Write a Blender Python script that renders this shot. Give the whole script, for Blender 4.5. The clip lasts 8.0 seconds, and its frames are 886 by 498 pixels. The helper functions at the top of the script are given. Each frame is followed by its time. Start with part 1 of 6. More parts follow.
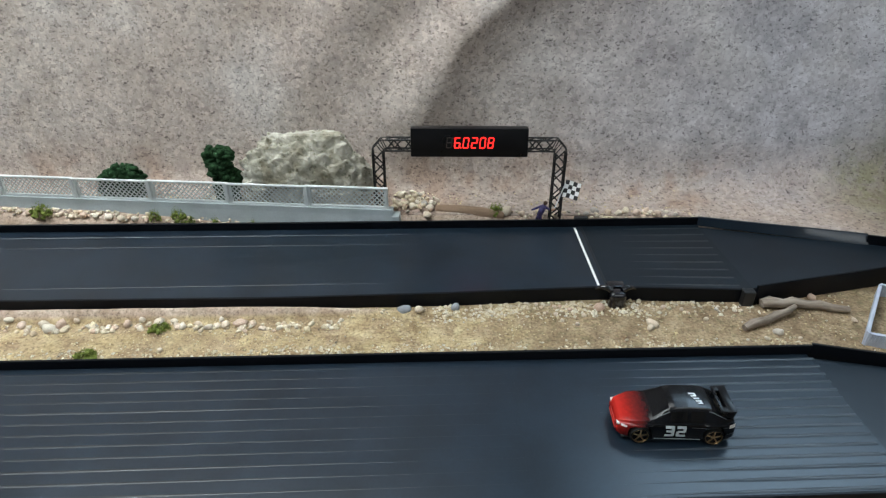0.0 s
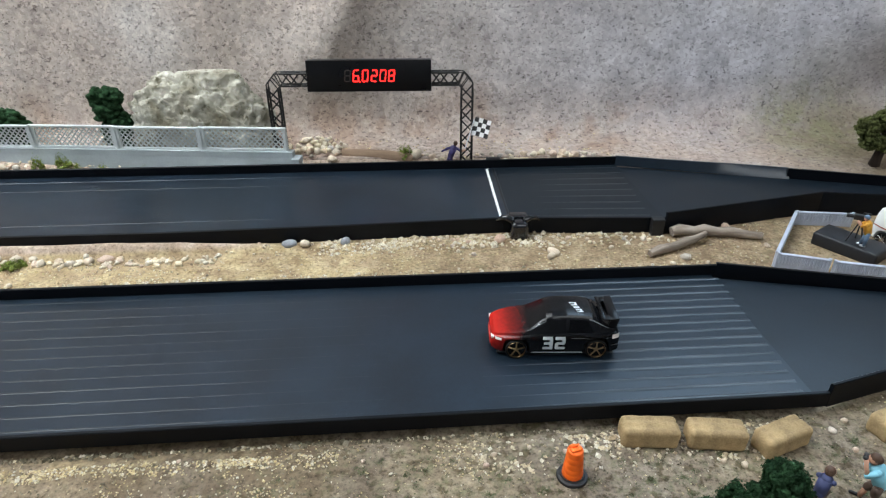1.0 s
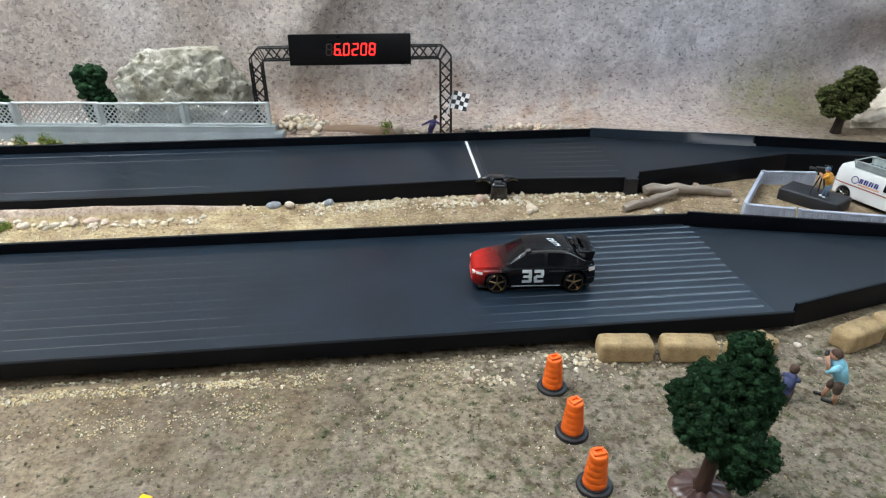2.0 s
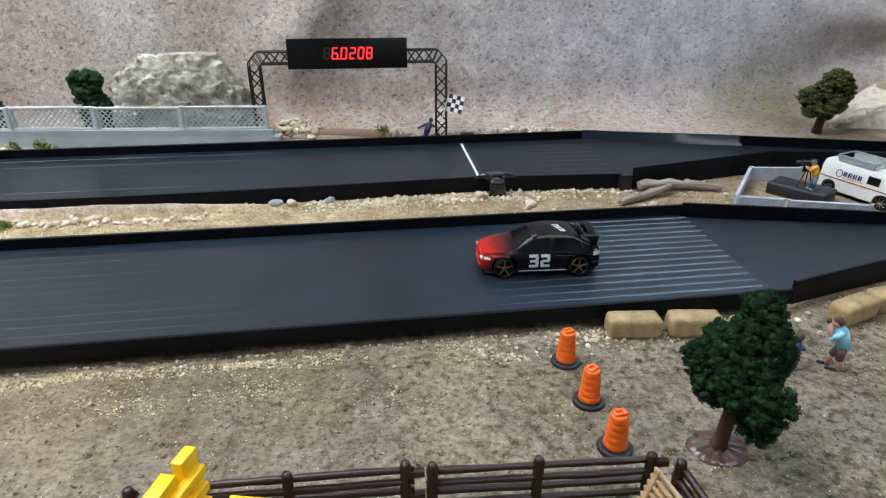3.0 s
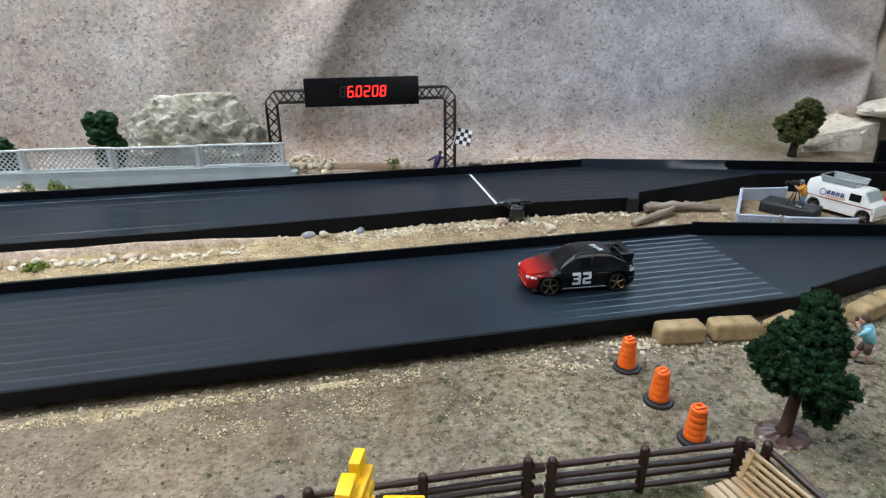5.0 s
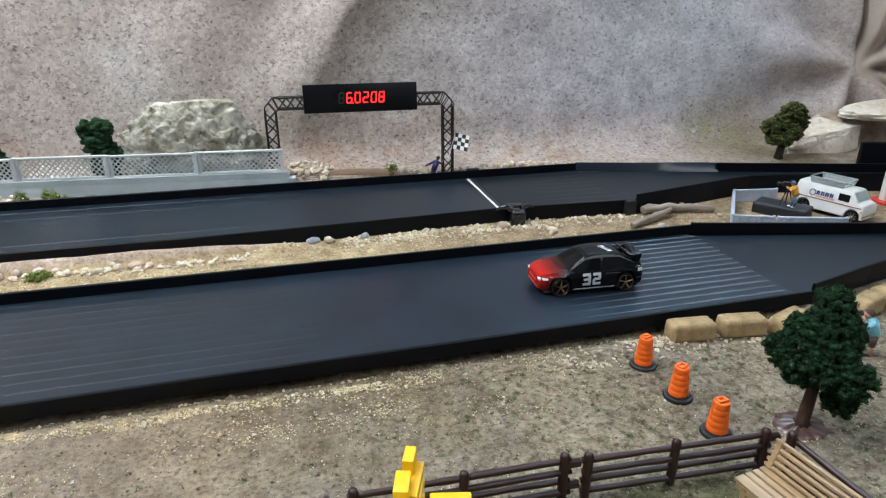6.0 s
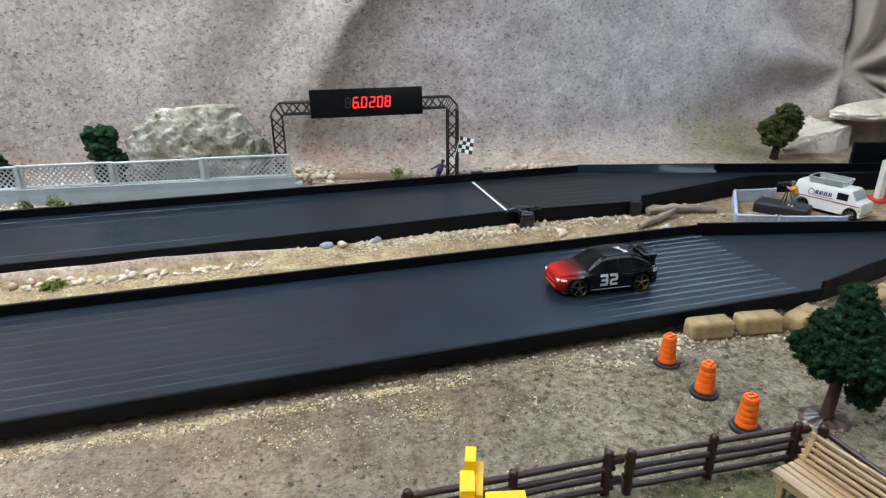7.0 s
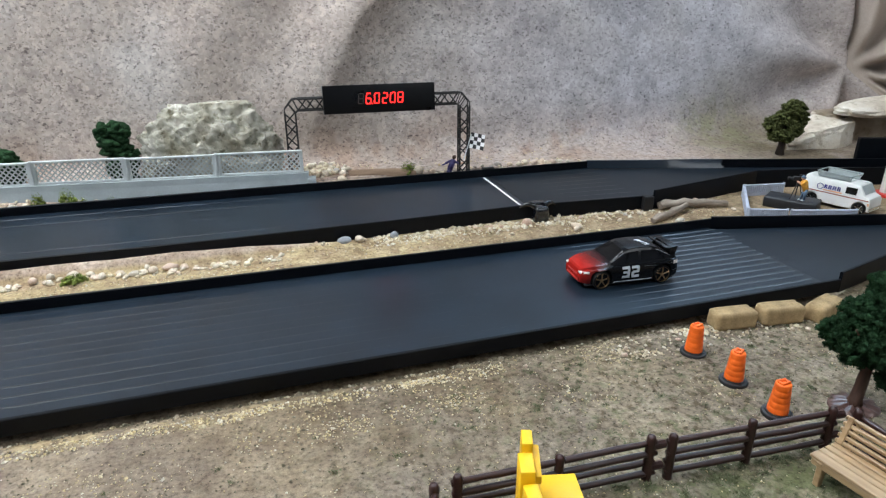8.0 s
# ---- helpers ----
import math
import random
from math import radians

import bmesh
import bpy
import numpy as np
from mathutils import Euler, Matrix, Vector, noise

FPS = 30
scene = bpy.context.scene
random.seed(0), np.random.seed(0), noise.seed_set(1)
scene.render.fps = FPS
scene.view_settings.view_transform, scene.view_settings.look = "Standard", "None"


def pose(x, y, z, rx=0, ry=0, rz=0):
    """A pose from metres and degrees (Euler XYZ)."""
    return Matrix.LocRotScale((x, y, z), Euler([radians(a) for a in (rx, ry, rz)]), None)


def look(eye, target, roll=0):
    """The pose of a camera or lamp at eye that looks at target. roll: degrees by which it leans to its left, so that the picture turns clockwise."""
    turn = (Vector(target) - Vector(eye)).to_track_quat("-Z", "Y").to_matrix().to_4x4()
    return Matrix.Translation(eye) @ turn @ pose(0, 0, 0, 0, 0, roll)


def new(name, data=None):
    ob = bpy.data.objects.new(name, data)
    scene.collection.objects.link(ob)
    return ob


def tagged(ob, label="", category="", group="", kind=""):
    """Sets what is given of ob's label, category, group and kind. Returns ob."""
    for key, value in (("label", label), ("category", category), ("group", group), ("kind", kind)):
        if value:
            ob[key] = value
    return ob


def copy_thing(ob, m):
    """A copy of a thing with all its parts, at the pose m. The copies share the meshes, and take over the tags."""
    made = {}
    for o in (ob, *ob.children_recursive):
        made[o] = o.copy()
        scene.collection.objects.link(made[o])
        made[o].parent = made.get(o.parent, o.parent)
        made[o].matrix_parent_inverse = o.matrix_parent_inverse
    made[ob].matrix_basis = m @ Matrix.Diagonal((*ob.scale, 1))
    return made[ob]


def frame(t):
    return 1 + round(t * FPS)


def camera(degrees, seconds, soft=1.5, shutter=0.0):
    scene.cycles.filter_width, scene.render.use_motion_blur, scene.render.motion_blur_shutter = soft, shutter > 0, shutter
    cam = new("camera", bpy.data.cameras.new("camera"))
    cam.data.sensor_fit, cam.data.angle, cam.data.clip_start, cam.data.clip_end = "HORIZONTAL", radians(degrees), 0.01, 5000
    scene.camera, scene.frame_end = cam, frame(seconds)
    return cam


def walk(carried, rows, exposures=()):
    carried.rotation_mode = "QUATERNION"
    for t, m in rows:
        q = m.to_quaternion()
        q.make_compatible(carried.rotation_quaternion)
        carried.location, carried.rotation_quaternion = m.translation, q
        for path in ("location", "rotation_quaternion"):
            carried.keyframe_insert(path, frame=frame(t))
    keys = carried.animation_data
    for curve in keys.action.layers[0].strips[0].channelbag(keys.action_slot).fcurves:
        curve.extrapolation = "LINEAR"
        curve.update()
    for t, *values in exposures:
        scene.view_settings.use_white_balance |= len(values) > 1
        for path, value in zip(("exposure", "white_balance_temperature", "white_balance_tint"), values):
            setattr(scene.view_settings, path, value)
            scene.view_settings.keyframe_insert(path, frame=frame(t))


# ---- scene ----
cam = camera(71.6, 8.0, soft=1.25)
PATH = [  # seconds, eye, target, roll
    (0, (0.008, 0.013, 0.295), (-0.034, 1.734, -0.723), -0.3),
    (0.5, (0.07, 0.019, 0.254), (0.05, 1.75, -0.748), -0.4),
    (1, (0.077, 0.012, 0.223), (0.094, 1.753, -0.761), -0.3),
    (1.5, (0.075, -0.003, 0.202), (0.122, 1.752, -0.756), -0.3),
    (2, (0.076, -0.02, 0.189), (0.153, 1.75, -0.741), -0.3),
    (3.5, (0.045, -0.037, 0.172), (0.222, 1.77, -0.665), -0.1),
    (4, (0.031, -0.043, 0.176), (0.243, 1.772, -0.636), -0.2),
    (4.5, (0.014, -0.049, 0.179), (0.266, 1.772, -0.61), -0.3),
    (6, (-0.022, -0.051, 0.179), (0.344, 1.766, -0.574), -0.3),
    (6.5, (-0.035, -0.05, 0.181), (0.362, 1.761, -0.569), -0.3),
    (7, (-0.046, -0.05, 0.182), (0.375, 1.756, -0.566), -0.4),
    (7.5, (-0.055, -0.049, 0.179), (0.384, 1.753, -0.57), -0.3),
    (8, (-0.067, -0.049, 0.179), (0.381, 1.751, -0.57), -0.3),
]
walk(cam, [(t, look(eye, target, roll)) for t, eye, target, roll in PATH],
     exposures=[(0.0, -0.41, 6600, 6), (0.5, -0.28, 6580, 7), (1.0, -0.13, 6540, 8), (1.6, -0.06, 6500, 8), (3.0, -0.12, 6450, 9), (8.0, -0.16, 6400, 9)])  # the phone brightens its picture as it sinks

# ---- light: an unseen room, assumed to have fluorescent panels over a layout table ----
CEILING = 1.30
world = bpy.data.worlds.new("room_world")
scene.world = world
world.use_nodes = True
world.node_tree.nodes["Background"].inputs[0].default_value = (0.9, 0.95, 1.0, 1)
world.node_tree.nodes["Background"].inputs[1].default_value = 0.02
COOL, BLUE = (0.88, 0.95, 1.0), (0.31, 0.64, 1.0)
# blue panel stands in for bluish light from the east; last is added fill
PANELS = [(-0.88, 0.14, 13.8, COOL), (1.06, 1.28, 17.0, BLUE), (-0.52, 0.64, 7.6, COOL), (0.70, -0.80, 3.0, COOL)]  # x, y, watts, colour
for px, py, watts, tint in PANELS:
    lamp = bpy.data.lights.new("panel_light", "AREA")
    lamp.shape, lamp.size, lamp.size_y, lamp.energy = "RECTANGLE", 1.10, 0.70, watts
    lamp.color = tint
    new("panel_light", lamp).matrix_world = pose(px, py, CEILING - 0.03)


# ---- materials ----
def nodes_of(name):
    m = bpy.data.materials.new(name)
    m.use_nodes = True
    return m, m.node_tree.nodes, m.node_tree.links, m.node_tree.nodes["Principled BSDF"]


def ramp(nodes, links, source, stops, kind="LINEAR"):
    r = nodes.new("ShaderNodeValToRGB")
    r.color_ramp.interpolation = kind
    e = r.color_ramp.elements
    while len(e) < len(stops):
        e.new(0.5)
    for k, (p, c) in enumerate(stops):
        e[k].position, e[k].color = p, (*c, 1)
    links.new(source, r.inputs[0])
    return r.outputs[0]


def noise_node(nodes, links, coord, scale, detail=3.0, rough=0.55, stretch=None):
    n = nodes.new("ShaderNodeTexNoise")
    n.inputs["Scale"].default_value, n.inputs["Detail"].default_value, n.inputs["Roughness"].default_value = scale, detail, rough
    if stretch:
        mp = nodes.new("ShaderNodeMapping")
        mp.inputs["Scale"].default_value = stretch
        links.new(coord, mp.inputs[0])
        coord = mp.outputs[0]
    links.new(coord, n.inputs["Vector"])
    return n.outputs[0]


def mix(nodes, links, fac, a, b, mode="MIX"):
    m = nodes.new("ShaderNodeMix")
    m.data_type, m.blend_type = "RGBA", mode
    if isinstance(fac, (int, float)):
        m.inputs[0].default_value = fac
    else:
        links.new(fac, m.inputs[0])
    for slot, v in ((6, a), (7, b)):
        if isinstance(v, tuple):
            m.inputs[slot].default_value = (*v, 1)
        else:
            links.new(v, m.inputs[slot])
    return m.outputs[2]


def bump(nodes, links, height, strength, distance, shader):
    b = nodes.new("ShaderNodeBump")
    b.inputs["Strength"].default_value, b.inputs["Distance"].default_value = strength, distance
    links.new(height, b.inputs["Height"])
    links.new(b.outputs[0], shader.inputs["Normal"])


def plain(name, base, rough=0.5, vary=0.12, scale=90.0, fine=900.0, relief=0.25, depth=0.0002, metal=0.0, spread=0.0, coat=0.0, spec=0.5, gloss_vary=0.1):
    """Paint, plastic, stone or foam: patches and grain over one base colour; spread varies it from piece to piece."""
    m, N, L, sh = nodes_of(name)
    co = N.new("ShaderNodeTexCoord").outputs["Object"]
    big, small = noise_node(N, L, co, scale, 3), noise_node(N, L, co, fine, 2)
    dark = tuple(c * (1 - vary) for c in base)
    light = tuple(min(1, c * (1 + vary)) for c in base)
    col = ramp(N, L, big, [(0.3, dark), (0.7, light)])
    grain = ramp(N, L, small, [(0.35, (1 - vary * 0.6,) * 3), (0.65, (1, 1, 1))])
    col = mix(N, L, 1.0, col, grain, "MULTIPLY")
    if spread:
        info = N.new("ShaderNodeObjectInfo")
        tone = ramp(N, L, info.outputs["Random"], [(0.0, (1 - spread,) * 3), (1.0, (1, 1, 1))])
        col = mix(N, L, 1.0, col, tone, "MULTIPLY")
    L.new(col, sh.inputs["Base Color"])
    g = N.new("ShaderNodeMapRange")
    g.inputs[3].default_value, g.inputs[4].default_value = max(0.02, rough - gloss_vary), min(1, rough + gloss_vary)
    L.new(big, g.inputs[0])
    L.new(g.outputs[0], sh.inputs["Roughness"])
    sh.inputs["Metallic"].default_value = metal
    sh.inputs["Specular IOR Level"].default_value = spec
    sh.inputs["Coat Weight"].default_value = coat
    if relief:
        bump(N, L, small, relief, depth, sh)
    return m


def tones(name, stops, rough=0.85, island=False, fine=1200.0, relief=0.4, depth=0.0002):
    """Pieces whose colour is drawn from a set of tones, piece by piece."""
    m, N, L, sh = nodes_of(name)
    src = N.new("ShaderNodeNewGeometry").outputs["Random Per Island"] if island else N.new("ShaderNodeObjectInfo").outputs["Random"]
    col = ramp(N, L, src, stops)
    co = N.new("ShaderNodeTexCoord").outputs["Object"]
    small = noise_node(N, L, co, fine, 4)
    grain = ramp(N, L, small, [(0.3, (0.62, 0.6, 0.57)), (0.6, (1, 1, 1))])
    L.new(mix(N, L, 1.0, col, grain, "MULTIPLY"), sh.inputs["Base Color"])
    sh.inputs["Roughness"].default_value = rough
    bump(N, L, small, relief, depth, sh)
    return m


def glow(name, colour, strength):
    m, N, L, sh = nodes_of(name)
    sh.inputs["Base Color"].default_value = (*colour, 1)
    sh.inputs["Emission Color"].default_value = (*colour, 1)
    sh.inputs["Emission Strength"].default_value = strength
    return m


def ground_material():
    """Sand glued on plaster: grey-brown earth, straw-coloured grit between the tracks, thin green flock."""
    m, N, L, sh = nodes_of("sandy_ground")
    co = N.new("ShaderNodeTexCoord").outputs["Object"]
    sep = N.new("ShaderNodeSeparateXYZ")
    L.new(co, sep.inputs[0])
    big, mid = noise_node(N, L, co, 16, 4), noise_node(N, L, co, 75, 4, 0.65)
    fine, tiny = noise_node(N, L, co, 420, 4, 0.7), noise_node(N, L, co, 1500, 2)
    earth = ramp(N, L, mid, [(0.3, (0.146, 0.111, 0.085)), (0.5, (0.195, 0.156, 0.122)), (0.72, (0.258, 0.215, 0.174))])
    straw = ramp(N, L, mid, [(0.3, (0.275, 0.193, 0.11)), (0.5, (0.435, 0.34, 0.195)), (0.72, (0.565, 0.47, 0.295))])
    strip = N.new("ShaderNodeMapRange")  # straw grit lies beyond the near track
    strip.inputs[1].default_value, strip.inputs[2].default_value = 0.26, 0.33
    L.new(sep.outputs[1], strip.inputs[0])
    patch = ramp(N, L, big, [(0.42, (0, 0, 0)), (0.62, (1, 1, 1))])
    damp = ramp(N, L, noise_node(N, L, co, 20, 5, 0.65), [(0.36, (0.8, 0.78, 0.75)), (0.58, (1.04, 1.04, 1.04))])
    fac = N.new("ShaderNodeMath")
    fac.operation = "MULTIPLY_ADD"
    L.new(strip.outputs[0], fac.inputs[0])
    fac.inputs[1].default_value = 0.85
    both = N.new("ShaderNodeMath")
    both.operation, both.use_clamp = "MULTIPLY_ADD", True
    L.new(patch, both.inputs[0])
    both.inputs[1].default_value = 0.18
    drift = ramp(N, L, noise_node(N, L, co, 42, 5, 0.6), [(0.4, (0.3, 0.3, 0.3)), (0.58, (1, 1, 1))])
    bare = N.new("ShaderNodeMapRange")  # bare brown earth towards the east
    bare.inputs[1].default_value, bare.inputs[2].default_value, bare.inputs[3].default_value, bare.inputs[4].default_value = -0.02, 0.14, 1.0, 0.22
    L.new(sep.outputs[0], bare.inputs[0])
    drift = mix(N, L, 1.0, drift, bare.outputs[0], "MULTIPLY")
    L.new(mix(N, L, 1.0, fac.outputs[0], drift, "MULTIPLY"), both.inputs[2])
    fac.inputs[2].default_value = 0.0
    loam = ramp(N, L, mid, [(0.3, (0.17, 0.11, 0.068)), (0.5, (0.265, 0.188, 0.125)), (0.72, (0.37, 0.275, 0.195))])
    col = mix(N, L, both.outputs[0], mix(N, L, strip.outputs[0], earth, loam), straw)
    slant = N.new("ShaderNodeMath")  # the colour turns darker and browner along the near track's front
    slant.operation = "MULTIPLY_ADD"
    L.new(sep.outputs[0], slant.inputs[0])
    slant.inputs[1].default_value = -0.058
    L.new(sep.outputs[1], slant.inputs[2])
    wavy = N.new("ShaderNodeMath")
    wavy.operation = "MULTIPLY_ADD"
    L.new(big, wavy.inputs[0])
    wavy.inputs[1].default_value = 0.05
    L.new(slant.outputs[0], wavy.inputs[2])

    def between(source, a, b, c, d):
        lo, hi = N.new("ShaderNodeMapRange"), N.new("ShaderNodeMapRange")
        lo.inputs[1].default_value, lo.inputs[2].default_value = a, b
        hi.inputs[1].default_value, hi.inputs[2].default_value, hi.inputs[3].default_value, hi.inputs[4].default_value = c, d, 1.0, 0.0
        L.new(source, lo.inputs[0])
        L.new(source, hi.inputs[0])
        return mix(N, L, 1.0, lo.outputs[0], hi.outputs[0], "MULTIPLY")

    soil = mix(N, L, 1.0, between(wavy.outputs[0], 0.165, 0.225, 0.30, 0.31), between(sep.outputs[0], -0.17, -0.07, 0.02, 0.12), "MULTIPLY")
    soil = mix(N, L, 1.0, soil, ramp(N, L, noise_node(N, L, co, 34, 4, 0.6), [(0.34, (0.5, 0.5, 0.5)), (0.55, (1, 1, 1))]), "MULTIPLY")
    col = mix(N, L, soil, col, mix(N, L, 1.0, col, (0.79, 0.73, 0.64), "MULTIPLY"))
    heap = mix(N, L, 1.0, between(wavy.outputs[0], 0.2330, 0.2380, 0.2430, 0.2475), between(sep.outputs[0], -0.9, -0.8, -0.14, 0.0), "MULTIPLY")
    heap = mix(N, L, 1.0, heap, ramp(N, L, noise_node(N, L, co, 55, 4, 0.65), [(0.44, (0.0, 0.0, 0.0)), (0.56, (0.65, 0.65, 0.65))]), "MULTIPLY")
    col = mix(N, L, heap, col, straw)
    pale_west = N.new("ShaderNodeMapRange")  # paler colour to the west, in front of the near track
    pale_west.inputs[1].default_value, pale_west.inputs[2].default_value, pale_west.inputs[3].default_value, pale_west.inputs[4].default_value = -0.20, -0.06, 0.5, 0.0
    L.new(sep.outputs[0], pale_west.inputs[0])
    pale_mask = mix(N, L, 1.0, mix(N, L, 1.0, (1.0, 1.0, 1.0), pale_west.outputs[0], "MULTIPLY"), between(sep.outputs[1], -1.0, -0.9, 0.24, 0.26), "MULTIPLY")
    col = mix(N, L, pale_mask, col, mix(N, L, 1.0, col, (1.5, 1.46, 1.42), "MULTIPLY"))
    clod = ramp(N, L, noise_node(N, L, co, 185, 3, 0.62), [(0.38, (0.52, 0.50, 0.41)), (0.47, (1, 1, 1)), (0.60, (1.15, 1.15, 1.13))])
    clod = mix(N, L, between(sep.outputs[0], -0.25, 0.10, 0.5, 0.55), (1.0, 1.0, 1.0), clod)
    col = mix(N, L, between(sep.outputs[1], -1.0, -0.9, 0.24, 0.27), col, mix(N, L, 1.0, col, clod, "MULTIPLY"))
    green = noise_node(N, L, co, 170, 4, 0.65)
    gmask = ramp(N, L, green, [(0.51, (0, 0, 0)), (0.62, (0.75, 0.75, 0.75))])
    near = N.new("ShaderNodeMapRange")  # flock is thickest inside the fence and thins out towards the track
    near.inputs[1].default_value, near.inputs[2].default_value, near.inputs[3].default_value, near.inputs[4].default_value = 0.11, 0.24, 1.0, 0.45
    L.new(sep.outputs[1], near.inputs[0])
    gm = mix(N, L, 1.0, gmask, near.outputs[0], "MULTIPLY")
    west = N.new("ShaderNodeMapRange")  # barer to the west
    west.inputs[1].default_value, west.inputs[2].default_value, west.inputs[3].default_value = -0.1, 0.08, 0.12
    L.new(sep.outputs[0], west.inputs[0])
    gm = mix(N, L, 1.0, gm, west.outputs[0], "MULTIPLY")
    sandy = mix(N, L, 1.0, west.outputs[0], near.outputs[0], "MULTIPLY")
    col = mix(N, L, sandy, col, mix(N, L, 1.0, col, (1.0, 1.05, 1.06), "MULTIPLY"))
    col = mix(N, L, gm, col, (0.115, 0.125, 0.062))
    lawn = N.new("ShaderNodeMapRange")  # flocked lawn inside the fence
    lawn.inputs[1].default_value, lawn.inputs[2].default_value, lawn.inputs[3].default_value, lawn.inputs[4].default_value = 0.108, 0.124, 1.0, 0.0
    L.new(sep.outputs[1], lawn.inputs[0])
    turf = mix(N, L, 1.0, ramp(N, L, noise_node(N, L, co, 60, 5, 0.7), [(0.4, (0.1, 0.1, 0.1)), (0.56, (0.85, 0.85, 0.85))]), mix(N, L, 1.0, lawn.outputs[0], between(sep.outputs[0], -0.1, 0.08, 0.150, 0.185), "MULTIPLY"), "MULTIPLY")
    col = mix(N, L, turf, col, (0.1, 0.115, 0.05))
    crest = N.new("ShaderNodeMapRange")  # rose-brown earth on the banks
    crest.inputs[1].default_value, crest.inputs[2].default_value, crest.inputs[4].default_value = 0.0022, 0.0050, 0.9
    L.new(sep.outputs[2], crest.inputs[0])
    col = mix(N, L, crest.outputs[0], col, ramp(N, L, mid, [(0.35, (0.36, 0.27, 0.215)), (0.65, (0.47, 0.38, 0.32))]))
    col = mix(N, L, 1.0, col, damp, "MULTIPLY")
    foot = N.new("ShaderNodeMapRange")  # earth paint where the ground runs up to the backdrop
    foot.inputs[1].default_value, foot.inputs[2].default_value, foot.inputs[4].default_value = 0.545, 0.572, 0.95
    L.new(sep.outputs[1], foot.inputs[0])
    col = mix(N, L, foot.outputs[0], col, (0.43, 0.35, 0.3))
    specks = ramp(N, L, fine, [(0.3, (0.34, 0.32, 0.29)), (0.46, (0.94, 0.93, 0.92)), (0.66, (1.32, 1.31, 1.27))])
    col = mix(N, L, 1.0, col, specks, "MULTIPLY")
    L.new(col, sh.inputs["Base Color"])
    sh.inputs["Roughness"].default_value = 0.93
    sh.inputs["Specular IOR Level"].default_value = 0.2
    hgt = mix(N, L, 0.4, fine, tiny)
    bump(N, L, hgt, 0.8, 0.0008, sh)
    return m


def cloth_material():
    """Backdrop cloth sprayed to look like granite: grey and rose blots, dark and white flecks, earth at its foot."""
    m, N, L, sh = nodes_of("sprayed_cloth")
    co = N.new("ShaderNodeTexCoord").outputs["Object"]
    sep = N.new("ShaderNodeSeparateXYZ")
    L.new(co, sep.inputs[0])

    def fade(channel, a, b, lo, hi):
        r = N.new("ShaderNodeMapRange")
        r.inputs[1].default_value, r.inputs[2].default_value, r.inputs[3].default_value, r.inputs[4].default_value = a, b, lo, hi
        L.new(sep.outputs[channel], r.inputs[0])
        return r.outputs[0]

    big, mid = noise_node(N, L, co, 6.0, 3), noise_node(N, L, co, 24, 4)
    def shifted(offset, scale, detail, rough, stretch=(1, 1, 1)):
        mp = N.new("ShaderNodeMapping")
        mp.inputs["Location"].default_value, mp.inputs["Scale"].default_value = offset, stretch
        L.new(co, mp.inputs[0])
        return noise_node(N, L, mp.outputs[0], scale, detail, rough)

    blot, fleck = shifted((1.3, 0, 0.4), 60, 3.0, 0.6), shifted((4.1, 0, 2.2), 300, 2.0, 0.55, (1, 1, 1.5))
    fleck_b = shifted((7.7, 0, 5.1), 230, 2.0, 0.5, (1, 1, 1.4))
    base = ramp(N, L, mid, [(0.3, (0.40, 0.345, 0.305)), (0.5, (0.475, 0.423, 0.385)), (0.72, (0.555, 0.52, 0.485))])
    rust = ramp(N, L, big, [(0.4, (0, 0, 0)), (0.62, (0.6, 0.6, 0.6))])
    base = mix(N, L, rust, base, (0.45, 0.385, 0.35))
    base = mix(N, L, fade(0, 0.0, 0.32, 0.0, 0.85), base, ramp(N, L, mid, [(0.35, (0.40, 0.41, 0.465)), (0.6, (0.585, 0.595, 0.66))]))
    pale = ramp(N, L, noise_node(N, L, co, 9, 3), [(0.5, (0, 0, 0)), (0.7, (0.5, 0.5, 0.5))])
    base = mix(N, L, pale, base, (0.6, 0.585, 0.575))
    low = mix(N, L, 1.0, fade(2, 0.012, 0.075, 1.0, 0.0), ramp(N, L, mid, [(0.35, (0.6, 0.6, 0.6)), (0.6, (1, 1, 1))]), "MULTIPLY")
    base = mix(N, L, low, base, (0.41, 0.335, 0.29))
    base = mix(N, L, fade(0, 0.46, 0.60, 0.0, 0.8), base, ramp(N, L, mid, [(0.35, (0.37, 0.315, 0.285)), (0.65, (0.45, 0.39, 0.355))]))  # bare cloth round the pin
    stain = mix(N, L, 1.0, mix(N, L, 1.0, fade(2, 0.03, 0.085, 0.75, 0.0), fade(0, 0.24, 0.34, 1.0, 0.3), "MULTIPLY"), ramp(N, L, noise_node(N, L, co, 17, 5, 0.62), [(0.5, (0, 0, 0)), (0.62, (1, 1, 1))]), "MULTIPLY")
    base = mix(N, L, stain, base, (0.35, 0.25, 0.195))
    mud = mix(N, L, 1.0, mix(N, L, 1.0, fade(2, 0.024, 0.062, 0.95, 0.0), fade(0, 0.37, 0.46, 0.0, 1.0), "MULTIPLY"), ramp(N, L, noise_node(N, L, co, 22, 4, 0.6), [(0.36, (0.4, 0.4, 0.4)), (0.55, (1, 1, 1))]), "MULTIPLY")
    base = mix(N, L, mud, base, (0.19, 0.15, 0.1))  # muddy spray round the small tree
    spot = N.new("ShaderNodeVectorMath")  # a mossy sprayed patch near the far tree
    spot.operation = "DISTANCE"
    L.new(co, spot.inputs[0])
    spot.inputs[1].default_value = (0.440, 0.6, 0.020)
    dist = N.new("ShaderNodeMath")
    dist.operation = "MULTIPLY_ADD"
    L.new(mid, dist.inputs[0])
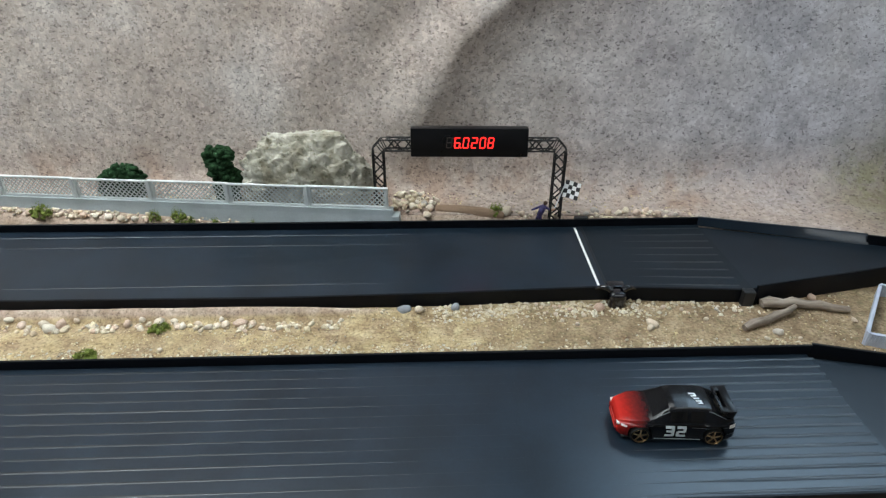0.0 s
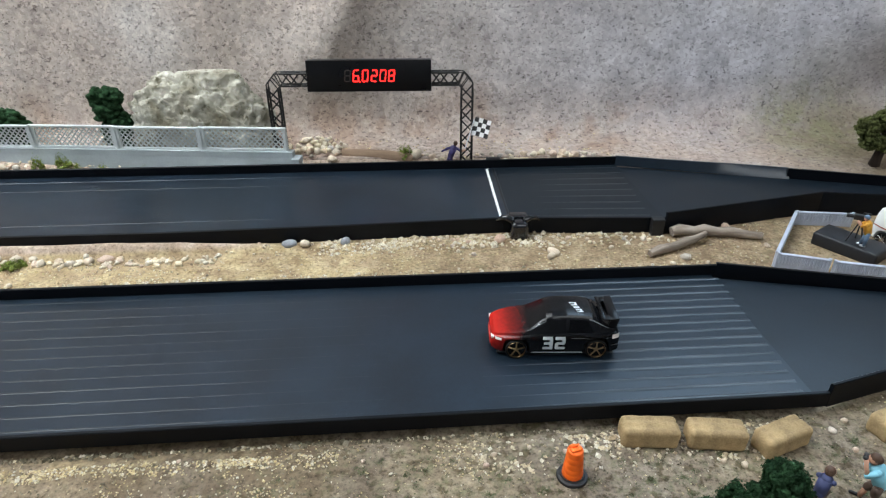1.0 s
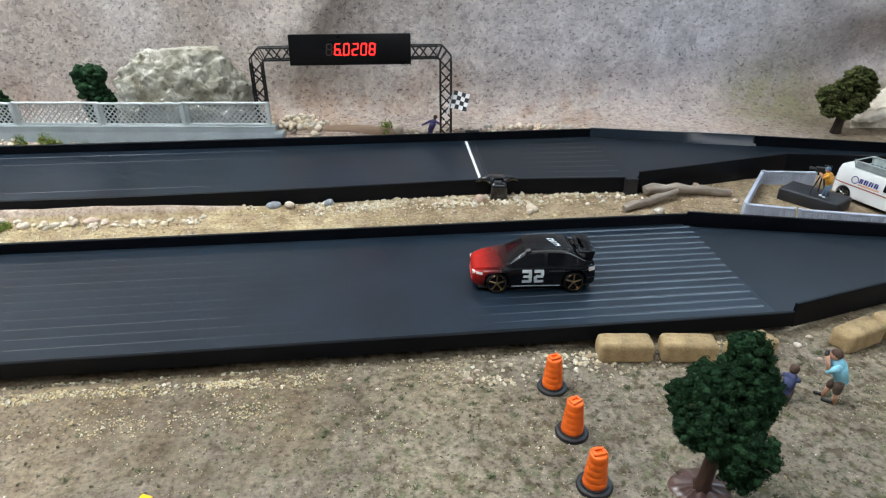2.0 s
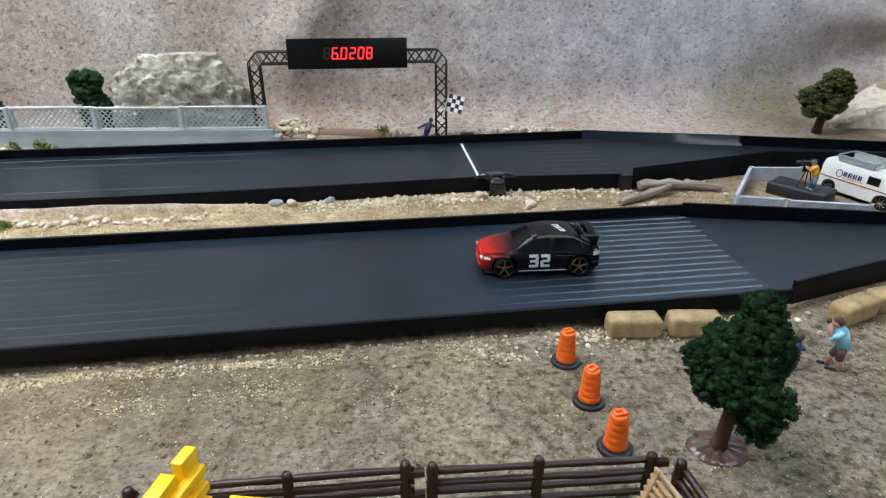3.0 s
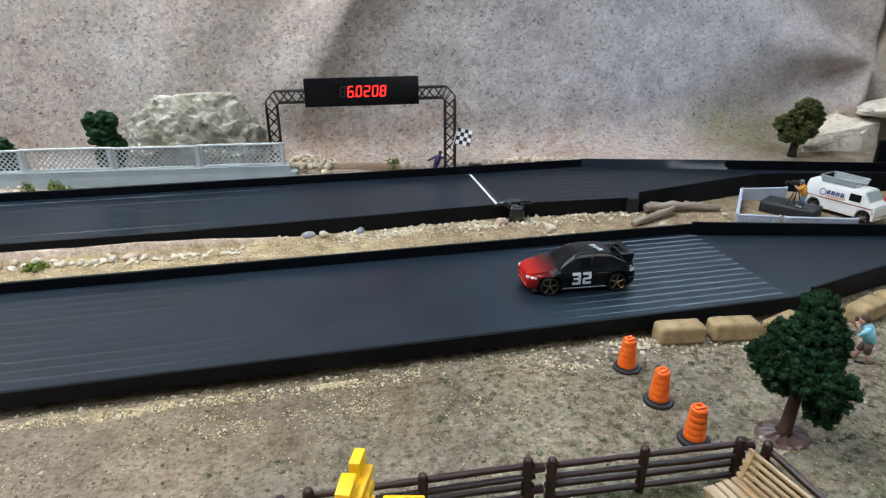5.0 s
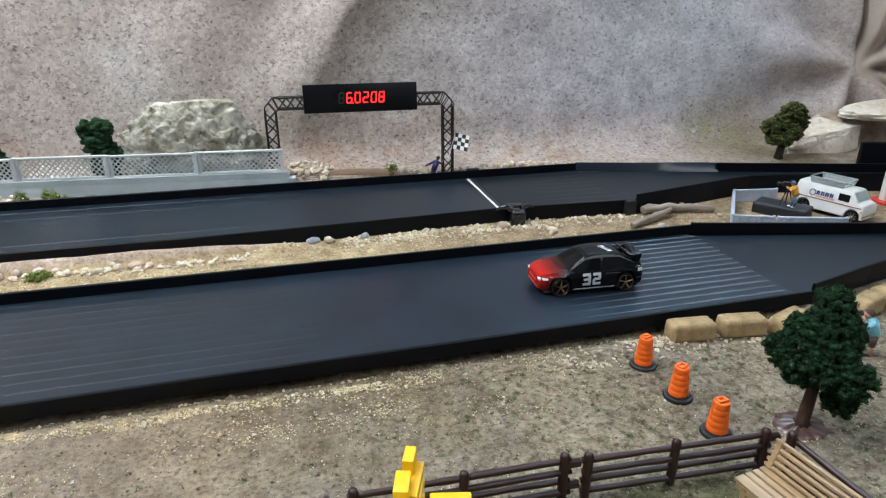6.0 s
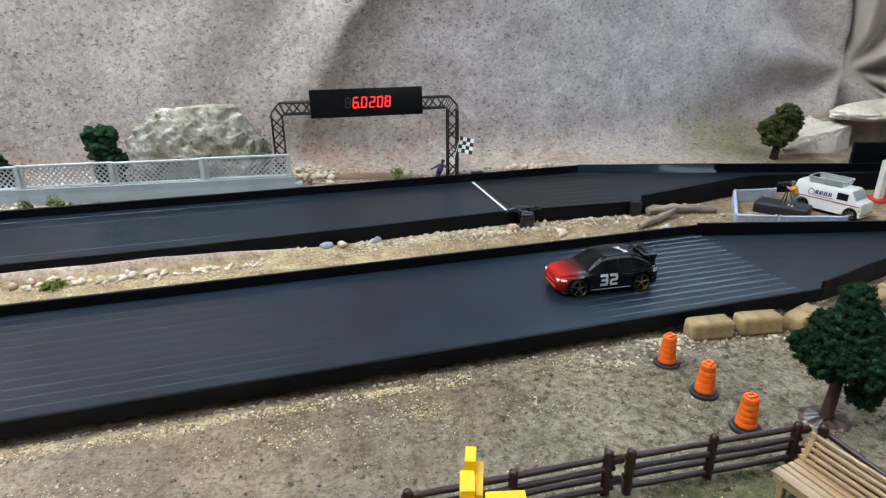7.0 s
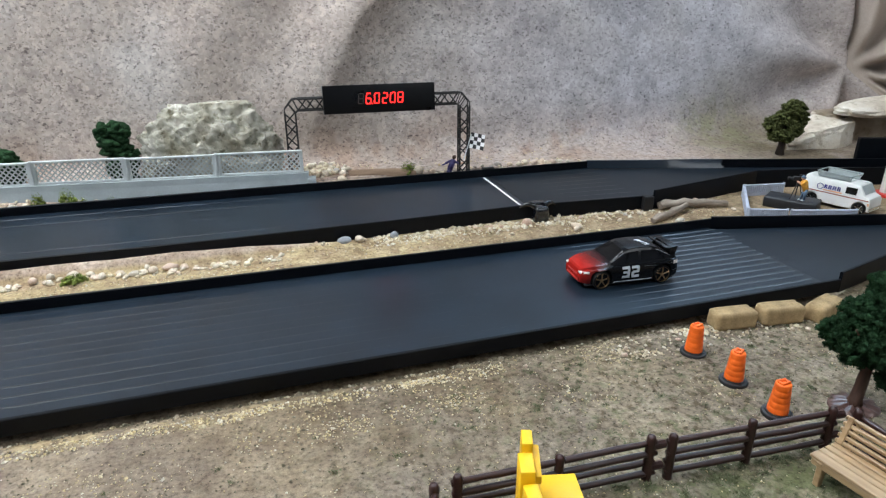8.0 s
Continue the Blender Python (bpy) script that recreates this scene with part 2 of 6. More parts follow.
    dist.inputs[1].default_value = 0.05
    L.new(spot.outputs["Value"], dist.inputs[2])
    moss_mask = ramp(N, L, dist.outputs[0], [(0.045, (0.8, 0.8, 0.8)), (0.105, (0, 0, 0))])
    moss_mask = mix(N, L, 1.0, moss_mask, ramp(N, L, blot, [(0.42, (0.25, 0.25, 0.25)), (0.56, (1, 1, 1))]), "MULTIPLY")
    base = mix(N, L, moss_mask, base, (0.225, 0.22, 0.135))
    rough_side = fade(0, 0.05, 0.55, 1.0, 0.72)  # the grain is coarser to the west
    cells = N.new("ShaderNodeTexVoronoi")  # torn crumbs of spray, each with its own tone
    cells.inputs["Scale"].default_value, cells.inputs["Randomness"].default_value = 330, 1.0
    warp = N.new("ShaderNodeVectorMath")
    warp.operation = "MULTIPLY_ADD"
    push = N.new("ShaderNodeTexNoise")
    push.inputs["Scale"].default_value, push.inputs["Detail"].default_value = 260, 3.0
    L.new(co, push.inputs["Vector"])
    L.new(push.outputs["Color"], warp.inputs[0])
    warp.inputs[1].default_value = (0.0065, 0.0065, 0.0050)
    L.new(co, warp.inputs[2])
    L.new(warp.outputs[0], cells.inputs["Vector"])
    tone = N.new("ShaderNodeSeparateColor")
    L.new(cells.outputs["Color"], tone.inputs[0])
    crumb = ramp(N, L, tone.outputs[0], [(0.0, (0.70, 0.68, 0.67)), (0.14, (0.86, 0.84, 0.83)), (0.35, (0.96, 0.95, 0.94)), (0.75, (1.06, 1.05, 1.03)), (1.0, (1.22, 1.21, 1.18))])
    grain = mix(N, L, 1.0, ramp(N, L, blot, [(0.34, (0.88, 0.87, 0.87)), (0.5, (1.0, 0.99, 0.98)), (0.66, (1.08, 1.08, 1.07))]), crumb, "MULTIPLY")
    grain = mix(N, L, 1.0, grain, ramp(N, L, fleck, [(0.33, (0.55, 0.54, 0.54)), (0.385, (1, 1, 1))]), "MULTIPLY")
    grain = mix(N, L, rough_side, (0.98, 0.98, 0.98), grain)
    grain = mix(N, L, 1.0, grain, mix(N, L, fade(0, 0.44, 0.58, 1.0, 0.1), (1.0, 1.0, 1.0), ramp(N, L, fleck_b, [(0.31, (0.45, 0.44, 0.45)), (0.36, (1, 1, 1))])), "MULTIPLY")
    L.new(mix(N, L, 1.0, base, grain, "MULTIPLY"), sh.inputs["Base Color"])
    sh.inputs["Roughness"].default_value = 0.9
    sh.inputs["Specular IOR Level"].default_value = 0.25
    bump(N, L, mix(N, L, rough_side, (0.5, 0.5, 0.5), push.outputs[0]), 0.6, 0.0022, sh)
    return m


def chunk_rock(name, dark, mid_c, light):
    """Weathered rock with shelly broken relief, darker and more olive in the hollows."""
    m, N, L, sh = nodes_of(name)
    co = N.new("ShaderNodeTexCoord").outputs["Object"]
    broad, fine = noise_node(N, L, co, 38, 3, 0.6), noise_node(N, L, co, 170, 4, 0.6)
    chips = N.new("ShaderNodeTexVoronoi")
    chips.inputs["Scale"].default_value = 85
    warp = mix(N, L, 0.03, co, N.new("ShaderNodeTexNoise").outputs["Color"])
    L.new(warp, chips.inputs["Vector"])
    col = ramp(N, L, broad, [(0.32, dark), (0.48, mid_c), (0.62, light)])
    hollow = ramp(N, L, fine, [(0.33, (0.45, 0.44, 0.36)), (0.45, (1, 1, 1))])
    L.new(mix(N, L, 1.0, col, hollow, "MULTIPLY"), sh.inputs["Base Color"])
    sh.inputs["Roughness"].default_value = 0.9
    bump(N, L, mix(N, L, 0.45, chips.outputs["Distance"], fine), 0.9, 0.006, sh)
    return m


def rock_material(name, dark, mid_c, light, scale, pit=0.35):
    m, N, L, sh = nodes_of(name)
    co = N.new("ShaderNodeTexCoord").outputs["Object"]
    a, b = noise_node(N, L, co, scale, 6, 0.65), noise_node(N, L, co, scale * 3.2, 5, 0.65)
    col = ramp(N, L, a, [(0.28, dark), (0.5, mid_c), (0.68, light)])
    pits = ramp(N, L, b, [(0.33, (pit, pit * 0.95, pit * 0.85)), (0.47, (1, 1, 1))])
    L.new(mix(N, L, 1.0, col, pits, "MULTIPLY"), sh.inputs["Base Color"])
    sh.inputs["Roughness"].default_value = 0.9
    bump(N, L, b, 1.0, 0.0035, sh)
    return m


def car_paint():
    """Black toy paint with a red nose sprayed back into the black."""
    m, N, L, sh = nodes_of("faded_car_paint")
    co = N.new("ShaderNodeTexCoord").outputs["Object"]
    sep = N.new("ShaderNodeSeparateXYZ")
    L.new(co, sep.inputs[0])
    a = N.new("ShaderNodeMath")
    a.operation = "MULTIPLY_ADD"
    L.new(noise_node(N, L, co, 450, 3), a.inputs[0])
    a.inputs[1].default_value = 0.006
    L.new(sep.outputs[0], a.inputs[2])
    b = N.new("ShaderNodeMath")  # the spray reaches further back on the bonnet than on the flanks
    b.operation = "MULTIPLY_ADD"
    L.new(sep.outputs[2], b.inputs[0])
    b.inputs[1].default_value = -0.9
    L.new(a.outputs[0], b.inputs[2])
    fade = N.new("ShaderNodeMapRange")
    fade.inputs[1].default_value, fade.inputs[2].default_value = -0.0425, -0.0280
    L.new(b.outputs[0], fade.inputs[0])
    sh.inputs["Specular IOR Level"].default_value = 0.3
    L.new(ramp(N, L, fade.outputs[0], [(0.0, (0.42, 0.014, 0.009)), (0.45, (0.15, 0.009, 0.007)), (1.0, (0.0026, 0.0030, 0.0042))]), sh.inputs["Base Color"])
    sh.inputs["Roughness"].default_value = 0.24
    sh.inputs["Coat Weight"].default_value = 0.06
    sh.inputs["Coat Roughness"].default_value = 0.12
    return m


def wood_material(name, dark, light, scale, stretch, rough=0.75):
    m, N, L, sh = nodes_of(name)
    co = N.new("ShaderNodeTexCoord").outputs["Object"]
    g = noise_node(N, L, co, scale, 5, 0.6, stretch)
    L.new(ramp(N, L, g, [(0.3, dark), (0.7, light)]), sh.inputs["Base Color"])
    sh.inputs["Roughness"].default_value = rough
    bump(N, L, g, 0.4, 0.0004, sh)
    return m


GROUND, CLOTH = ground_material(), cloth_material()
TRACK = plain("black_track_plastic", (0.010, 0.0185, 0.030), 0.30, 0.25, 30, 700, 0.05, 0.00005, gloss_vary=0.015, spec=0.47)
FUNNEL = plain("charcoal_sheet_plastic", (0.008, 0.014, 0.022), 0.38, 0.2, 30, 700, 0.05, 0.00005, gloss_vary=0.04, spec=0.34)
PLATE = plain("dull_finish_plastic", (0.008, 0.0135, 0.020), 0.36, 0.2, 30, 700, 0.05, 0.00005, gloss_vary=0.02, spec=0.27)


def rib_material(name, dull, bright):
    """Track plastic for raised ribs, their glints painted as paler colour along parts of their length."""
    m, N, L, sh = nodes_of(name)
    co = N.new("ShaderNodeTexCoord").outputs["Object"]
    glint = noise_node(N, L, co, 60, 4, 0.65, (0.25, 4, 1))
    L.new(ramp(N, L, glint, [(0.42, dull), (0.66, bright)]), sh.inputs["Base Color"])
    sh.inputs["Roughness"].default_value = 0.34
    return m


def glint_streak_material():
    """A pale highlight line painted into the plastic, broken along its length."""
    m, N, L, sh = nodes_of("glint_streak_plastic")
    co = N.new("ShaderNodeTexCoord").outputs["Object"]
    glint = noise_node(N, L, co, 45, 5, 0.7, (0.4, 3, 1))
    L.new(ramp(N, L, glint, [(0.46, (0.016, 0.024, 0.034)), (0.62, (0.15, 0.165, 0.175))]), sh.inputs["Base Color"])
    sh.inputs["Roughness"].default_value = 0.4
    return m


# the paler tones stand in for light glinting off ribs and wall foot
RIB, GLINT_STREAK = rib_material("faint_glint_rib_plastic", (0.017, 0.021, 0.025), (0.034, 0.039, 0.043)), glint_streak_material()
GLINT_RIB = rib_material("strong_glint_rib_plastic", (0.026, 0.034, 0.043), (0.062, 0.074, 0.088))
WALL_BLACK = plain("black_wall_plastic", (0.0028, 0.0040, 0.0065), 0.4, 0.25, 50, 900, 0.05, 0.0001, spec=0.16)
RUBBER = plain("black_rubber", (0.014, 0.014, 0.015), 0.5, 0.2, 120, 1500, 0.2, 0.0001)
TYRE = plain("toy_tyre", (0.007, 0.007, 0.007), 0.6, 0.2, 300, 2000, 0.1, 0.00005, spec=0.2)
TRIM_GLINT = plain("grey_trim_and_glint", (0.16, 0.175, 0.19), 0.25, 0.1, 300, 900, 0)
BLACKGLOSS = plain("black_display_case", (0.004, 0.004, 0.005), 0.3, 0.2, 60, 900, 0.08, 0.00005, spec=0.25)
CLIP = plain("glossy_clip_plastic", (0.008, 0.009, 0.012), 0.14, 0.15, 60, 900, 0.03, 0.00003, coat=0.4, gloss_vary=0.03)
TRUSS = plain("black_truss_plastic", (0.006, 0.006, 0.006), 0.45, 0.2, 200, 1500, 0.1, 0.00005)
WHITE_LINE = plain("white_tape", (0.78, 0.78, 0.77), 0.6, 0.1, 200, 1500, 0.2, 0.00005)
LED, LED_OFF = glow("red_led", (1.0, 0.016, 0.014), 5.5), plain("unlit_led", (0.06, 0.045, 0.04), 0.5, 0.1)
BARRIER = plain("pale_grey_plastic", (0.37, 0.415, 0.43), 0.55, 0.12, 40, 700, 0.2, 0.0001)
LATTICE = plain("lattice_plastic", (0.57, 0.605, 0.605), 0.55, 0.1, 80, 900, 0.15, 0.0001)
FOAM = plain("dark_green_foam", (0.025, 0.063, 0.027), 0.95, 0.4, 220, 2200, 0.8, 0.0005, spec=0.1)
FOAM_OLIVE = plain("olive_foam", (0.108, 0.124, 0.044), 0.95, 0.5, 150, 1600, 0.9, 0.0012, spec=0.1)
MOSS = plain("moss_flock", (0.21, 0.26, 0.065), 0.95, 0.5, 300, 2000, 0.9, 0.0008, spec=0.1)
DARK_BARK = wood_material("dark_trunk_plastic", (0.016, 0.010, 0.007), (0.042, 0.026, 0.018), 300, (1, 1, 0.2), 0.7)
BARK = wood_material("brown_trunk_plastic", (0.04, 0.018, 0.011), (0.1, 0.047, 0.03), 300, (1, 1, 0.2), 0.6)
FOOT = plain("brown_glossy_plastic", (0.1, 0.055, 0.045), 0.3, 0.2, 200, 900, 0.3, 0.0003, coat=0.3)
ORANGE = plain("orange_plastic", (0.88, 0.14, 0.008), 0.5, 0.1, 120, 1200, 0.1, 0.0001)
STRAW = plain("straw_bale", (0.40, 0.285, 0.15), 0.85, 0.28, 130, 1100, 0.7, 0.0004, spec=0.2)
FENCE_BROWN = plain("dark_brown_plastic", (0.034, 0.012, 0.010), 0.36, 0.3, 150, 900, 0.3, 0.0003)
BENCH_WOOD = wood_material("pale_wood", (0.27, 0.165, 0.078), (0.47, 0.325, 0.175), 260, (1, 0.12, 1), 0.42)
YELLOW = plain("yellow_plastic", (0.95, 0.54, 0.005), 0.42, 0.06, 80, 900, 0.05, 0.0001)
DRIFT = wood_material("driftwood", (0.14, 0.105, 0.08), (0.42, 0.36, 0.3), 240, (0.15, 1, 1), 0.9)
LOGBROWN = wood_material("brown_log", (0.2, 0.13, 0.085), (0.36, 0.25, 0.17), 240, (0.15, 1, 1), 0.9)
GREY_ROCK = chunk_rock("olive_grey_rock", (0.24, 0.215, 0.15), (0.42, 0.398, 0.325), (0.62, 0.595, 0.515))
PALE_ROCK = rock_material("pale_limestone", (0.52, 0.43, 0.33), (0.76, 0.69, 0.58), (0.84, 0.80, 0.72), 34, 0.72)
TAN_ROCK = rock_material("tan_sandstone", (0.26, 0.2, 0.14), (0.38, 0.31, 0.23), (0.48, 0.41, 0.32), 30, 0.75)
PEBBLE = tones("pebble_stone", [(0.0, (0.7, 0.62, 0.5)), (0.25, (0.6, 0.48, 0.36)), (0.45, (0.74, 0.68, 0.57)), (0.62, (0.6, 0.42, 0.33)), (0.8, (0.76, 0.68, 0.53)), (1.0, (0.46, 0.43, 0.41))], 0.75)
BLUE_STONE = plain("blue_grey_stone", (0.29, 0.305, 0.33), 0.7, 0.15, 200, 1500, 0.3, 0.0002)
GRIT = tones("grit_stone", [(0.0, (0.74, 0.61, 0.36)), (0.3, (0.6, 0.46, 0.24)), (0.5, (0.8, 0.7, 0.48)), (0.7, (0.36, 0.27, 0.15)), (0.88, (0.82, 0.76, 0.62)), (1.0, (0.18, 0.13, 0.09))], 0.85, True)
TRAY = plain("pale_blue_plastic", (0.46, 0.51, 0.62), 0.45, 0.1, 100, 900, 0.1, 0.0001)
BLOCK = plain("charcoal_plastic", (0.013, 0.014, 0.018), 0.55, 0.2, 120, 1200, 0.2, 0.0001)
VAN_WHITE = plain("white_van_paint", (0.78, 0.79, 0.77), 0.3, 0.05, 60, 900, 0.03, 0.00003, coat=0.3)
VAN_GREY = plain("grey_rack_plastic", (0.36, 0.41, 0.41), 0.45, 0.1)
GLASS_DARK = plain("smoked_window_plastic", (0.005, 0.0055, 0.007), 0.14, 0.1, 60, 900, 0, coat=0.06, spec=0.2, gloss_vary=0.03)
CHROME = plain("chrome", (0.7, 0.7, 0.7), 0.2, 0.05, 300, 900, 0, metal=1.0)
BRONZE = plain("bronze_rim", (0.46, 0.31, 0.17), 0.3, 0.1, 300, 900, 0, metal=1.0)
RED = plain("red_paint", (0.55, 0.03, 0.02), 0.45, 0.1)
STRIPE = plain("rust_stripe", (0.32, 0.06, 0.03), 0.45, 0.1)
ORANGE_STRIPE = plain("pale_orange_print", (0.75, 0.4, 0.22), 0.5, 0.1)
NAVY = plain("navy_print", (0.03, 0.035, 0.2), 0.5, 0.1)
FLAG_WHITE = plain("white_flag_print", (0.88, 0.88, 0.88), 0.6, 0.05)
INK = plain("white_print", (0.62, 0.66, 0.69), 0.4, 0.08)
LIGHT_LENS = plain("pearly_lens_print", (0.85, 0.78, 0.72), 0.2, 0.05)
PAINT = car_paint()
SHIRT_BLUE = plain("light_blue_paint", (0.25, 0.58, 0.72), 0.6, 0.1, 300)
SHIRT_NAVY = plain("navy_paint", (0.035, 0.045, 0.12), 0.6, 0.15, 300)
SHIRT_GOLD = plain("mustard_paint", (0.72, 0.35, 0.04), 0.6, 0.1, 300)
DENIM = plain("denim_paint", (0.1, 0.16, 0.24), 0.6, 0.15, 300)
SHORTS = plain("brown_shorts_paint", (0.1, 0.065, 0.05), 0.6, 0.15, 300)
FLESH = plain("flesh_paint", (0.5, 0.27, 0.18), 0.6, 0.1, 300)
HAIR = plain("brown_hair_paint", (0.07, 0.035, 0.02), 0.6, 0.15, 300)
PURPLE = plain("violet_blue_paint", (0.05, 0.04, 0.14), 0.55, 0.15, 300)
SIDE_CLOTH = plain("tan_side_cloth", (0.42, 0.355, 0.305), 0.9, 0.14, 14, 500, 0.3, 0.0004, spec=0.2)
PLASTER = plain("white_room_paint", (0.36, 0.37, 0.39), 0.9, 0.04, 2, 60, 0.1, 0.001)
TABLE = plain("plywood_table", (0.4, 0.29, 0.18), 0.7, 0.15, 8, 90, 0.1, 0.0005)
CARPET = plain("grey_carpet", (0.12, 0.12, 0.13), 0.95, 0.15, 5, 200, 0.3, 0.002)
PANEL = glow("panel_diffuser", (0.94, 0.97, 1.0), 4.0)


# ---- mesh helpers ----
def mesh_of(name, bm, material, smooth=False, sharp=None):
    me = bpy.data.meshes.new(name)
    bmesh.ops.recalc_face_normals(bm, faces=bm.faces[:])
    bm.to_mesh(me)
    bm.free()
    for m in material if isinstance(material, (list, tuple)) else [material]:
        me.materials.append(m)
    if smooth:
        me.polygons.foreach_set("use_smooth", [True] * len(me.polygons))
        if sharp:
            me.set_sharp_from_angle(angle=radians(sharp))
    return me


def single(name, bm, material, m, label, category, group="", kind="", smooth=False, sharp=None):
    """A thing of one mesh."""
    ob = new(name, mesh_of(name, bm, material, smooth, sharp))
    ob.matrix_world = m
    return tagged(ob, label, category, group, kind)


def thing(name, m, label, category, group="", kind=""):
    """A thing of several parts: an Empty at its base."""
    ob = new(name)
    ob.empty_display_size = 0.005
    ob.matrix_world = m
    return tagged(ob, label, category, group, kind)


def part(name, bm, material, parent, label="", smooth=False, sharp=None):
    ob = new(name, mesh_of(name, bm, material, smooth, sharp))
    ob.parent = parent
    return tagged(ob, label)


def shared(name, me, parent, m, label=""):
    ob = new(name, me)
    ob.parent = parent
    ob.matrix_basis = m
    return tagged(ob, label)


def box(bm, c, s, m=Matrix(), bevel=0.0, segs=2, mat=0):
    r = bmesh.ops.create_cube(bm, size=1)
    vs = r["verts"]
    bmesh.ops.transform(bm, matrix=m @ Matrix.Translation(c) @ Matrix.Diagonal((*s, 1)), verts=vs)
    faces = set(f for v in vs for f in v.link_faces)
    for f in faces:
        f.material_index = mat
    if bevel:
        es = list(set(e for v in vs for e in v.link_edges))
        out = bmesh.ops.bevel(bm, geom=es, offset=bevel, segments=segs, profile=0.5, affect="EDGES", clamp_overlap=True)
        for f in out["faces"]:
            f.material_index = mat
    return vs


def rod(bm, a, b, r0, r1=None, n=8, mat=0, caps=True):
    a, b = Vector(a), Vector(b)
    r1 = r0 if r1 is None else r1
    d = b - a
    m = Matrix.Translation((a + b) / 2) @ d.to_track_quat("Z", "Y").to_matrix().to_4x4()
    r = bmesh.ops.create_cone(bm, cap_ends=caps, segments=n, radius1=r0, radius2=r1, depth=d.length, matrix=m)
    for f in set(f for v in r["verts"] for f in v.link_faces):
        f.material_index = mat
    return r["verts"]


def tube(bm, path, radii, n=10, mat=0, wob=0.0, seed=0):
    """A closed tube through a path, with a radius at each point."""
    rings = []
    for i, p in enumerate(path):
        p = Vector(p)
        d = (Vector(path[min(i + 1, len(path) - 1)]) - Vector(path[max(i - 1, 0)])).normalized()
        side = d.cross(Vector((0.13, 0.21, 1)) if abs(d.z) < 0.9 else Vector((1, 0.2, 0))).normalized()
        up = side.cross(d)
        ring = []
        for k in range(n):
            a = 2 * math.pi * k / n
            q = radii[i] * (1 + wob * noise.noise(Vector((math.cos(a) * 2 + seed, math.sin(a) * 2, i * 0.7))))
            ring.append(bm.verts.new(p + side * math.cos(a) * q + up * math.sin(a) * q))
        rings.append(ring)
    for r0, r1 in zip(rings, rings[1:]):
        for k in range(n):
            bm.faces.new((r0[k], r0[(k + 1) % n], r1[(k + 1) % n], r1[k])).material_index = mat
    bm.faces.new(rings[0][::-1]).material_index = mat
    bm.faces.new(rings[-1]).material_index = mat
    return rings


def ball(bm, c, r, scale=(1, 1, 1), sub=2, mat=0, m=Matrix()):
    v = bmesh.ops.create_icosphere(bm, subdivisions=sub, radius=1, matrix=m @ Matrix.Translation(c) @ Matrix.Diagonal((r * scale[0], r * scale[1], r * scale[2], 1)))["verts"]
    for f in set(f for x in v for f in x.link_faces):
        f.material_index = mat
    return v


def lump(bm, c, size, seed, sub=3, rough=0.35, freq=1.6, flat=None, fine=0.0):
    """A stone or clump: a noisy ellipsoid; flat cuts it level at that height."""
    vs = bmesh.ops.create_icosphere(bm, subdivisions=sub, radius=1)["verts"]
    s = Vector((seed * 3.17, seed * 1.31, seed * 7.7))
    for v in vs:
        d = v.co.normalized()
        k = 1 + rough * noise.noise(d * freq + s) + rough * 0.5 * noise.noise(d * freq * 2.3 + s)
        if fine:
            k += fine * noise.noise(d * freq * 6 + s) + fine * 0.6 * noise.noise(d * freq * 13 + s)
        v.co = Vector(c) + Vector((d.x * size[0], d.y * size[1], d.z * size[2])) * k
        if flat is not None:
            v.co.z = max(v.co.z, flat)
    return vs


def prism(bm, pts, z0, z1, mat=0):
    """A plan outline raised from z0 to z1."""
    lo = [bm.verts.new((x, y, z0)) for x, y in pts]
    hi = [bm.verts.new((x, y, z1)) for x, y in pts]
    bm.faces.new(hi).material_index = mat
    bm.faces.new(lo[::-1]).material_index = mat
    n = len(pts)
    for i in range(n):
        bm.faces.new((lo[i], lo[(i + 1) % n], hi[(i + 1) % n], hi[i])).material_index = mat


def ribbon(bm, pts, z0, z1, t, bevel=0.0004):
    """A standing strip along a plan path; t is its thickness, to the left of the way it runs. The top edges are rounded."""
    n = len(pts)
    offs = []
    for i in range(n):
        a, b = Vector(pts[max(i - 1, 0)]), Vector(pts[min(i + 1, n - 1)])
        d = (b - a).normalized()
        offs.append(Vector((-d.y, d.x)))
    sec = [(0, z0), (0, z1 - bevel), (bevel, z1), (t - bevel, z1), (t, z1 - bevel), (t, z0)]
    rings = [[bm.verts.new((p[0] + o.x * u, p[1] + o.y * u, w)) for u, w in sec] for p, o in zip(pts, offs)]
    k = len(sec)
    for r0, r1 in zip(rings, rings[1:]):
        for j in range(k):
            bm.faces.new((r0[j], r1[j], r1[(j + 1) % k], r0[(j + 1) % k]))
    bm.faces.new(rings[0])
    bm.faces.new(rings[-1][::-1])


def lerp(a, b, t):
    return a + (b - a) * t


def curve_at(stops, x):
    """Smooth height along a list of (x, value)."""
    if x <= stops[0][0]:
        return stops[0][1]
    for (x0, v0), (x1, v1) in zip(stops, stops[1:]):
        if x <= x1:
            t = (x - x0) / (x1 - x0)
            return lerp(v0, v1, t)
    return stops[-1][1]


# ---- the room and the layout's ground ----
CORNER = 0.617  # where the two cloths are pinned together


def smooth01(a, b, x):
    t = min(1, max(0, (x - a) / (b - a)))
    return t * t * (3 - 2 * t)


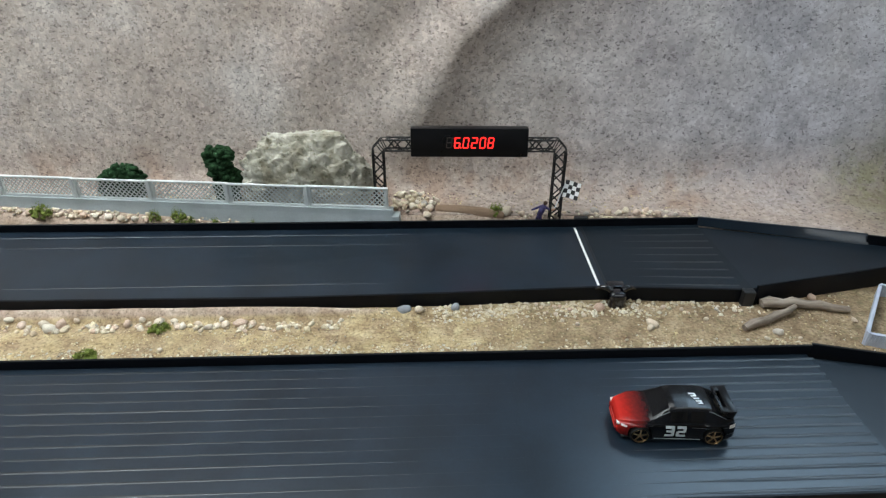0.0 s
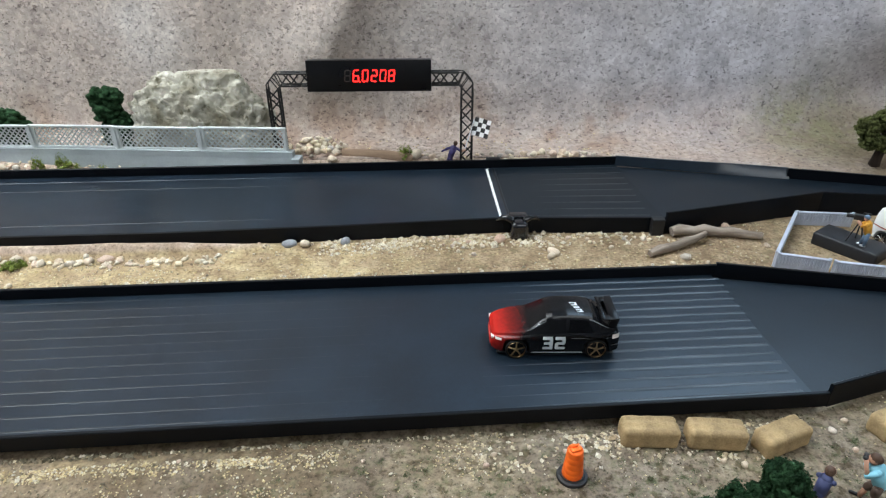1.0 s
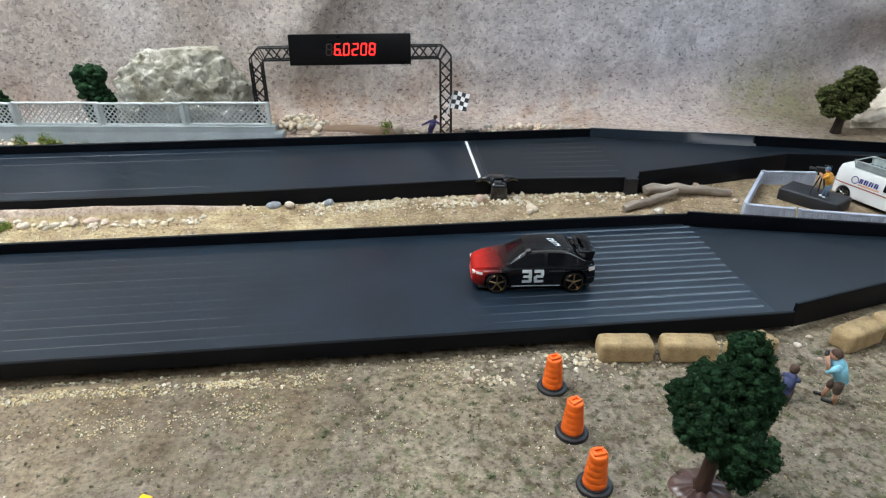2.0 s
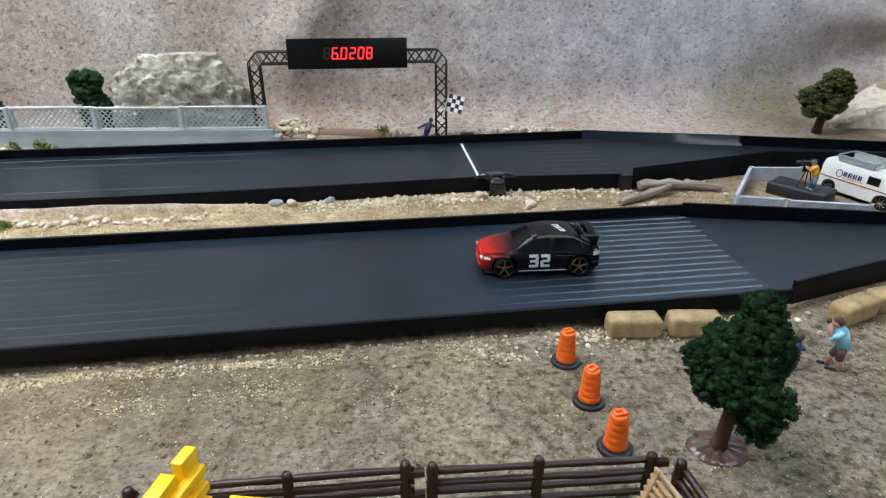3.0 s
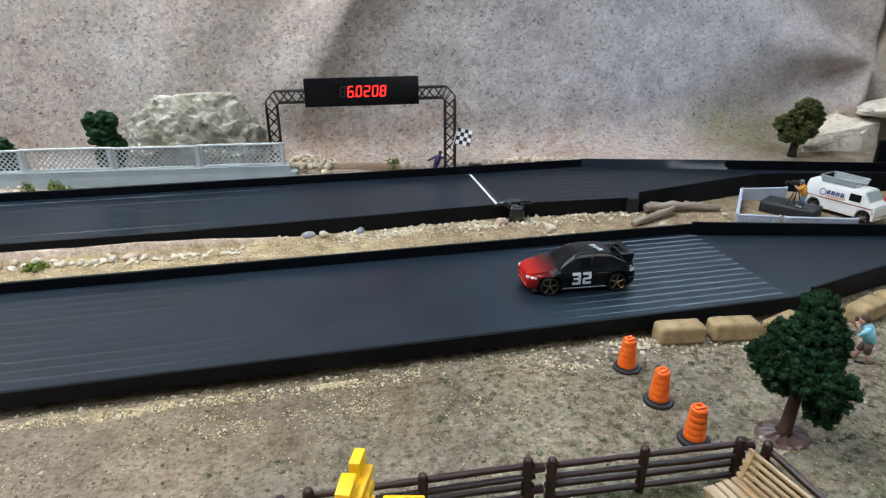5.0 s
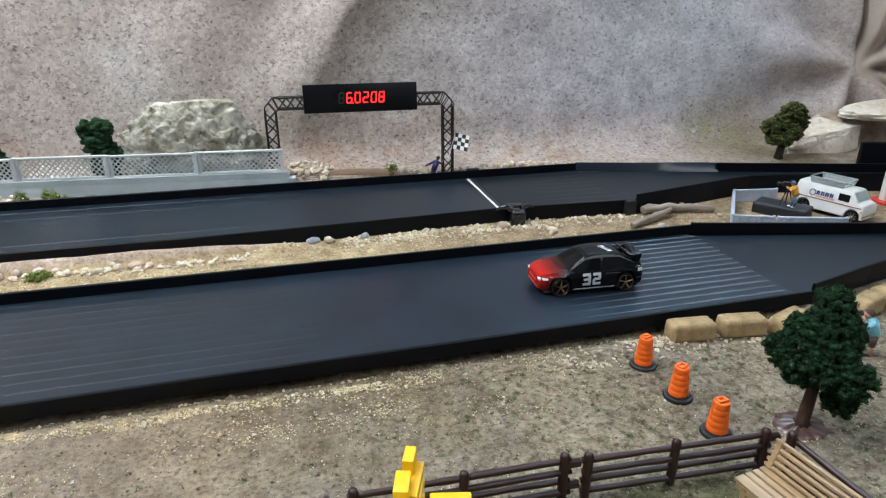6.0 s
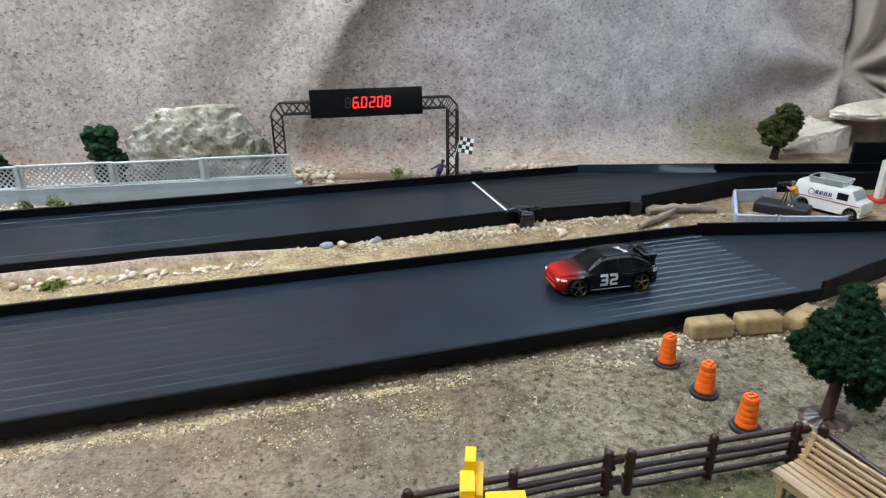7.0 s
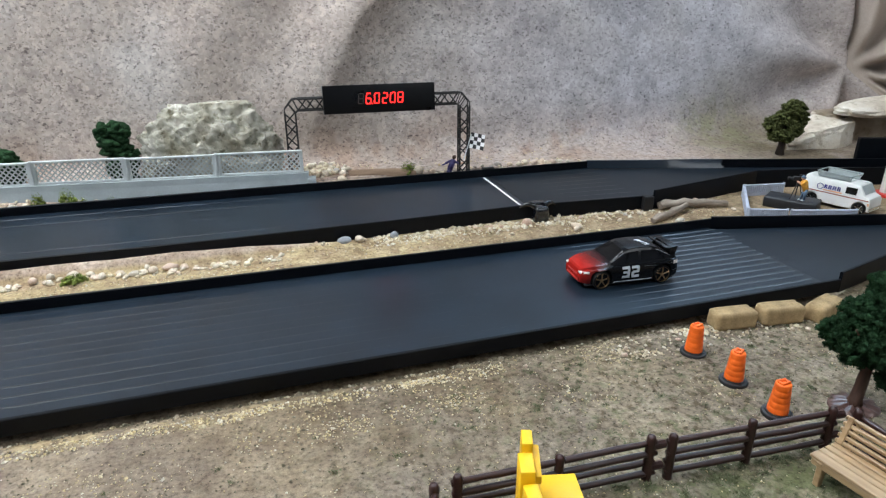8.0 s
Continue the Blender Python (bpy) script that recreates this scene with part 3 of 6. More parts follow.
def ground_z(x, y):
    """Height of the modelled ground: level in front, a bank under the far track, a shelf behind it."""
    z = 0.0140 * smooth01(0.535, 0.556, y)
    z += 0.0082 * smooth01(0.04, -0.16, x) * math.exp(-(((y - (0.4035 + 0.04 * (x + 0.2))) / 0.0052) ** 2))
    z -= 0.0036 * smooth01(-0.16, -0.36, x) * smooth01(0.235, 0.205, y - 0.058 * (x + 0.2)) * smooth01(0.10, 0.175, y)
    z -= 0.0042 * smooth01(-0.36, -0.18, x) * smooth01(0.30, 0.24, x) * math.exp(-(((y - (0.2223 + 0.0581 * (x + 0.06))) / 0.0075) ** 2))
    z += (0.0009 - 0.0006 * smooth01(0.36, 0.39, y)) * noise.noise(Vector((x * 22, y * 22, 0))) + 0.0004 * noise.noise(Vector((x * 90, y * 90, 3)))
    return z


def cloth_y(x, z):
    """The backdrop leans back, with one diagonal fold and gathers round the corner where it is pinned."""
    y = 0.602 + 0.19 * z - 0.35 * max(0, x - 0.38) ** 2
    s = (x - (-0.036 + (z - 0.07) * 0.457 + 8.0 * max(0, z - 0.14) ** 2)) / 1.1
    ridge = math.exp(-((s / 0.042) ** 2)) if s < 0 else math.exp(-(math.hypot(s, 0.004) - 0.004) / 0.030)
    y -= 0.0185 * smooth01(0.02, 0.13, z) * ridge
    y -= 0.006 * smooth01(0.05, 0.16, z) * math.exp(-(((s + 0.125) / 0.040) ** 2))
    y += 0.007 * noise.noise(Vector((x * 4.5 + 3, z * 3.2, 0.7))) + 0.0015 * noise.noise(Vector((x * 14, z * 9, 5)))
    dx, dz = x - CORNER, z - 0.100
    r = math.hypot(dx, dz)
    y += 0.016 * math.sin(math.atan2(dz, -dx) * 5 + 3.5) * smooth01(0.0, 0.05, r) * (1 - smooth01(0.06, 0.27, r))
    return y


def seam_x(z):
    return CORNER + (0.0 if z > 0.10 else 0.9 * (0.10 - z))


def crease(dx, z):
    """Where the two cloths meet they turn back into a deep crease above the pin."""
    return 0.026 * math.exp(-((dx / 0.0040) ** 2)) * smooth01(0.108, 0.15, z)


def sheet(bm, nu, nv, place):
    rows = [[bm.verts.new(place(i / nu, j / nv)) for i in range(nu + 1)] for j in range(nv + 1)]
    for r0, r1 in zip(rows, rows[1:]):
        for i in range(nu):
            bm.faces.new((r0[i], r0[i + 1], r1[i + 1], r1[i]))


X0, X1, Y0, Y1 = -0.92, 1.0, -0.42, 0.66
bm = bmesh.new()
sheet(bm, 300, 420, lambda u, v: (lerp(X0, X1, u), lerp(Y0, Y1, v), ground_z(lerp(X0, X1, u), lerp(Y0, Y1, v))))
single("ground", bm, GROUND, Matrix(), "sandy grey-brown model ground with straw grit and thin green flock", "ground", kind="structure", smooth=True)

BACK_TOP = 0.46
COVE = [(0.5545, 0.0150), (0.566, 0.0160), (0.578, 0.0175), (0.589, 0.0210), (0.597, 0.0270), (0.6025, 0.0360), (0.6065, 0.0500)]  # the cloth's foot sweeps forward


def rest_z(x, y):
    """The surface that loose stones lie on: the ground, or the cloth's foot where that covers it."""
    front = 0.5545 - 0.27 * max(0, min(x, 0.5) - 0.225)
    t = (y - front) / (COVE[-1][0] - front)
    return max(ground_z(x, y), curve_at(COVE, lerp(COVE[0][0], COVE[-1][0], t))) if t > 0 else ground_z(x, y)


def backdrop_at(u, v):
    z = lerp(0.05, BACK_TOP, max(0, v - 0.15) / 0.85)
    x = lerp(-0.95, seam_x(z), u)
    if v > 0.15:
        return (x, cloth_y(x, z) + crease(x - seam_x(z), z), z)
    k = v / 0.15 * (len(COVE) - 1)
    front = 0.5545 - 0.27 * max(0, min(x, 0.5) - 0.225)
    i = min(int(k), len(COVE) - 2)
    y, z = lerp(COVE[i][0], COVE[i + 1][0], k - i), lerp(COVE[i][1], COVE[i + 1][1], k - i)
    y = lerp(front, COVE[-1][0], (y - COVE[0][0]) / (COVE[-1][0] - COVE[0][0]))
    pull = smooth01(0.0, 1.0, v / 0.15)
    y += (cloth_y(x, 0.05) - COVE[-1][0]) * pull
    return (x, y, z + 0.0008 * noise.noise(Vector((x * 30, y * 30, 0))))


bm = bmesh.new()
sheet(bm, 420, 110, backdrop_at)
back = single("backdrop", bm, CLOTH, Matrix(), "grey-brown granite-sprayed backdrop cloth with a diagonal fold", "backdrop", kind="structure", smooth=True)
mod = back.modifiers.new("thickness", "SOLIDIFY")
mod.thickness, mod.offset = 0.002, 1.0


def side_cloth(u, v):
    z = lerp(-0.004, BACK_TOP, v)
    u = u ** 1.7
    seam = seam_x(z)
    x = lerp(seam, 1.02, u)
    edge = cloth_y(seam, z) + crease(x - seam, z)
    y = lerp(edge, 0.30 + 0.08 * z, u)
    r, a = math.hypot(u * 0.45, z - 0.096), math.atan2(z - 0.096, u * 0.45)
    w = (0.030 * math.sin(a * 7 + 0.4) * smooth01(0.0, 0.05, r) * (1 - smooth01(0.08, 0.26, r)) + 0.006 * noise.noise(Vector((u * 5, z * 6, 2)))) * smooth01(0.0, 0.05, u)
    return (x + w * 0.6, y + w * 0.8, z)


bm = bmesh.new()
sheet(bm, 90, 80, side_cloth)
side = single("backdrop_side", bm, SIDE_CLOTH, Matrix(), "tan backdrop cloth gathered into pleats at the corner", "backdrop", kind="structure", smooth=True)
mod = side.modifiers.new("thickness", "SOLIDIFY")
mod.thickness, mod.offset = 0.002, 1.0

bm = bmesh.new()
box(bm, (0.04, 0.14, -0.021), (2.0, 1.18, 0.03), bevel=0.002)
for lx in (-0.88, 0.96):
    for ly in (-0.38, 0.66):
        box(bm, (lx, ly, -0.41), (0.07, 0.07, 0.74))
single("table_top", bm, TABLE, Matrix(), "plywood layout table on square legs", "table", kind="structure")
for nm, c, s, mt in (("floor", (0, 0.2, -0.83), (3.9, 3.7, 0.1), CARPET), ("ceiling", (0, 0.2, CEILING + 0.05), (3.9, 3.7, 0.1), PLASTER),
                     ("wall_north", (0, 2.0, 0.26), (3.9, 0.1, 2.08), PLASTER), ("wall_south", (0, -1.6, 0.26), (3.9, 0.1, 2.08), PLASTER),
                     ("wall_east", (1.9, 0.2, 0.26), (0.1, 3.5, 2.08), PLASTER), ("wall_west", (-1.9, 0.2, 0.26), (0.1, 3.5, 2.08), PLASTER)):
    bm = bmesh.new()
    box(bm, c, s)
    single(nm, bm, mt, Matrix(), "plain painted room surface" if mt is PLASTER else "grey carpeted room floor", nm.split("_")[0], kind="structure")
for px, py, watts, tint in PANELS:
    lamp_thing = thing("ceiling_light", pose(px, py, CEILING), "assumed fluorescent ceiling panel out of view, switched on", "ceiling light", "ceiling lights")
    bm = bmesh.new()
    for sx in (-1, 1):
        box(bm, (sx * 0.565, 0, -0.012), (0.02, 0.75, 0.024))
        box(bm, (0, sx * 0.365, -0.012), (1.11, 0.02, 0.024))
    part("frame", bm, PLASTER, lamp_thing)
    bm = bmesh.new()
    box(bm, (0, 0, -0.009), (1.10, 0.70, 0.006))
    part("diffuser", bm, PANEL, lamp_thing)

# ---- the near race track ----
NB = [(-0.90, 0.3044), (0.262, 0.3595)]  # back edge, front edge
NF = [(-0.90, 0.1735), (0.271, 0.2415)]
NBW = [(0.262, 0.3595), (0.405, 0.3285), (0.50, 0.312), (0.80, 0.29)]  # the funnel's walls
NFW = [(0.271, 0.2415), (0.328, 0.2590), (0.42, 0.284), (0.50, 0.272), (0.80, 0.25)]
NZ = 0.0050


def on_line(line, x):
    (xa, ya), (xb, yb) = line[0], line[1]
    return ya + (yb - ya) * (x - xa) / (xb - xa)


def ridges(parent, back, front, runs, z, fracs, w=0.0013, high=0.00015, material=None, wear=(1.0, 1.0)):
    """Moulded ribs along a track; each run fades out at its ends, and some stand lower than others."""
    rnd = random.Random(len(fracs))
    for f in fracs:
        for xa, xb, fade_a, fade_b in runs:
            crest = high * rnd.uniform(*wear)
            bm = bmesh.new()
            rings = []
            n = 14
            for i in range(n + 1):
                x = lerp(xa, xb, i / n)
                y = lerp(on_line(front, x), on_line(back, x), f)
                t = min(1, smooth01(0, fade_a, i / n) if fade_a else 1, smooth01(0, fade_b, 1 - i / n) if fade_b else 1)
                h = crest * t + 0.00001
                wide = w * (0.04 + 0.96 * t)
                rings.append([bm.verts.new((x, y + dy, z + dz)) for dy, dz in ((-wide, -0.00005), (-wide * 0.45, h * 0.7), (0, h), (wide * 0.45, h * 0.7), (wide, -0.00005))])
            for r0, r1 in zip(rings, rings[1:]):
                for j in range(4):
                    bm.faces.new((r0[j], r1[j], r1[j + 1], r0[j + 1]))
            part("rib", bm, material or RIB, parent, smooth=True)


near = thing("race_track", pose(0, 0, 0), "wide black plastic toy race track with moulded ribs, on the sand", "race track", "race tracks")
bm = bmesh.new()
prism(bm, [NF[0], (0.2672, 0.2413), (0.2655, 0.2600), (0.2595, 0.3590), NB[0]], 0.0026, NZ)
part("deck", bm, TRACK, near, "black ribbed deck")
bm = bmesh.new()
prism(bm, [(0.2500, 0.3570), (0.2560, 0.2430), *[(x, y) for x, y in NFW[1:]], *[(x, y) for x, y in reversed(NBW[1:])]], 0.0016, NZ - 0.0003)
part("funnel_deck", bm, FUNNEL, near, "smooth charcoal funnel deck")
for nm, pts, bot, top, t in (("back_wall", NB, -0.001, 0.0122, 0.0022), ("front_wall", list(reversed(NF)), 0.0016, 0.0102, 0.0022), ("funnel_wall", NBW, -0.001, 0.0138, 0.002), ("funnel_wall", list(reversed(NFW)), 0.0008, 0.0150, 0.002)):
    bm = bmesh.new()
    ribbon(bm, pts, bot, top, t)
    part(nm, bm, WALL_BLACK, near)
ridges(near, NB, NF, [(-0.90, 0.05, 0.0, 0.3)], NZ, [(k + 0.75) / 13.4 for k in range(13)], 0.0013, 0.00016, wear=(0.25, 1.0))
ridges(near, NB, NF, [(0.100, 0.2625, 0.6, 0.0)], NZ, [(k + 0.7) / 15.4 for k in range(15)], 0.0015, 0.00042, GLINT_RIB)

# ---- the far race track ----
FB = [(-0.90, 0.5035), (0.1135, 0.5385)]
FBL = [(-0.90, 0.5035), (-0.426, 0.5195), (-0.158, 0.5285), (0.113, 0.5385), (0.242, 0.5445)]
FFL = [(-0.90, 0.386), (-0.355, 0.4055), (-0.13, 0.4140), (0.005, 0.4230), (0.127, 0.4335), (0.252, 0.4310)]
FBW = [(0.242, 0.5445), (0.290, 0.5322), (0.322, 0.5240), (0.346, 0.5178), (0.366, 0.5126), (0.386, 0.5075)]
FBW2 = [(0.384, 0.5095), (0.554, 0.4665), (0.80, 0.40)]
FFW = [(0.250, 0.4275), (0.3875, 0.4625), (0.468, 0.4515), (0.543, 0.4365), (0.80, 0.37)]
FZ = 0.0100
far = thing("race_track", pose(0, 0, 0), "black plastic toy race track with a white finish line", "race track", "race tracks")
bm = bmesh.new()
prism(bm, [*FFL, *reversed(FBL)], 0.006, FZ)
part("deck", bm, TRACK, far, "black plastic deck")
bm = bmesh.new()
prism(bm, [(0.2345, 0.5415), (0.2385, 0.4335), *FFW[1:], *reversed(FBW2), FBW[-1]], 0.006, FZ - 0.0003)
part("funnel_deck", bm, FUNNEL, far, "smooth charcoal funnel deck")
bm = bmesh.new()
prism(bm, [(0.1337, 0.4362), (0.2520, 0.4325), (0.2420, 0.5435), (0.1297, 0.5385)], FZ - 0.001, FZ + 0.00018)
part("finish_deck", bm, PLATE, far, "dull black ribbed deck past the finish line")
for nm, pts, bot, top, t, mt in (("back_wall", FBL, 0.004, 0.0178, 0.0022, WALL_BLACK), ("front_wall", list(reversed(FFL)), -0.001, 0.0128, 0.0022, WALL_BLACK),
                                 ("funnel_wall", FBW, 0.0092, 0.0182, 0.002, TRACK), ("funnel_wall", FBW2, 0.002, 0.0190, 0.0022, WALL_BLACK),
                                 ("funnel_wall", list(reversed(FFW)), -0.001, 0.0185, 0.002, WALL_BLACK)):
    bm = bmesh.new()
    ribbon(bm, pts, bot, top, t)
    if pts is FBW:  # a sheet that leans outwards, more so towards its joint
        for v in bm.verts:
            v.co.y += (0.16 + 0.43 * smooth01(0.27, 0.375, v.co.x)) * (v.co.z - 0.0092)
    part(nm, bm, mt, far, smooth=pts is FBW, sharp=30)
FFs = [(-0.90, 0.386), (0.127, 0.4335)]
ridges(far, FB, FFs, [(-0.80, 0.02, 0.0, 0.3)], FZ + 0.00012, [0.89], 0.0007, 0.0002, GLINT_STREAK)
ridges(far, FB, FFs, [(-0.60, 0.0, 0.3, 0.3)], FZ, [0.12, 0.72], 0.0008, 0.0002)
ridges(far, [(0.113, 0.5385), (0.242, 0.5445)], [(0.127, 0.4335), (0.252, 0.431)], [(0.150, 0.242, 0.5, 0.0)], FZ + 0.00018, [(k + 0.6) / 9.2 for k in range(9)])
bm = bmesh.new()
prism(bm, [(0.1212, 0.5365), (0.1252, 0.4375), (0.1272, 0.4375), (0.1234, 0.5365)], FZ - 0.0002, FZ + 0.0003)
part("finish_line", bm, WHITE_LINE, far, "white finish line")
bm = bmesh.new()
prism(bm, [(0.1275, 0.5375), (0.1318, 0.4365), (0.1332, 0.4365), (0.129, 0.5375)], FZ - 0.0002, FZ + 0.00025)
part("joint_strip", bm, RUBBER, far)
bm = bmesh.new()
box(bm, (0.1390, 0.4250, 0.0045), (0.0135, 0.0120, 0.0180), bevel=0.0036, segs=5)
box(bm, (0.1385, 0.4335, 0.0135), (0.0140, 0.0085, 0.0024), bevel=0.0008)
for sx in (-1, 1):
    tube(bm, [(0.1385 + sx * 0.0045, 0.4270, 0.0128), (0.1385 + sx * 0.0085, 0.4278, 0.0146), (0.1385 + sx * 0.0125, 0.4292, 0.0140), (0.1385 + sx * 0.0165, 0.4308, 0.0112)], [0.0030, 0.0025, 0.0019, 0.0009], 10)
part("connector_clip", bm, CLIP, far, "glossy black connector clip", smooth=True, sharp=40)
bm = bmesh.new()
box(bm, (0.2445, 0.427, 0.0062), (0.0095, 0.007, 0.0145), bevel=0.0008)
part("connector_clip", bm, RUBBER, far, "dull black connector clip")
bm = bmesh.new()
box(bm, (0.1285, 0.5420, 0.0175), (0.013, 0.0045, 0.0038), bevel=0.0008)
part("connector_clip", bm, RUBBER, far, "dull black connector clip")


# ---- the toy car ----
TOP = [(-0.0362, 0.0112), (-0.0357, 0.0126), (-0.0345, 0.0137), (-0.0310, 0.0147), (-0.0250, 0.0157), (-0.0172, 0.0167), (-0.0152, 0.0173), (-0.0056, 0.0238), (-0.0025, 0.0247), (0.0060, 0.0253), (0.0150, 0.0250), (0.0200, 0.0241), (0.0290, 0.0189), (0.0335, 0.0178), (0.0348, 0.0168), (0.0355, 0.0140)]
BELT = [(-0.0362, 0.0100), (-0.0345, 0.0119), (-0.0280, 0.0132), (-0.015, 0.0144), (0.020, 0.0154), (0.0335, 0.0153), (0.0355, 0.0128)]
AXLES, ARCH = (-0.0222, 0.0228), 0.0072


def car_half_width(x):
    w = 0.0153 * (1 - (0.30 * abs(x / 0.0362) ** 5 if x < 0 else 0.2 * abs(x / 0.0362) ** 6))
    for a in AXLES:
        w += 0.0006 * math.exp(-(((x - a) / 0.006) ** 2))
    return w


def car_section(x):
    hw, zt, zb = car_half_width(x), curve_at(TOP, x), curve_at(BELT, x)
    lo = 0.0030 if abs(x) < 0.0335 else lerp(0.0030, 0.0042, (abs(x) - 0.0335) / 0.0027)
    for a in AXLES:
        if abs(x - a) < ARCH:
            lo = max(lo, 0.0060 + math.sqrt(ARCH ** 2 - (x - a) ** 2))
    lo = min(lo, zb - 0.0012)
    c = min(1, max(0, (zt - zb - 0.001) / 0.007))
    hr = lerp(hw - 0.0025, 0.0106, c)
    mid = lerp(lo, zb, 0.45)
    return [(0, lo), (hw - 0.0016, lo), (hw - 0.0003, lo + min(0.0009, (zb - lo) * 0.3)), (hw, mid), (hw - 0.0004, lerp(mid, zb, 0.8)), (hw - 0.0010, zb),
            (hw - 0.0019, zb + lerp(0.0002, 0.0005, c)), (hr, zt - lerp(0.0003, 0.0016, c)), (hr - 0.0012, zt - lerp(0.0002, 0.0006, c)), (hr * 0.5, zt - 0.0001), (0, zt)]


def car_side(x, f, lift=0.0002):
    """A place on the flank between the belt line (f 0) and the roof's edge (f 1)."""
    s = car_section(x)
    a, b = s[6], s[7]
    return Vector((x, lerp(a[0], b[0], f) + lift, lerp(a[1], b[1], f)))


def car_flank(x, z, lift=0.0002):
    s = car_section(x)[1:6]
    for (y0, z0), (y1, z1) in zip(s, s[1:]):
        if z <= z1:
            return Vector((x, lerp(y0, y1, max(0, (z - z0) / max(1e-6, z1 - z0))) + lift, z))
    return Vector((x, s[-1][0] + lift, z))


def car_roof(x, v, lift=0.0002):
    """A place on the upper side; v from -1 to 1 across."""
    s = car_section(x)
    edge, shoulder = s[8], s[10]
    return Vector((x, v * edge[0], lerp(shoulder[1], edge[1], v * v) + lift))


def panel_on(place, us, vs):
    """A thin shell laid on a surface."""
    bm = bmesh.new()
    grid = [[bm.verts.new(place(u, v)) for v in vs] for u in us]
    for r0, r1 in zip(grid, grid[1:]):
        for k in range(len(vs) - 1):
            bm.faces.new((r0[k], r0[k + 1], r1[k + 1], r1[k]))
    return bm


def span(a, b, n):
    return [lerp(a, b, i / n) for i in range(n + 1)]


def wheel_parts(parent, x, y, z, r, w, rim_mat, side, spokes=5):
    """A wheel with its axle across; side is the way its face looks."""
    wheel = part("wheel", lathe_bm([(0.0, -w * 0.5), (r * 0.5, -w * 0.5), (r * 0.80, -w * 0.5), (r * 0.80, w * 0.2), (r * 0.1, w * 0.22), (0.0, w * 0.22)], 20), WALL_BLACK, parent, smooth=True, sharp=40)
    wheel.matrix_basis = pose(x, y, z, -90 * side if side else 0, 0, 0)
    tyre = part("tyre", lathe_bm([(r * 0.80, -w * 0.5), (r * 0.94, -w * 0.5), (r, -w * 0.36), (r, w * 0.36), (r * 0.96, w * 0.5), (r * 0.84, w * 0.5), (r * 0.80, w * 0.4)], 28), TYRE, wheel, smooth=True, sharp=50)
    bm = bmesh.new()
    add_lathe(bm, [(r * 0.80, w * 0.30), (r * 0.805, w * 0.46), (r * 0.825, w * 0.51), (r * 0.84, w * 0.48)], 28)
    add_lathe(bm, [(0.0, w * 0.5), (r * 0.13, w * 0.47), (r * 0.15, w * 0.25)], 14)
    for k in range(spokes):
        a = 2 * math.pi * k / spokes + 0.3
        box(bm, (r * 0.45, 0, w * 0.40), (r * 0.72, r * 0.12, w * 0.14), m=Matrix.Rotation(a, 4, "Z"), bevel=r * 0.025, segs=1)
    part("rim", bm, rim_mat, wheel, smooth=True, sharp=35)
    return wheel


def add_lathe(bm, profile, n):
    rings = []
    for r, h in profile:
        rings.append([bm.verts.new((r * math.cos(2 * math.pi * k / n), r * math.sin(2 * math.pi * k / n), h)) for k in range(n)] if r > 1e-7 else [bm.verts.new((0, 0, h))])
    for a, b in zip(rings, rings[1:]):
        for k in range(n):
            q = [a[k % len(a)], a[(k + 1) % len(a)], b[(k + 1) % len(b)], b[k % len(b)]]
            q = list(dict.fromkeys(q))
            if len(q) > 2:
                bm.faces.new(q)


def lathe_bm(profile, n):
    bm = bmesh.new()
    add_lathe(bm, profile, n)
    return bm


BARS = {"a": (0, 0.0026, 0.0046, 0.0015), "g": (0.0002, 0, 0.0038, 0.0013), "d": (0, -0.0026, 0.0046, 0.0015), "b": (0.0017, 0.0013, 0.0016, 0.0026), "c": (0.0017, -0.0013, 0.0016, 0.0026), "e": (-0.0017, -0.0013, 0.0016, 0.0026)}

car = thing("toy_car", pose(0.1407, 0.2900, NZ, 0, 0, -0.9) @ Matrix.Diagonal((0.965, 1, 1, 1)), "black die-cast toy hatchback with red nose and number 32", "toy car")
bm = bmesh.new()
stations = sorted(set([round(x, 5) for x in span(-0.0362, 0.0355, 90)] + [x for x, _ in TOP] + [a + d * ARCH for a in AXLES for d in (-1.001, -0.999, -0.95, -0.85, 0.85, 0.95, 0.999, 1.001)]))
rings = []
for x in stations:
    half = car_section(x)
    pts = half + [(-y, z) for y, z in reversed(half[1:-1])]
    rings.append([bm.verts.new((x, y, z)) for y, z in pts])
for r0, r1 in zip(rings, rings[1:]):
    for k in range(len(r0)):
        bm.faces.new((r0[k], r0[(k + 1) % len(r0)], r1[(k + 1) % len(r0)], r1[k]))
bm.faces.new(rings[0])
bm.faces.new(rings[-1][::-1])
body = part("body", bm, PAINT, car, smooth=True, sharp=32)
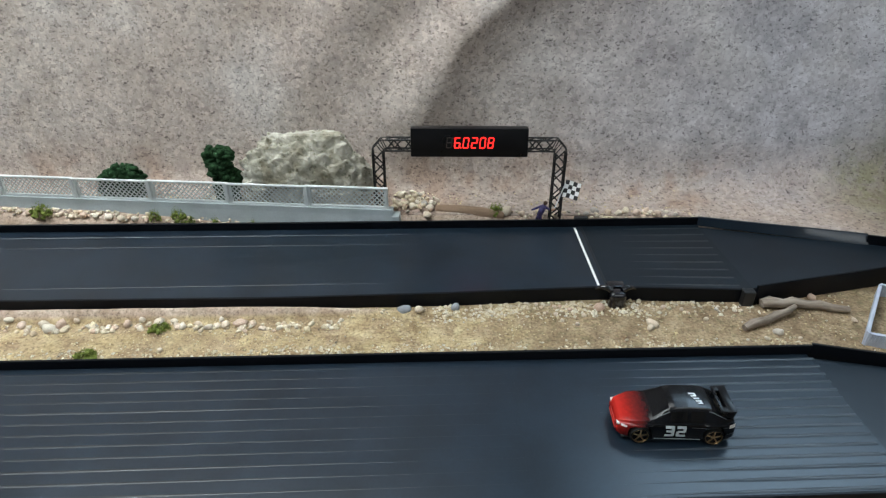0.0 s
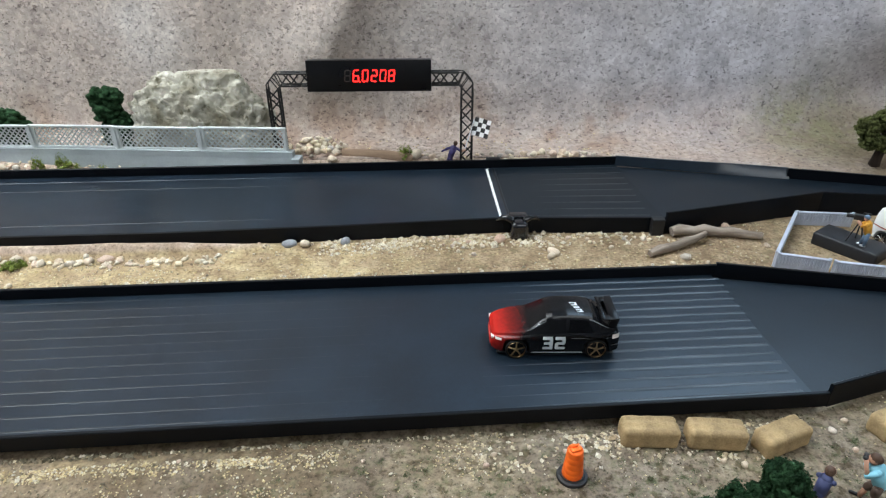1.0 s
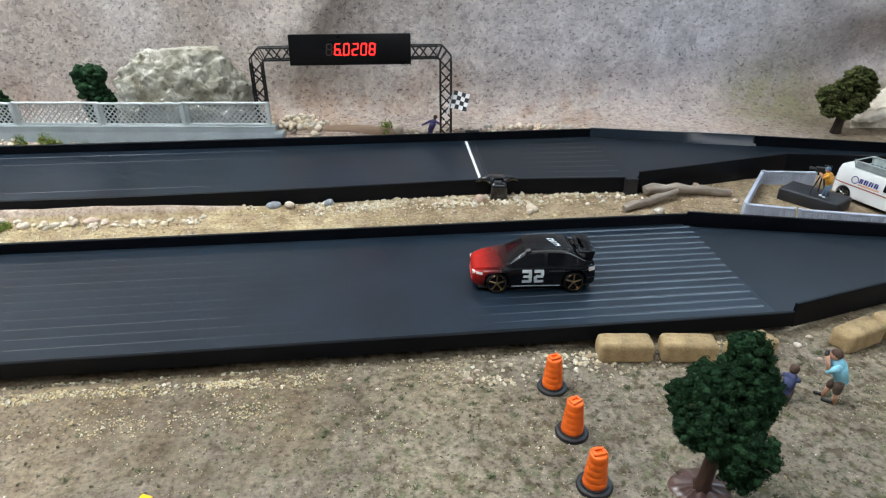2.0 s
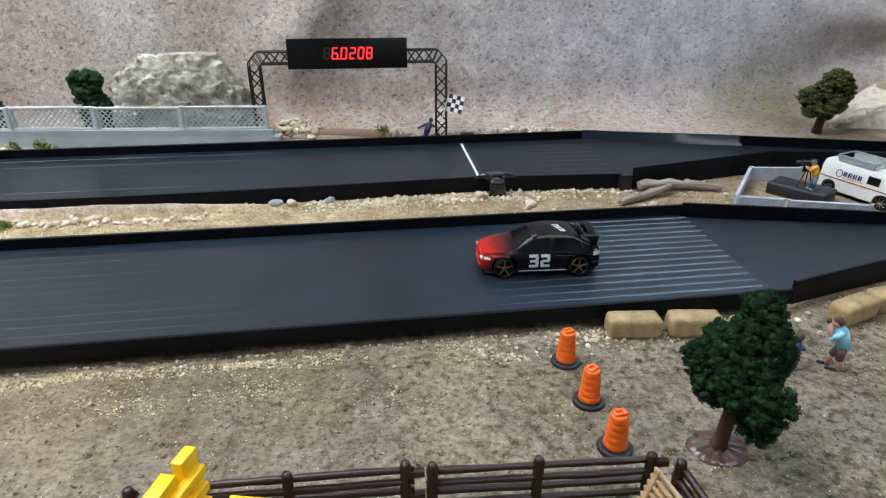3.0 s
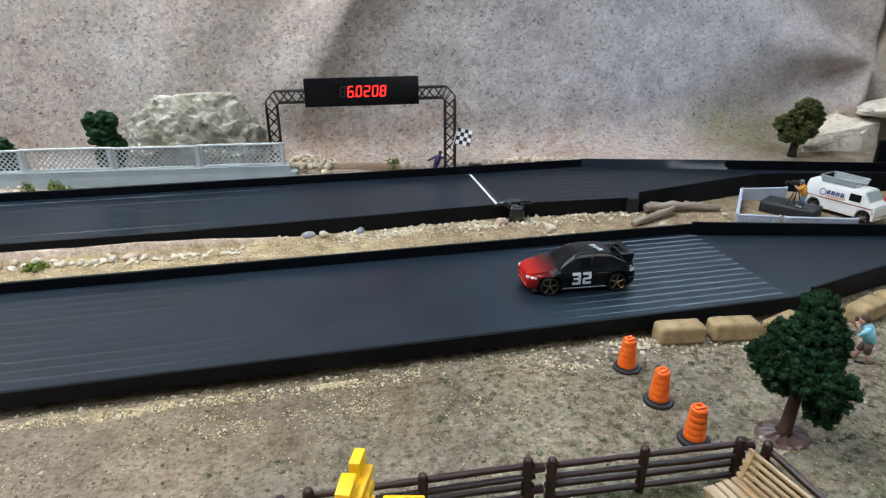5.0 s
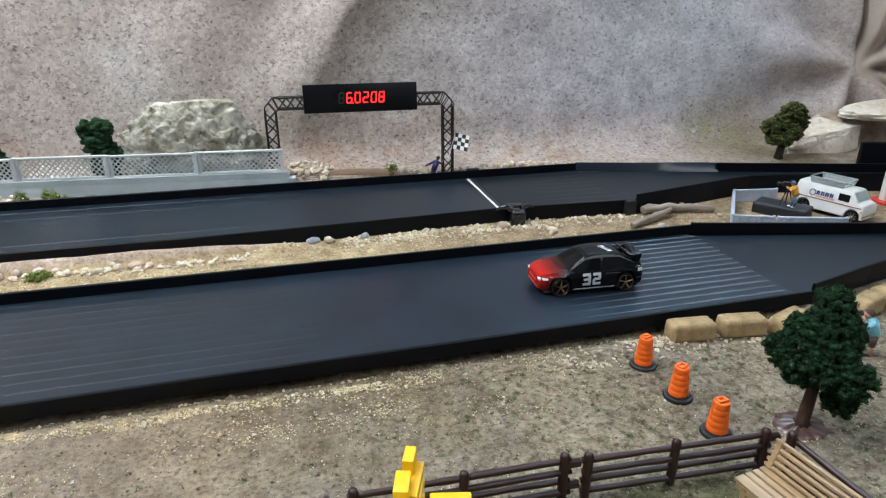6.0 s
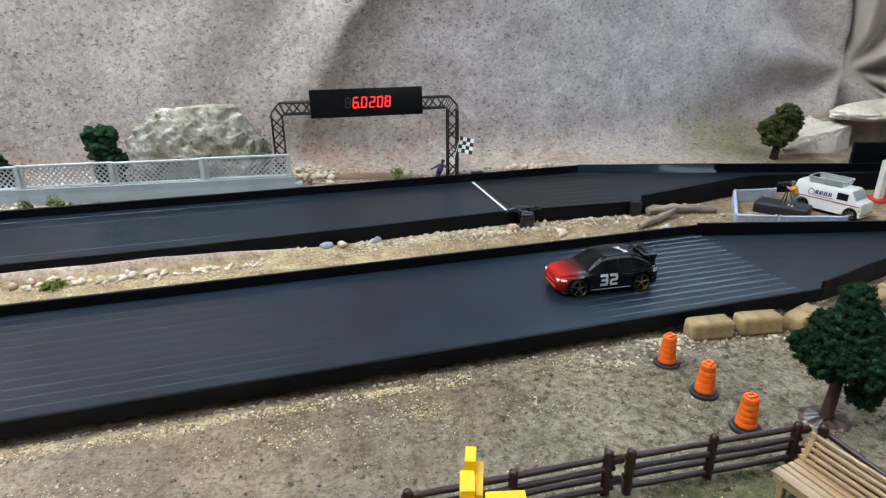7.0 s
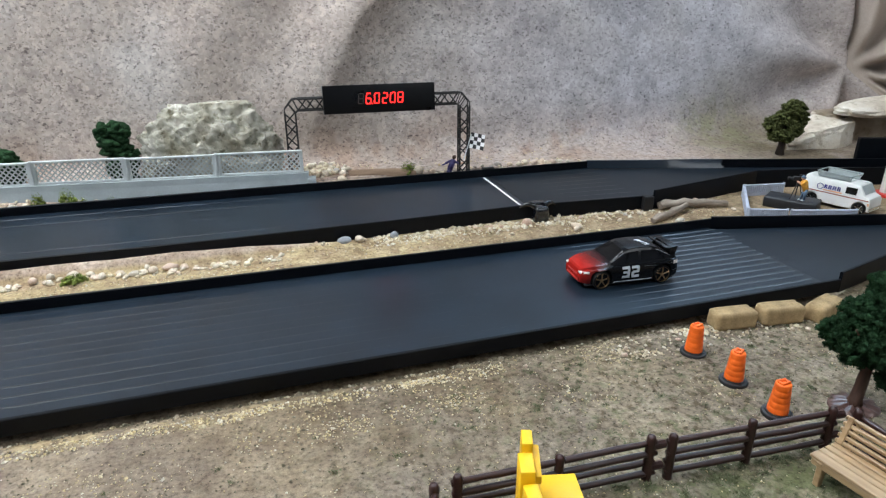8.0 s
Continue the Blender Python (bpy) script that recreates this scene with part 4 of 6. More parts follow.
for side_y in (1, -1):
    flip = Matrix.Diagonal((1, side_y, 1, 1))
    for nm, us, lo, hi in (("side_window", span(-0.0128, 0.0050, 12), 0.10, 0.90), ("side_window", span(0.0072, 0.0242, 10), 0.10, 0.90)):
        bm = panel_on(lambda u, v: car_side(u, v), us, span(lo, hi, 4))
        bm.transform(flip)
        part(nm, bm, GLASS_DARK, body, smooth=True)
    for nm, us, vs, mt in (("headlight", span(-0.0340, -0.0305, 5), span(0.0108, 0.0121, 3), LIGHT_LENS), ("tail_light", span(0.0312, 0.0354, 5), span(0.0124, 0.0148, 3), LIGHT_LENS),
                           ("sill_stripe", span(-0.0135, 0.0150, 12), span(0.0040, 0.0046, 1), INK), ("bumper_stripe", span(0.0305, 0.0352, 6), span(0.0082, 0.0085, 1), TRIM_GLINT),
                           ("belt_stripe", span(0.0080, 0.0310, 10), span(0.0134, 0.0136, 1), TRIM_GLINT)):
        bm = panel_on(lambda u, v: car_flank(u, v, 0.00025), us, vs)
        bm.transform(flip)
        part(nm, bm, mt, body, smooth=True)
    # highlights along the front and rear pillars, drawn as pale strips
    bm = panel_on(lambda u, v: car_side(u, v, 0.0003), span(-0.0146, -0.0058, 8), [0.93, 0.98, 1.03])
    bm.transform(flip)
    part("pillar_highlight", bm, TRIM_GLINT, body, smooth=True)
    bm = panel_on(lambda u, v: car_side(u, v, 0.00035), span(0.0180, 0.0290, 8), [0.93, 0.98, 1.03])
    bm.transform(flip)
    part("pillar_highlight", bm, TRIM_GLINT, body, smooth=True)
    bm = bmesh.new()
    for cx, bars in ((-0.0035, "abgcd"), (0.0035, "abged")):
        for key in bars:
            bx, by, bw, bh = (1.18 * q for q in BARS[key])
            for i in range(4):  # short pieces that follow the flank
                for lo_x, hi_x in ((bx - bw / 2 + bw * i / 4, bx - bw / 2 + bw * (i + 1) / 4),):
                    bm.faces.new([bm.verts.new((cx + qx, qy, 0)) for qx, qy in ((lo_x, by - bh / 2), (hi_x, by - bh / 2), (hi_x, by + bh / 2), (lo_x, by + bh / 2))])
    for v in bm.verts:
        tx, tz = v.co.x * (1 if side_y < 0 else -1) - 0.0014, v.co.y + 0.0104
        p = car_flank(tx, tz, 0.0003)
        v.co = (p.x, p.y * side_y, p.z)
    part("race_number", bm, INK, body, "white race number 32")
    for a in AXLES:
        wheel_parts(car, a, side_y * 0.0132, 0.0062, 0.0062, 0.0052, BRONZE, side_y)
part("windscreen", panel_on(lambda u, v: car_roof(u, v), span(-0.0150, -0.0058, 8), span(-0.96, 0.96, 10)), GLASS_DARK, body, smooth=True)
part("rear_window", panel_on(lambda u, v: car_roof(u, v), span(0.0212, 0.0305, 8), span(-0.92, 0.92, 10)), GLASS_DARK, body, smooth=True)
bm = bmesh.new()
box(bm, (0, 0, 0), (0.0052, 0.0226, 0.0012), m=pose(0.0322, 0, 0.0228, 0, -6, 0), bevel=0.0005)
box(bm, (0.0264, 0, 0.0227), (0.0022, 0.0214, 0.0010), bevel=0.0004)
for sy in (-1, 1):
    box(bm, (0.0298, sy * 0.0088, 0.0226), (0.0075, 0.0046, 0.0010), bevel=0.0004)
    box(bm, (0, 0, 0), (0.0048, 0.0012, 0.0068), m=pose(0.0318, sy * 0.0102, 0.0196, 0, 14, 0), bevel=0.0005)
box(bm, (0.0326, 0, 0.0186), (0.0030, 0.0190, 0.0016), bevel=0.0006)
part("spoiler", bm, BLACKGLOSS, body, "raised black rear wing", smooth=True, sharp=40)
bm = bmesh.new()
box(bm, (0, 0, 0.0028), (0.066, 0.0262, 0.0016), bevel=0.0005)
part("base_plate", bm, RUBBER, car)
bm = bmesh.new()
for k, (lx, ly, w, h) in enumerate(((0.0072, 0.0012, 0.0034, 0.0010), (0.0080, -0.0008, 0.0034, 0.0010), (0.0090, 0.0002, 0.0010, 0.0028), (0.0090, -0.0028, 0.0034, 0.0010), (0.0100, -0.0048, 0.0034, 0.0010), (0.0106, -0.0066, 0.0034, 0.0010), (0.0112, -0.0057, 0.0010, 0.0026))):
    lx += 0.0030
    c = car_roof(lx, ly / car_section(lx)[8][0], 0.0003)
    box(bm, (c.x, c.y, c.z), (w, h, 0.0002), m=Matrix())
part("roof_lettering", bm, INK, body, "white bars of lettering")
for sy in (-1, 1):
    bm = bmesh.new()
    box(bm, (-0.0352, sy * 0.0094, 0.0112), (0.0020, 0.0032, 0.0016), bevel=0.0004)
    part("headlight", bm, LIGHT_LENS, body, "pearly printed headlight", smooth=True, sharp=40)
bm = bmesh.new()
box(bm, (-0.0361, 0, 0.0088), (0.0008, 0.0130, 0.0012), bevel=0.0002, segs=1)
box(bm, (-0.0361, 0, 0.0055), (0.0010, 0.0165, 0.0014), bevel=0.0002, segs=1)
part("grille", bm, RED, body)

# ---- finish gantry with the timing display ----
gantry = thing("finish_gantry", pose(0.0195, 0.5490, 0.0095), "black truss gantry with a red digital timer, behind the track", "gantry")


def truss(bm, a, b, wide, deep, bays, t=0.0018):
    """A box truss from a to b in the plane y = 0: four chords, zigzag braces on all faces."""
    a, b = Vector(a), Vector(b)
    d = (b - a).normalized()
    s, yv = d.cross(Vector((0, 1, 0))).normalized() * wide / 2, Vector((0, deep / 2, 0))
    for p in (s + yv, s - yv, -s + yv, -s - yv):
        rod(bm, a + p, b + p, t / 2, n=6)
    for i in range(bays):
        p, q = a.lerp(b, i / bays), a.lerp(b, (i + 1) / bays)
        k = 1 if i % 2 else -1
        for y2, k2 in ((yv, -k), (-yv, k)):
            rod(bm, p + s * k2 + y2, q - s * k2 + y2, t * 0.4, n=5)
        rod(bm, p + s + yv * k, q + s - yv * k, t * 0.36, n=5)
        rod(bm, p - s + yv * k, q - s - yv * k, t * 0.36, n=5)


for sx in (-1, 1):
    bm = bmesh.new()
    truss(bm, (sx * 0.0845, 0, 0.0), (sx * 0.0845, 0, 0.073), 0.0098, 0.0075, 7)
    for dx in (-0.0049, 0.0049):
        box(bm, (sx * 0.0845 + dx, 0, 0.0006), (0.0035, 0.0095, 0.0016), bevel=0.0003)
    part("post", bm, TRUSS, gantry)
    bm = bmesh.new()
    truss(bm, (sx * 0.0530, 0, 0.0805), (sx * 0.0770, 0, 0.0805), 0.0105, 0.0075, 3)
    part("arm", bm, TRUSS, gantry)
    bm = bmesh.new()
    for yy in (-0.00375, 0.00375):
        rod(bm, (sx * 0.0894, yy, 0.073), (sx * 0.0894, yy, 0.0768), 0.00055, n=6)
        rod(bm, (sx * 0.0894, yy, 0.0768), (sx * 0.0815, yy, 0.0858), 0.00055, n=6)
        rod(bm, (sx * 0.0815, yy, 0.0858), (sx * 0.0770, yy, 0.0858), 0.00055, n=6)
        rod(bm, (sx * 0.0796, yy, 0.073), (sx * 0.0770, yy, 0.0753), 0.00055, n=6)
        rod(bm, (sx * 0.0796, yy, 0.073), (sx * 0.0855, yy, 0.0812), 0.0005, n=6)
        rod(bm, (sx * 0.0770, yy, 0.0753), (sx * 0.0815, yy, 0.0858), 0.0005, n=6)
    rod(bm, (sx * 0.0894, -0.00375, 0.0768), (sx * 0.0894, 0.00375, 0.0768), 0.0005, n=6)
    rod(bm, (sx * 0.0815, -0.00375, 0.0858), (sx * 0.0815, 0.00375, 0.0858), 0.0005, n=6)
    part("corner_brace", bm, TRUSS, gantry)
bm = bmesh.new()
box(bm, (0, 0, 0), (0.1070, 0.0135, 0.0262), bevel=0.0007, segs=2)
case = part("display_case", bm, BLACKGLOSS, gantry, "black display case", smooth=True, sharp=40)
case.matrix_basis = pose(0, 0.0005, 0.0833, -7, 0, 0)
SEGMENTS = {"0": "abcdef", "2": "abged", "6": "acdefg", "8": "abcdefg"}


def digit(ch, x, w, h, t):
    bm = bmesh.new()
    ends = {"a": ((0, h), (w, h)), "b": ((w, h), (w, h / 2)), "c": ((w, h / 2), (w, 0)), "d": ((0, 0), (w, 0)), "e": ((0, h / 2), (0, 0)), "f": ((0, h), (0, h / 2)), "g": ((0, h / 2), (w, h / 2))}
    for s in SEGMENTS[ch]:
        (x0, z0), (x1, z1) = ends[s]
        d = Vector((x1 - x0, 0, z1 - z0)).normalized()
        a, b = Vector((x0, 0, z0)) + d * t * 0.62, Vector((x1, 0, z1)) - d * t * 0.62
        n = Vector((-d.z, 0, d.x)) * t / 2
        ring = [a - d * t / 2, a + n, b + n, b + d * t / 2, b - n, a - n]
        lo = [bm.verts.new(p) for p in ring]
        hi = [bm.verts.new(p + Vector((0, -0.0003, 0))) for p in ring]
        bm.faces.new(hi)
        for k in range(6):
            bm.faces.new((lo[k], lo[(k + 1) % 6], hi[(k + 1) % 6], hi[k]))
    bmesh.ops.transform(bm, matrix=Matrix(((1, 0, 0.10, x), (0, 1, 0, -0.0069), (0, 0, 1, -h / 2 + 0.0002), (0, 0, 0, 1))), verts=bm.verts[:])
    return bm


for ch, dx, mt in (("8", -0.0209, LED_OFF), ("6", -0.0136, LED), ("0", -0.0058, LED), ("2", 0.0019, LED), ("0", 0.0094, LED), ("8", 0.0168, LED)):
    part("digit", digit(ch, dx, 0.0045, 0.0092, 0.0008), mt, case, "unlit grey digit" if mt is LED_OFF else "glowing red digit " + ch)
bm = bmesh.new()
box(bm, (-0.0078, -0.0070, -0.0045), (0.0010, 0.0004, 0.0010))
part("decimal_point", bm, LED, case, "glowing red decimal point")

# ---- grey barrier wall with lattice panels ----
wall = thing("lattice_fence", pose(-0.0570, 0.5425, 0.0, 0, 0, 176.2), "pale grey plastic barrier wall topped with lattice panels", "fence")
bm = bmesh.new()
sec = [(-0.004, 0.004), (0.0075, 0.004), (0.0060, 0.0120), (0.0045, 0.0215), (0.0042, 0.0270), (-0.004, 0.0270)]
rings = [[bm.verts.new((x, y, z)) for y, z in sec] for x in span(-0.004, 0.474, 24)]
for r0, r1 in zip(rings, rings[1:]):
    for k in range(6):
        bm.faces.new((r0[k], r0[(k + 1) % 6], r1[(k + 1) % 6], r1[k]))
bm.faces.new(rings[0])
bm.faces.new(rings[-1][::-1])
part("base_wall", bm, BARRIER, wall)
bm = bmesh.new()
box(bm, (-0.0068, 0.0012, 0.0125), (0.0075, 0.0125, 0.0185), bevel=0.0006)
part("end_block", bm, BARRIER, wall)
PW, PZ0, PZ1 = 0.0790, 0.0270, 0.0485


def lattice_bm(w, z0, z1):
    bm = bmesh.new()
    h, gap, sw = z1 - z0 - 0.0036, 0.0049, 0.0011
    for k, yy in ((1, -0.0003), (-1, 0.0003)):
        c = -h + gap * 0.5
        while c < w - 0.006:
            xa, xb = max(0, c), min(w - 0.006, c + h)
            za, zb = (xa - c, xb - c) if k == 1 else (h - (xa - c), h - (xb - c))
            if xb - xa > 0.001:
                a, b = Vector((xa + 0.003, yy, z0 + 0.0018 + za)), Vector((xb + 0.003, yy, z0 + 0.0018 + zb))
                d = (b - a).normalized()
                n = Vector((-d.z, 0, d.x)) * sw / 2
                lo = [bm.verts.new(p + Vector((0, -0.0003, 0))) for p in (a - n, b - n, b + n, a + n)]
                hi = [bm.verts.new(p + Vector((0, 0.0003, 0))) for p in (a - n, b - n, b + n, a + n)]
                bm.faces.new(hi)
                bm.faces.new(lo[::-1])
                for j in range(4):
                    bm.faces.new((lo[j], lo[(j + 1) % 4], hi[(j + 1) % 4], hi[j]))
            c += gap
    return bm


lat = mesh_of("lattice_panel", lattice_bm(PW, PZ0, PZ1), LATTICE)
bm = bmesh.new()
box(bm, (PW / 2, 0, PZ1 - 0.0009), (PW - 0.001, 0.0032, 0.0020), bevel=0.0004, segs=1)
box(bm, (PW / 2, 0, PZ0 + 0.0012), (PW - 0.001, 0.0026, 0.0022), bevel=0.0004, segs=1)
box(bm, (0.0020, 0, (PZ0 + PZ1) / 2), (0.0034, 0.0030, PZ1 - PZ0), bevel=0.0004, segs=1)
box(bm, (PW - 0.0020, 0, (PZ0 + PZ1) / 2), (0.0034, 0.0030, PZ1 - PZ0), bevel=0.0004, segs=1)
fr = mesh_of("panel_frame", bm, LATTICE)
bm = bmesh.new()
box(bm, (0, 0.0008, (PZ0 + PZ1) / 2), (0.0024, 0.0042, PZ1 - PZ0 + 0.001), bevel=0.0004, segs=1)
pm = mesh_of("post", bm, LATTICE)
for k in range(6):
    step = 0.0006 * (k % 2)
    shared("lattice_panel", lat, wall, Matrix.Translation((k * PW, 0, -step)))
    shared("panel_frame", fr, wall, Matrix.Translation((k * PW, 0, -step)))
    shared("post", pm, wall, Matrix.Translation((k * PW + PW, 0, -step)))


# ---- planting: foam bushes, trees, moss ----
def ball_shape(sub):
    tmp = bmesh.new()
    bmesh.ops.create_icosphere(tmp, subdivisions=sub, radius=1)
    shape = [v.co.copy() for v in tmp.verts], [tuple(v.index for v in f.verts) for f in tmp.faces]
    tmp.free()
    return shape


BALLS = [ball_shape(1), ball_shape(2)]


def foam_mesh(blobs, clump, per, seed, fuzz, material):
    """A crown of torn foam: soft clumps over the outside of a few blobs, with small crumbs standing out of them."""
    rnd = random.Random(seed)
    verts, faces, spots = [], [], []
    ball_v, ball_f = BALLS[clump > 0.0018]
    for c, s in blobs:
        for k in range(int(per * (s[0] * s[2] + s[0] * s[1]) * 1e4)):
            d = Vector((rnd.gauss(0, 1), rnd.gauss(0, 1), rnd.gauss(0, 1))).normalized()
            p = Vector(c) + Vector((d.x * s[0], d.y * s[1], d.z * s[2])) * rnd.uniform(0.5, 1.0)
            r = clump * rnd.uniform(0.5, 1.5)
            o = Vector((rnd.uniform(0, 90), rnd.uniform(0, 90), 0))
            b = len(verts)
            squash = Vector((rnd.uniform(0.8, 1.25), rnd.uniform(0.8, 1.25), rnd.uniform(0.6, 0.95)))
            verts += [p + v * squash * r * (1 + 0.5 * noise.noise(v * 1.4 + o) + 0.17 * noise.noise(v * 3.6 + o) + 0.10 * noise.noise(v * 8.0 + o)) for v in ball_v]
            faces += [tuple(b + i for i in f) for f in ball_f]
            spots.append((p, r, d))
    for k in range(fuzz):
        p, r, d = rnd.choice(spots)
        e = (d + Vector((rnd.gauss(0, 0.7), rnd.gauss(0, 0.7), rnd.gauss(0, 0.7)))).normalized()
        q = p + e * r * rnd.uniform(0.8, 1.35)
        g = rnd.uniform(0.0002, 0.00055)
        b = len(verts)
        verts += [q + Vector((rnd.uniform(-g, g), rnd.uniform(-g, g), rnd.uniform(-g, g))) for _ in range(4)]
        faces += [(b, b + 1, b + 2), (b, b + 2, b + 3), (b, b + 3, b + 1), (b + 1, b + 3, b + 2)]
    me = bpy.data.meshes.new("crown")
    me.from_pydata(verts, [], faces)
    me.polygons.foreach_set("use_smooth", [True] * len(faces))
    me.materials.append(material)
    return me


tree = thing("model_tree", pose(0.1800, 0.1390, ground_z(0.18, 0.139)), "model tree with dark green foam crown on a brown foot", "tree", "model trees")
bm = bmesh.new()
tube(bm, [(0.000, 0, 0.0005), (0.0004, 0, 0.004), (0.001, 0, 0.012), (0.0025, 0.0005, 0.024), (0.005, 0, 0.040), (0.006, 0, 0.052)], [0.0046, 0.0030, 0.0026, 0.0024, 0.0018, 0.0008], 10, wob=0.2)
tube(bm, [(0.003, 0, 0.026), (0.010, -0.002, 0.034), (0.015, -0.003, 0.040)], [0.0013, 0.001, 0.0005], 7)
tube(bm, [(0.002, 0, 0.025), (-0.006, -0.001, 0.036), (-0.012, -0.001, 0.043)], [0.0013, 0.001, 0.0005], 7)
part("trunk", bm, BARK, tree, smooth=True)
bm = bmesh.new()
n = 40
rings = []
for q, h in ((1.0, -0.0006), (0.98, 0.0006), (0.7, 0.0013), (0.35, 0.0022), (0.12, 0.0030)):
    rings.append([bm.verts.new((0.0118 * q * math.cos(2 * math.pi * k / n) * (1 + 0.06 * math.sin(5 * 2 * math.pi * k / n)), 0.0100 * q * math.sin(2 * math.pi * k / n), h + (0.0005 * math.cos(10 * 2 * math.pi * k / n) if 0.2 < q < 0.99 else 0))) for k in range(n)])
for r0, r1 in zip(rings, rings[1:]):
    for k in range(n):
        bm.faces.new((r0[k], r0[(k + 1) % n], r1[(k + 1) % n], r1[k]))
bm.faces.new(rings[-1])
part("foot", bm, FOOT, tree, "shiny ridged brown foot", smooth=True)
CROWN = [((0.0060, 0.003, 0.043), (0.0150, 0.0170, 0.0130)), ((0.0030, -0.0075, 0.0365), (0.0130, 0.0100, 0.0120)), ((-0.0005, 0.004, 0.037), (0.0120, 0.0120, 0.0105)), ((0.0135, 0.004, 0.050), (0.0125, 0.0120, 0.0090)), ((0.0150, 0.008, 0.0580), (0.0080, 0.009, 0.0080)), ((0.0185, 0.003, 0.0430), (0.0090, 0.0100, 0.0120)),
         ((-0.0020, 0.012, 0.033), (0.0085, 0.0100, 0.0085)), ((-0.0030, 0.000, 0.0315), (0.0085, 0.0090, 0.0080)), ((0.0085, -0.0150, 0.033), (0.0100, 0.0090, 0.0100)), ((0.0128, -0.002, 0.037), (0.0075, 0.0100, 0.0120)), ((0.0105, -0.010, 0.0205), (0.0068, 0.0080, 0.0085))]
CROWN = [((c[0] * 0.9 - 0.0040, c[1], c[2]), (s[0] * 0.86, s[1] * 0.9, s[2] * 0.9)) for c, s in CROWN]
shared("crown", foam_mesh(CROWN, 0.00125, 210, 3, 190000, FOAM), tree, Matrix(), "dark green torn foam crown")

tree2 = thing("model_tree", pose(0.4670, 0.5220, 0.0125), "small model tree with olive green foam crown beside the rocks", "tree", "model trees")
bm = bmesh.new()
tube(bm, [(0.0, 0, -0.001), (0.0005, 0, 0.010), (0.002, 0, 0.026), (0.0, 0.001, 0.038), (-0.002, 0, 0.052)], [0.0058, 0.0044, 0.0034, 0.002, 0.001], 9, wob=0.3)
part("trunk", bm, DARK_BARK, tree2, smooth=True)
shared("crown", foam_mesh([((-0.0180, 0, 0.032), (0.0095, 0.010, 0.0085)), ((-0.001, 0.003, 0.036), (0.010, 0.010, 0.010)), ((0.008, 0, 0.047), (0.0130, 0.012, 0.0105)), ((0.0185, 0.001, 0.035), (0.0105, 0.010, 0.0105)), ((0.010, -0.003, 0.027), (0.010, 0.009, 0.008)), ((-0.0120, -0.004, 0.0200), (0.0105, 0.009, 0.0078)), ((0.0010, -0.005, 0.0160), (0.0075, 0.007, 0.0060)), ((0.0135, -0.002, 0.0225), (0.0090, 0.009, 0.0080)), ((0.0050, -0.003, 0.0205), (0.0075, 0.008, 0.0060))], 0.0017, 170, 8, 26000, FOAM_OLIVE), tree2, Matrix.Translation((0, 0, 0.0086)) @ Matrix.Scale(0.968, 4), "olive green foam crown")

for (bx, by, blobs, seed, lab) in ((-0.2235, 0.5730, [((0, 0, 0.020), (0.012, 0.010, 0.020)), ((-0.003, 0, 0.048), (0.012, 0.010, 0.012)), ((0.006, 0, 0.034), (0.011, 0.010, 0.014)), ((-0.009, 0, 0.060), (0.008, 0.007, 0.007)), ((0.004, 0, 0.060), (0.008, 0.008, 0.009))], 21, "tall dark green foam bush behind the lattice fence"),
                                   (-0.3270, 0.5740, [((-0.012, 0, 0.024), (0.014, 0.010, 0.018)), ((0.008, 0, 0.028), (0.014, 0.010, 0.018)), ((0.0, 0, 0.040), (0.009, 0.008, 0.009))], 22, "low dark green foam bush behind the lattice fence")):
    bush = new("foam_bush", foam_mesh(blobs, 0.0030, 60, seed, 4000, FOAM))
    bush.matrix_world = pose(bx, by, ground_z(bx, by) - 0.004)
    tagged(bush, lab, "bush", "foam bushes")


def moss(x, y, r, h, seed):
    rnd = random.Random(seed)
    bm = bmesh.new()
    for k in range(26):
        a, q = rnd.uniform(0, 6.28), rnd.random() ** 0.6 * r
        s = r * rnd.uniform(0.16, 0.3)
        lump(bm, (q * math.cos(a), q * math.sin(a) * 0.7, rnd.uniform(0.1, 0.9) * h * (1 - q / r * 0.6)), (s, s, s), rnd.uniform(0, 50), 1, 0.6, 2.0)
    for k in range(260):
        a, q = rnd.uniform(0, 6.28), rnd.random() ** 0.5 * r
        p = Vector((q * math.cos(a), q * math.sin(a) * 0.7, rnd.uniform(0.2, 1.15) * h * (1 - q / r * 0.5)))
        d = Vector((rnd.gauss(0, 0.5), rnd.gauss(0, 0.5), 1)).normalized() * r * 0.22
        n = Vector((rnd.gauss(0, 1), rnd.gauss(0, 1), 0)).normalized() * r * 0.05
        bm.faces.new([bm.verts.new(p - n), bm.verts.new(p + n), bm.verts.new(p + d)])
    single("moss_clump", bm, MOSS, pose(x, y, ground_z(x, y)), "bright green moss clump on the sand", "moss", "moss clumps")


for k, (x, y, r, h) in enumerate(((-0.291, 0.5470, 0.0052, 0.0100), (-0.267, 0.5465, 0.0066, 0.0110), (-0.254, 0.5455, 0.0036, 0.006), (-0.405, 0.5500, 0.009, 0.010), (-0.230, 0.5440, 0.004, 0.007), (-0.192, 0.5430, 0.0035, 0.0065), (0.0470, 0.5560, 0.0065, 0.0095),
                                  (-0.2600, 0.3520, 0.0075, 0.0065), (-0.2200, 0.3850, 0.0078, 0.006))):
    moss(x, y, r * 1.1, h * (1.6 if y > 0.5 else 1.0), 40 + k)


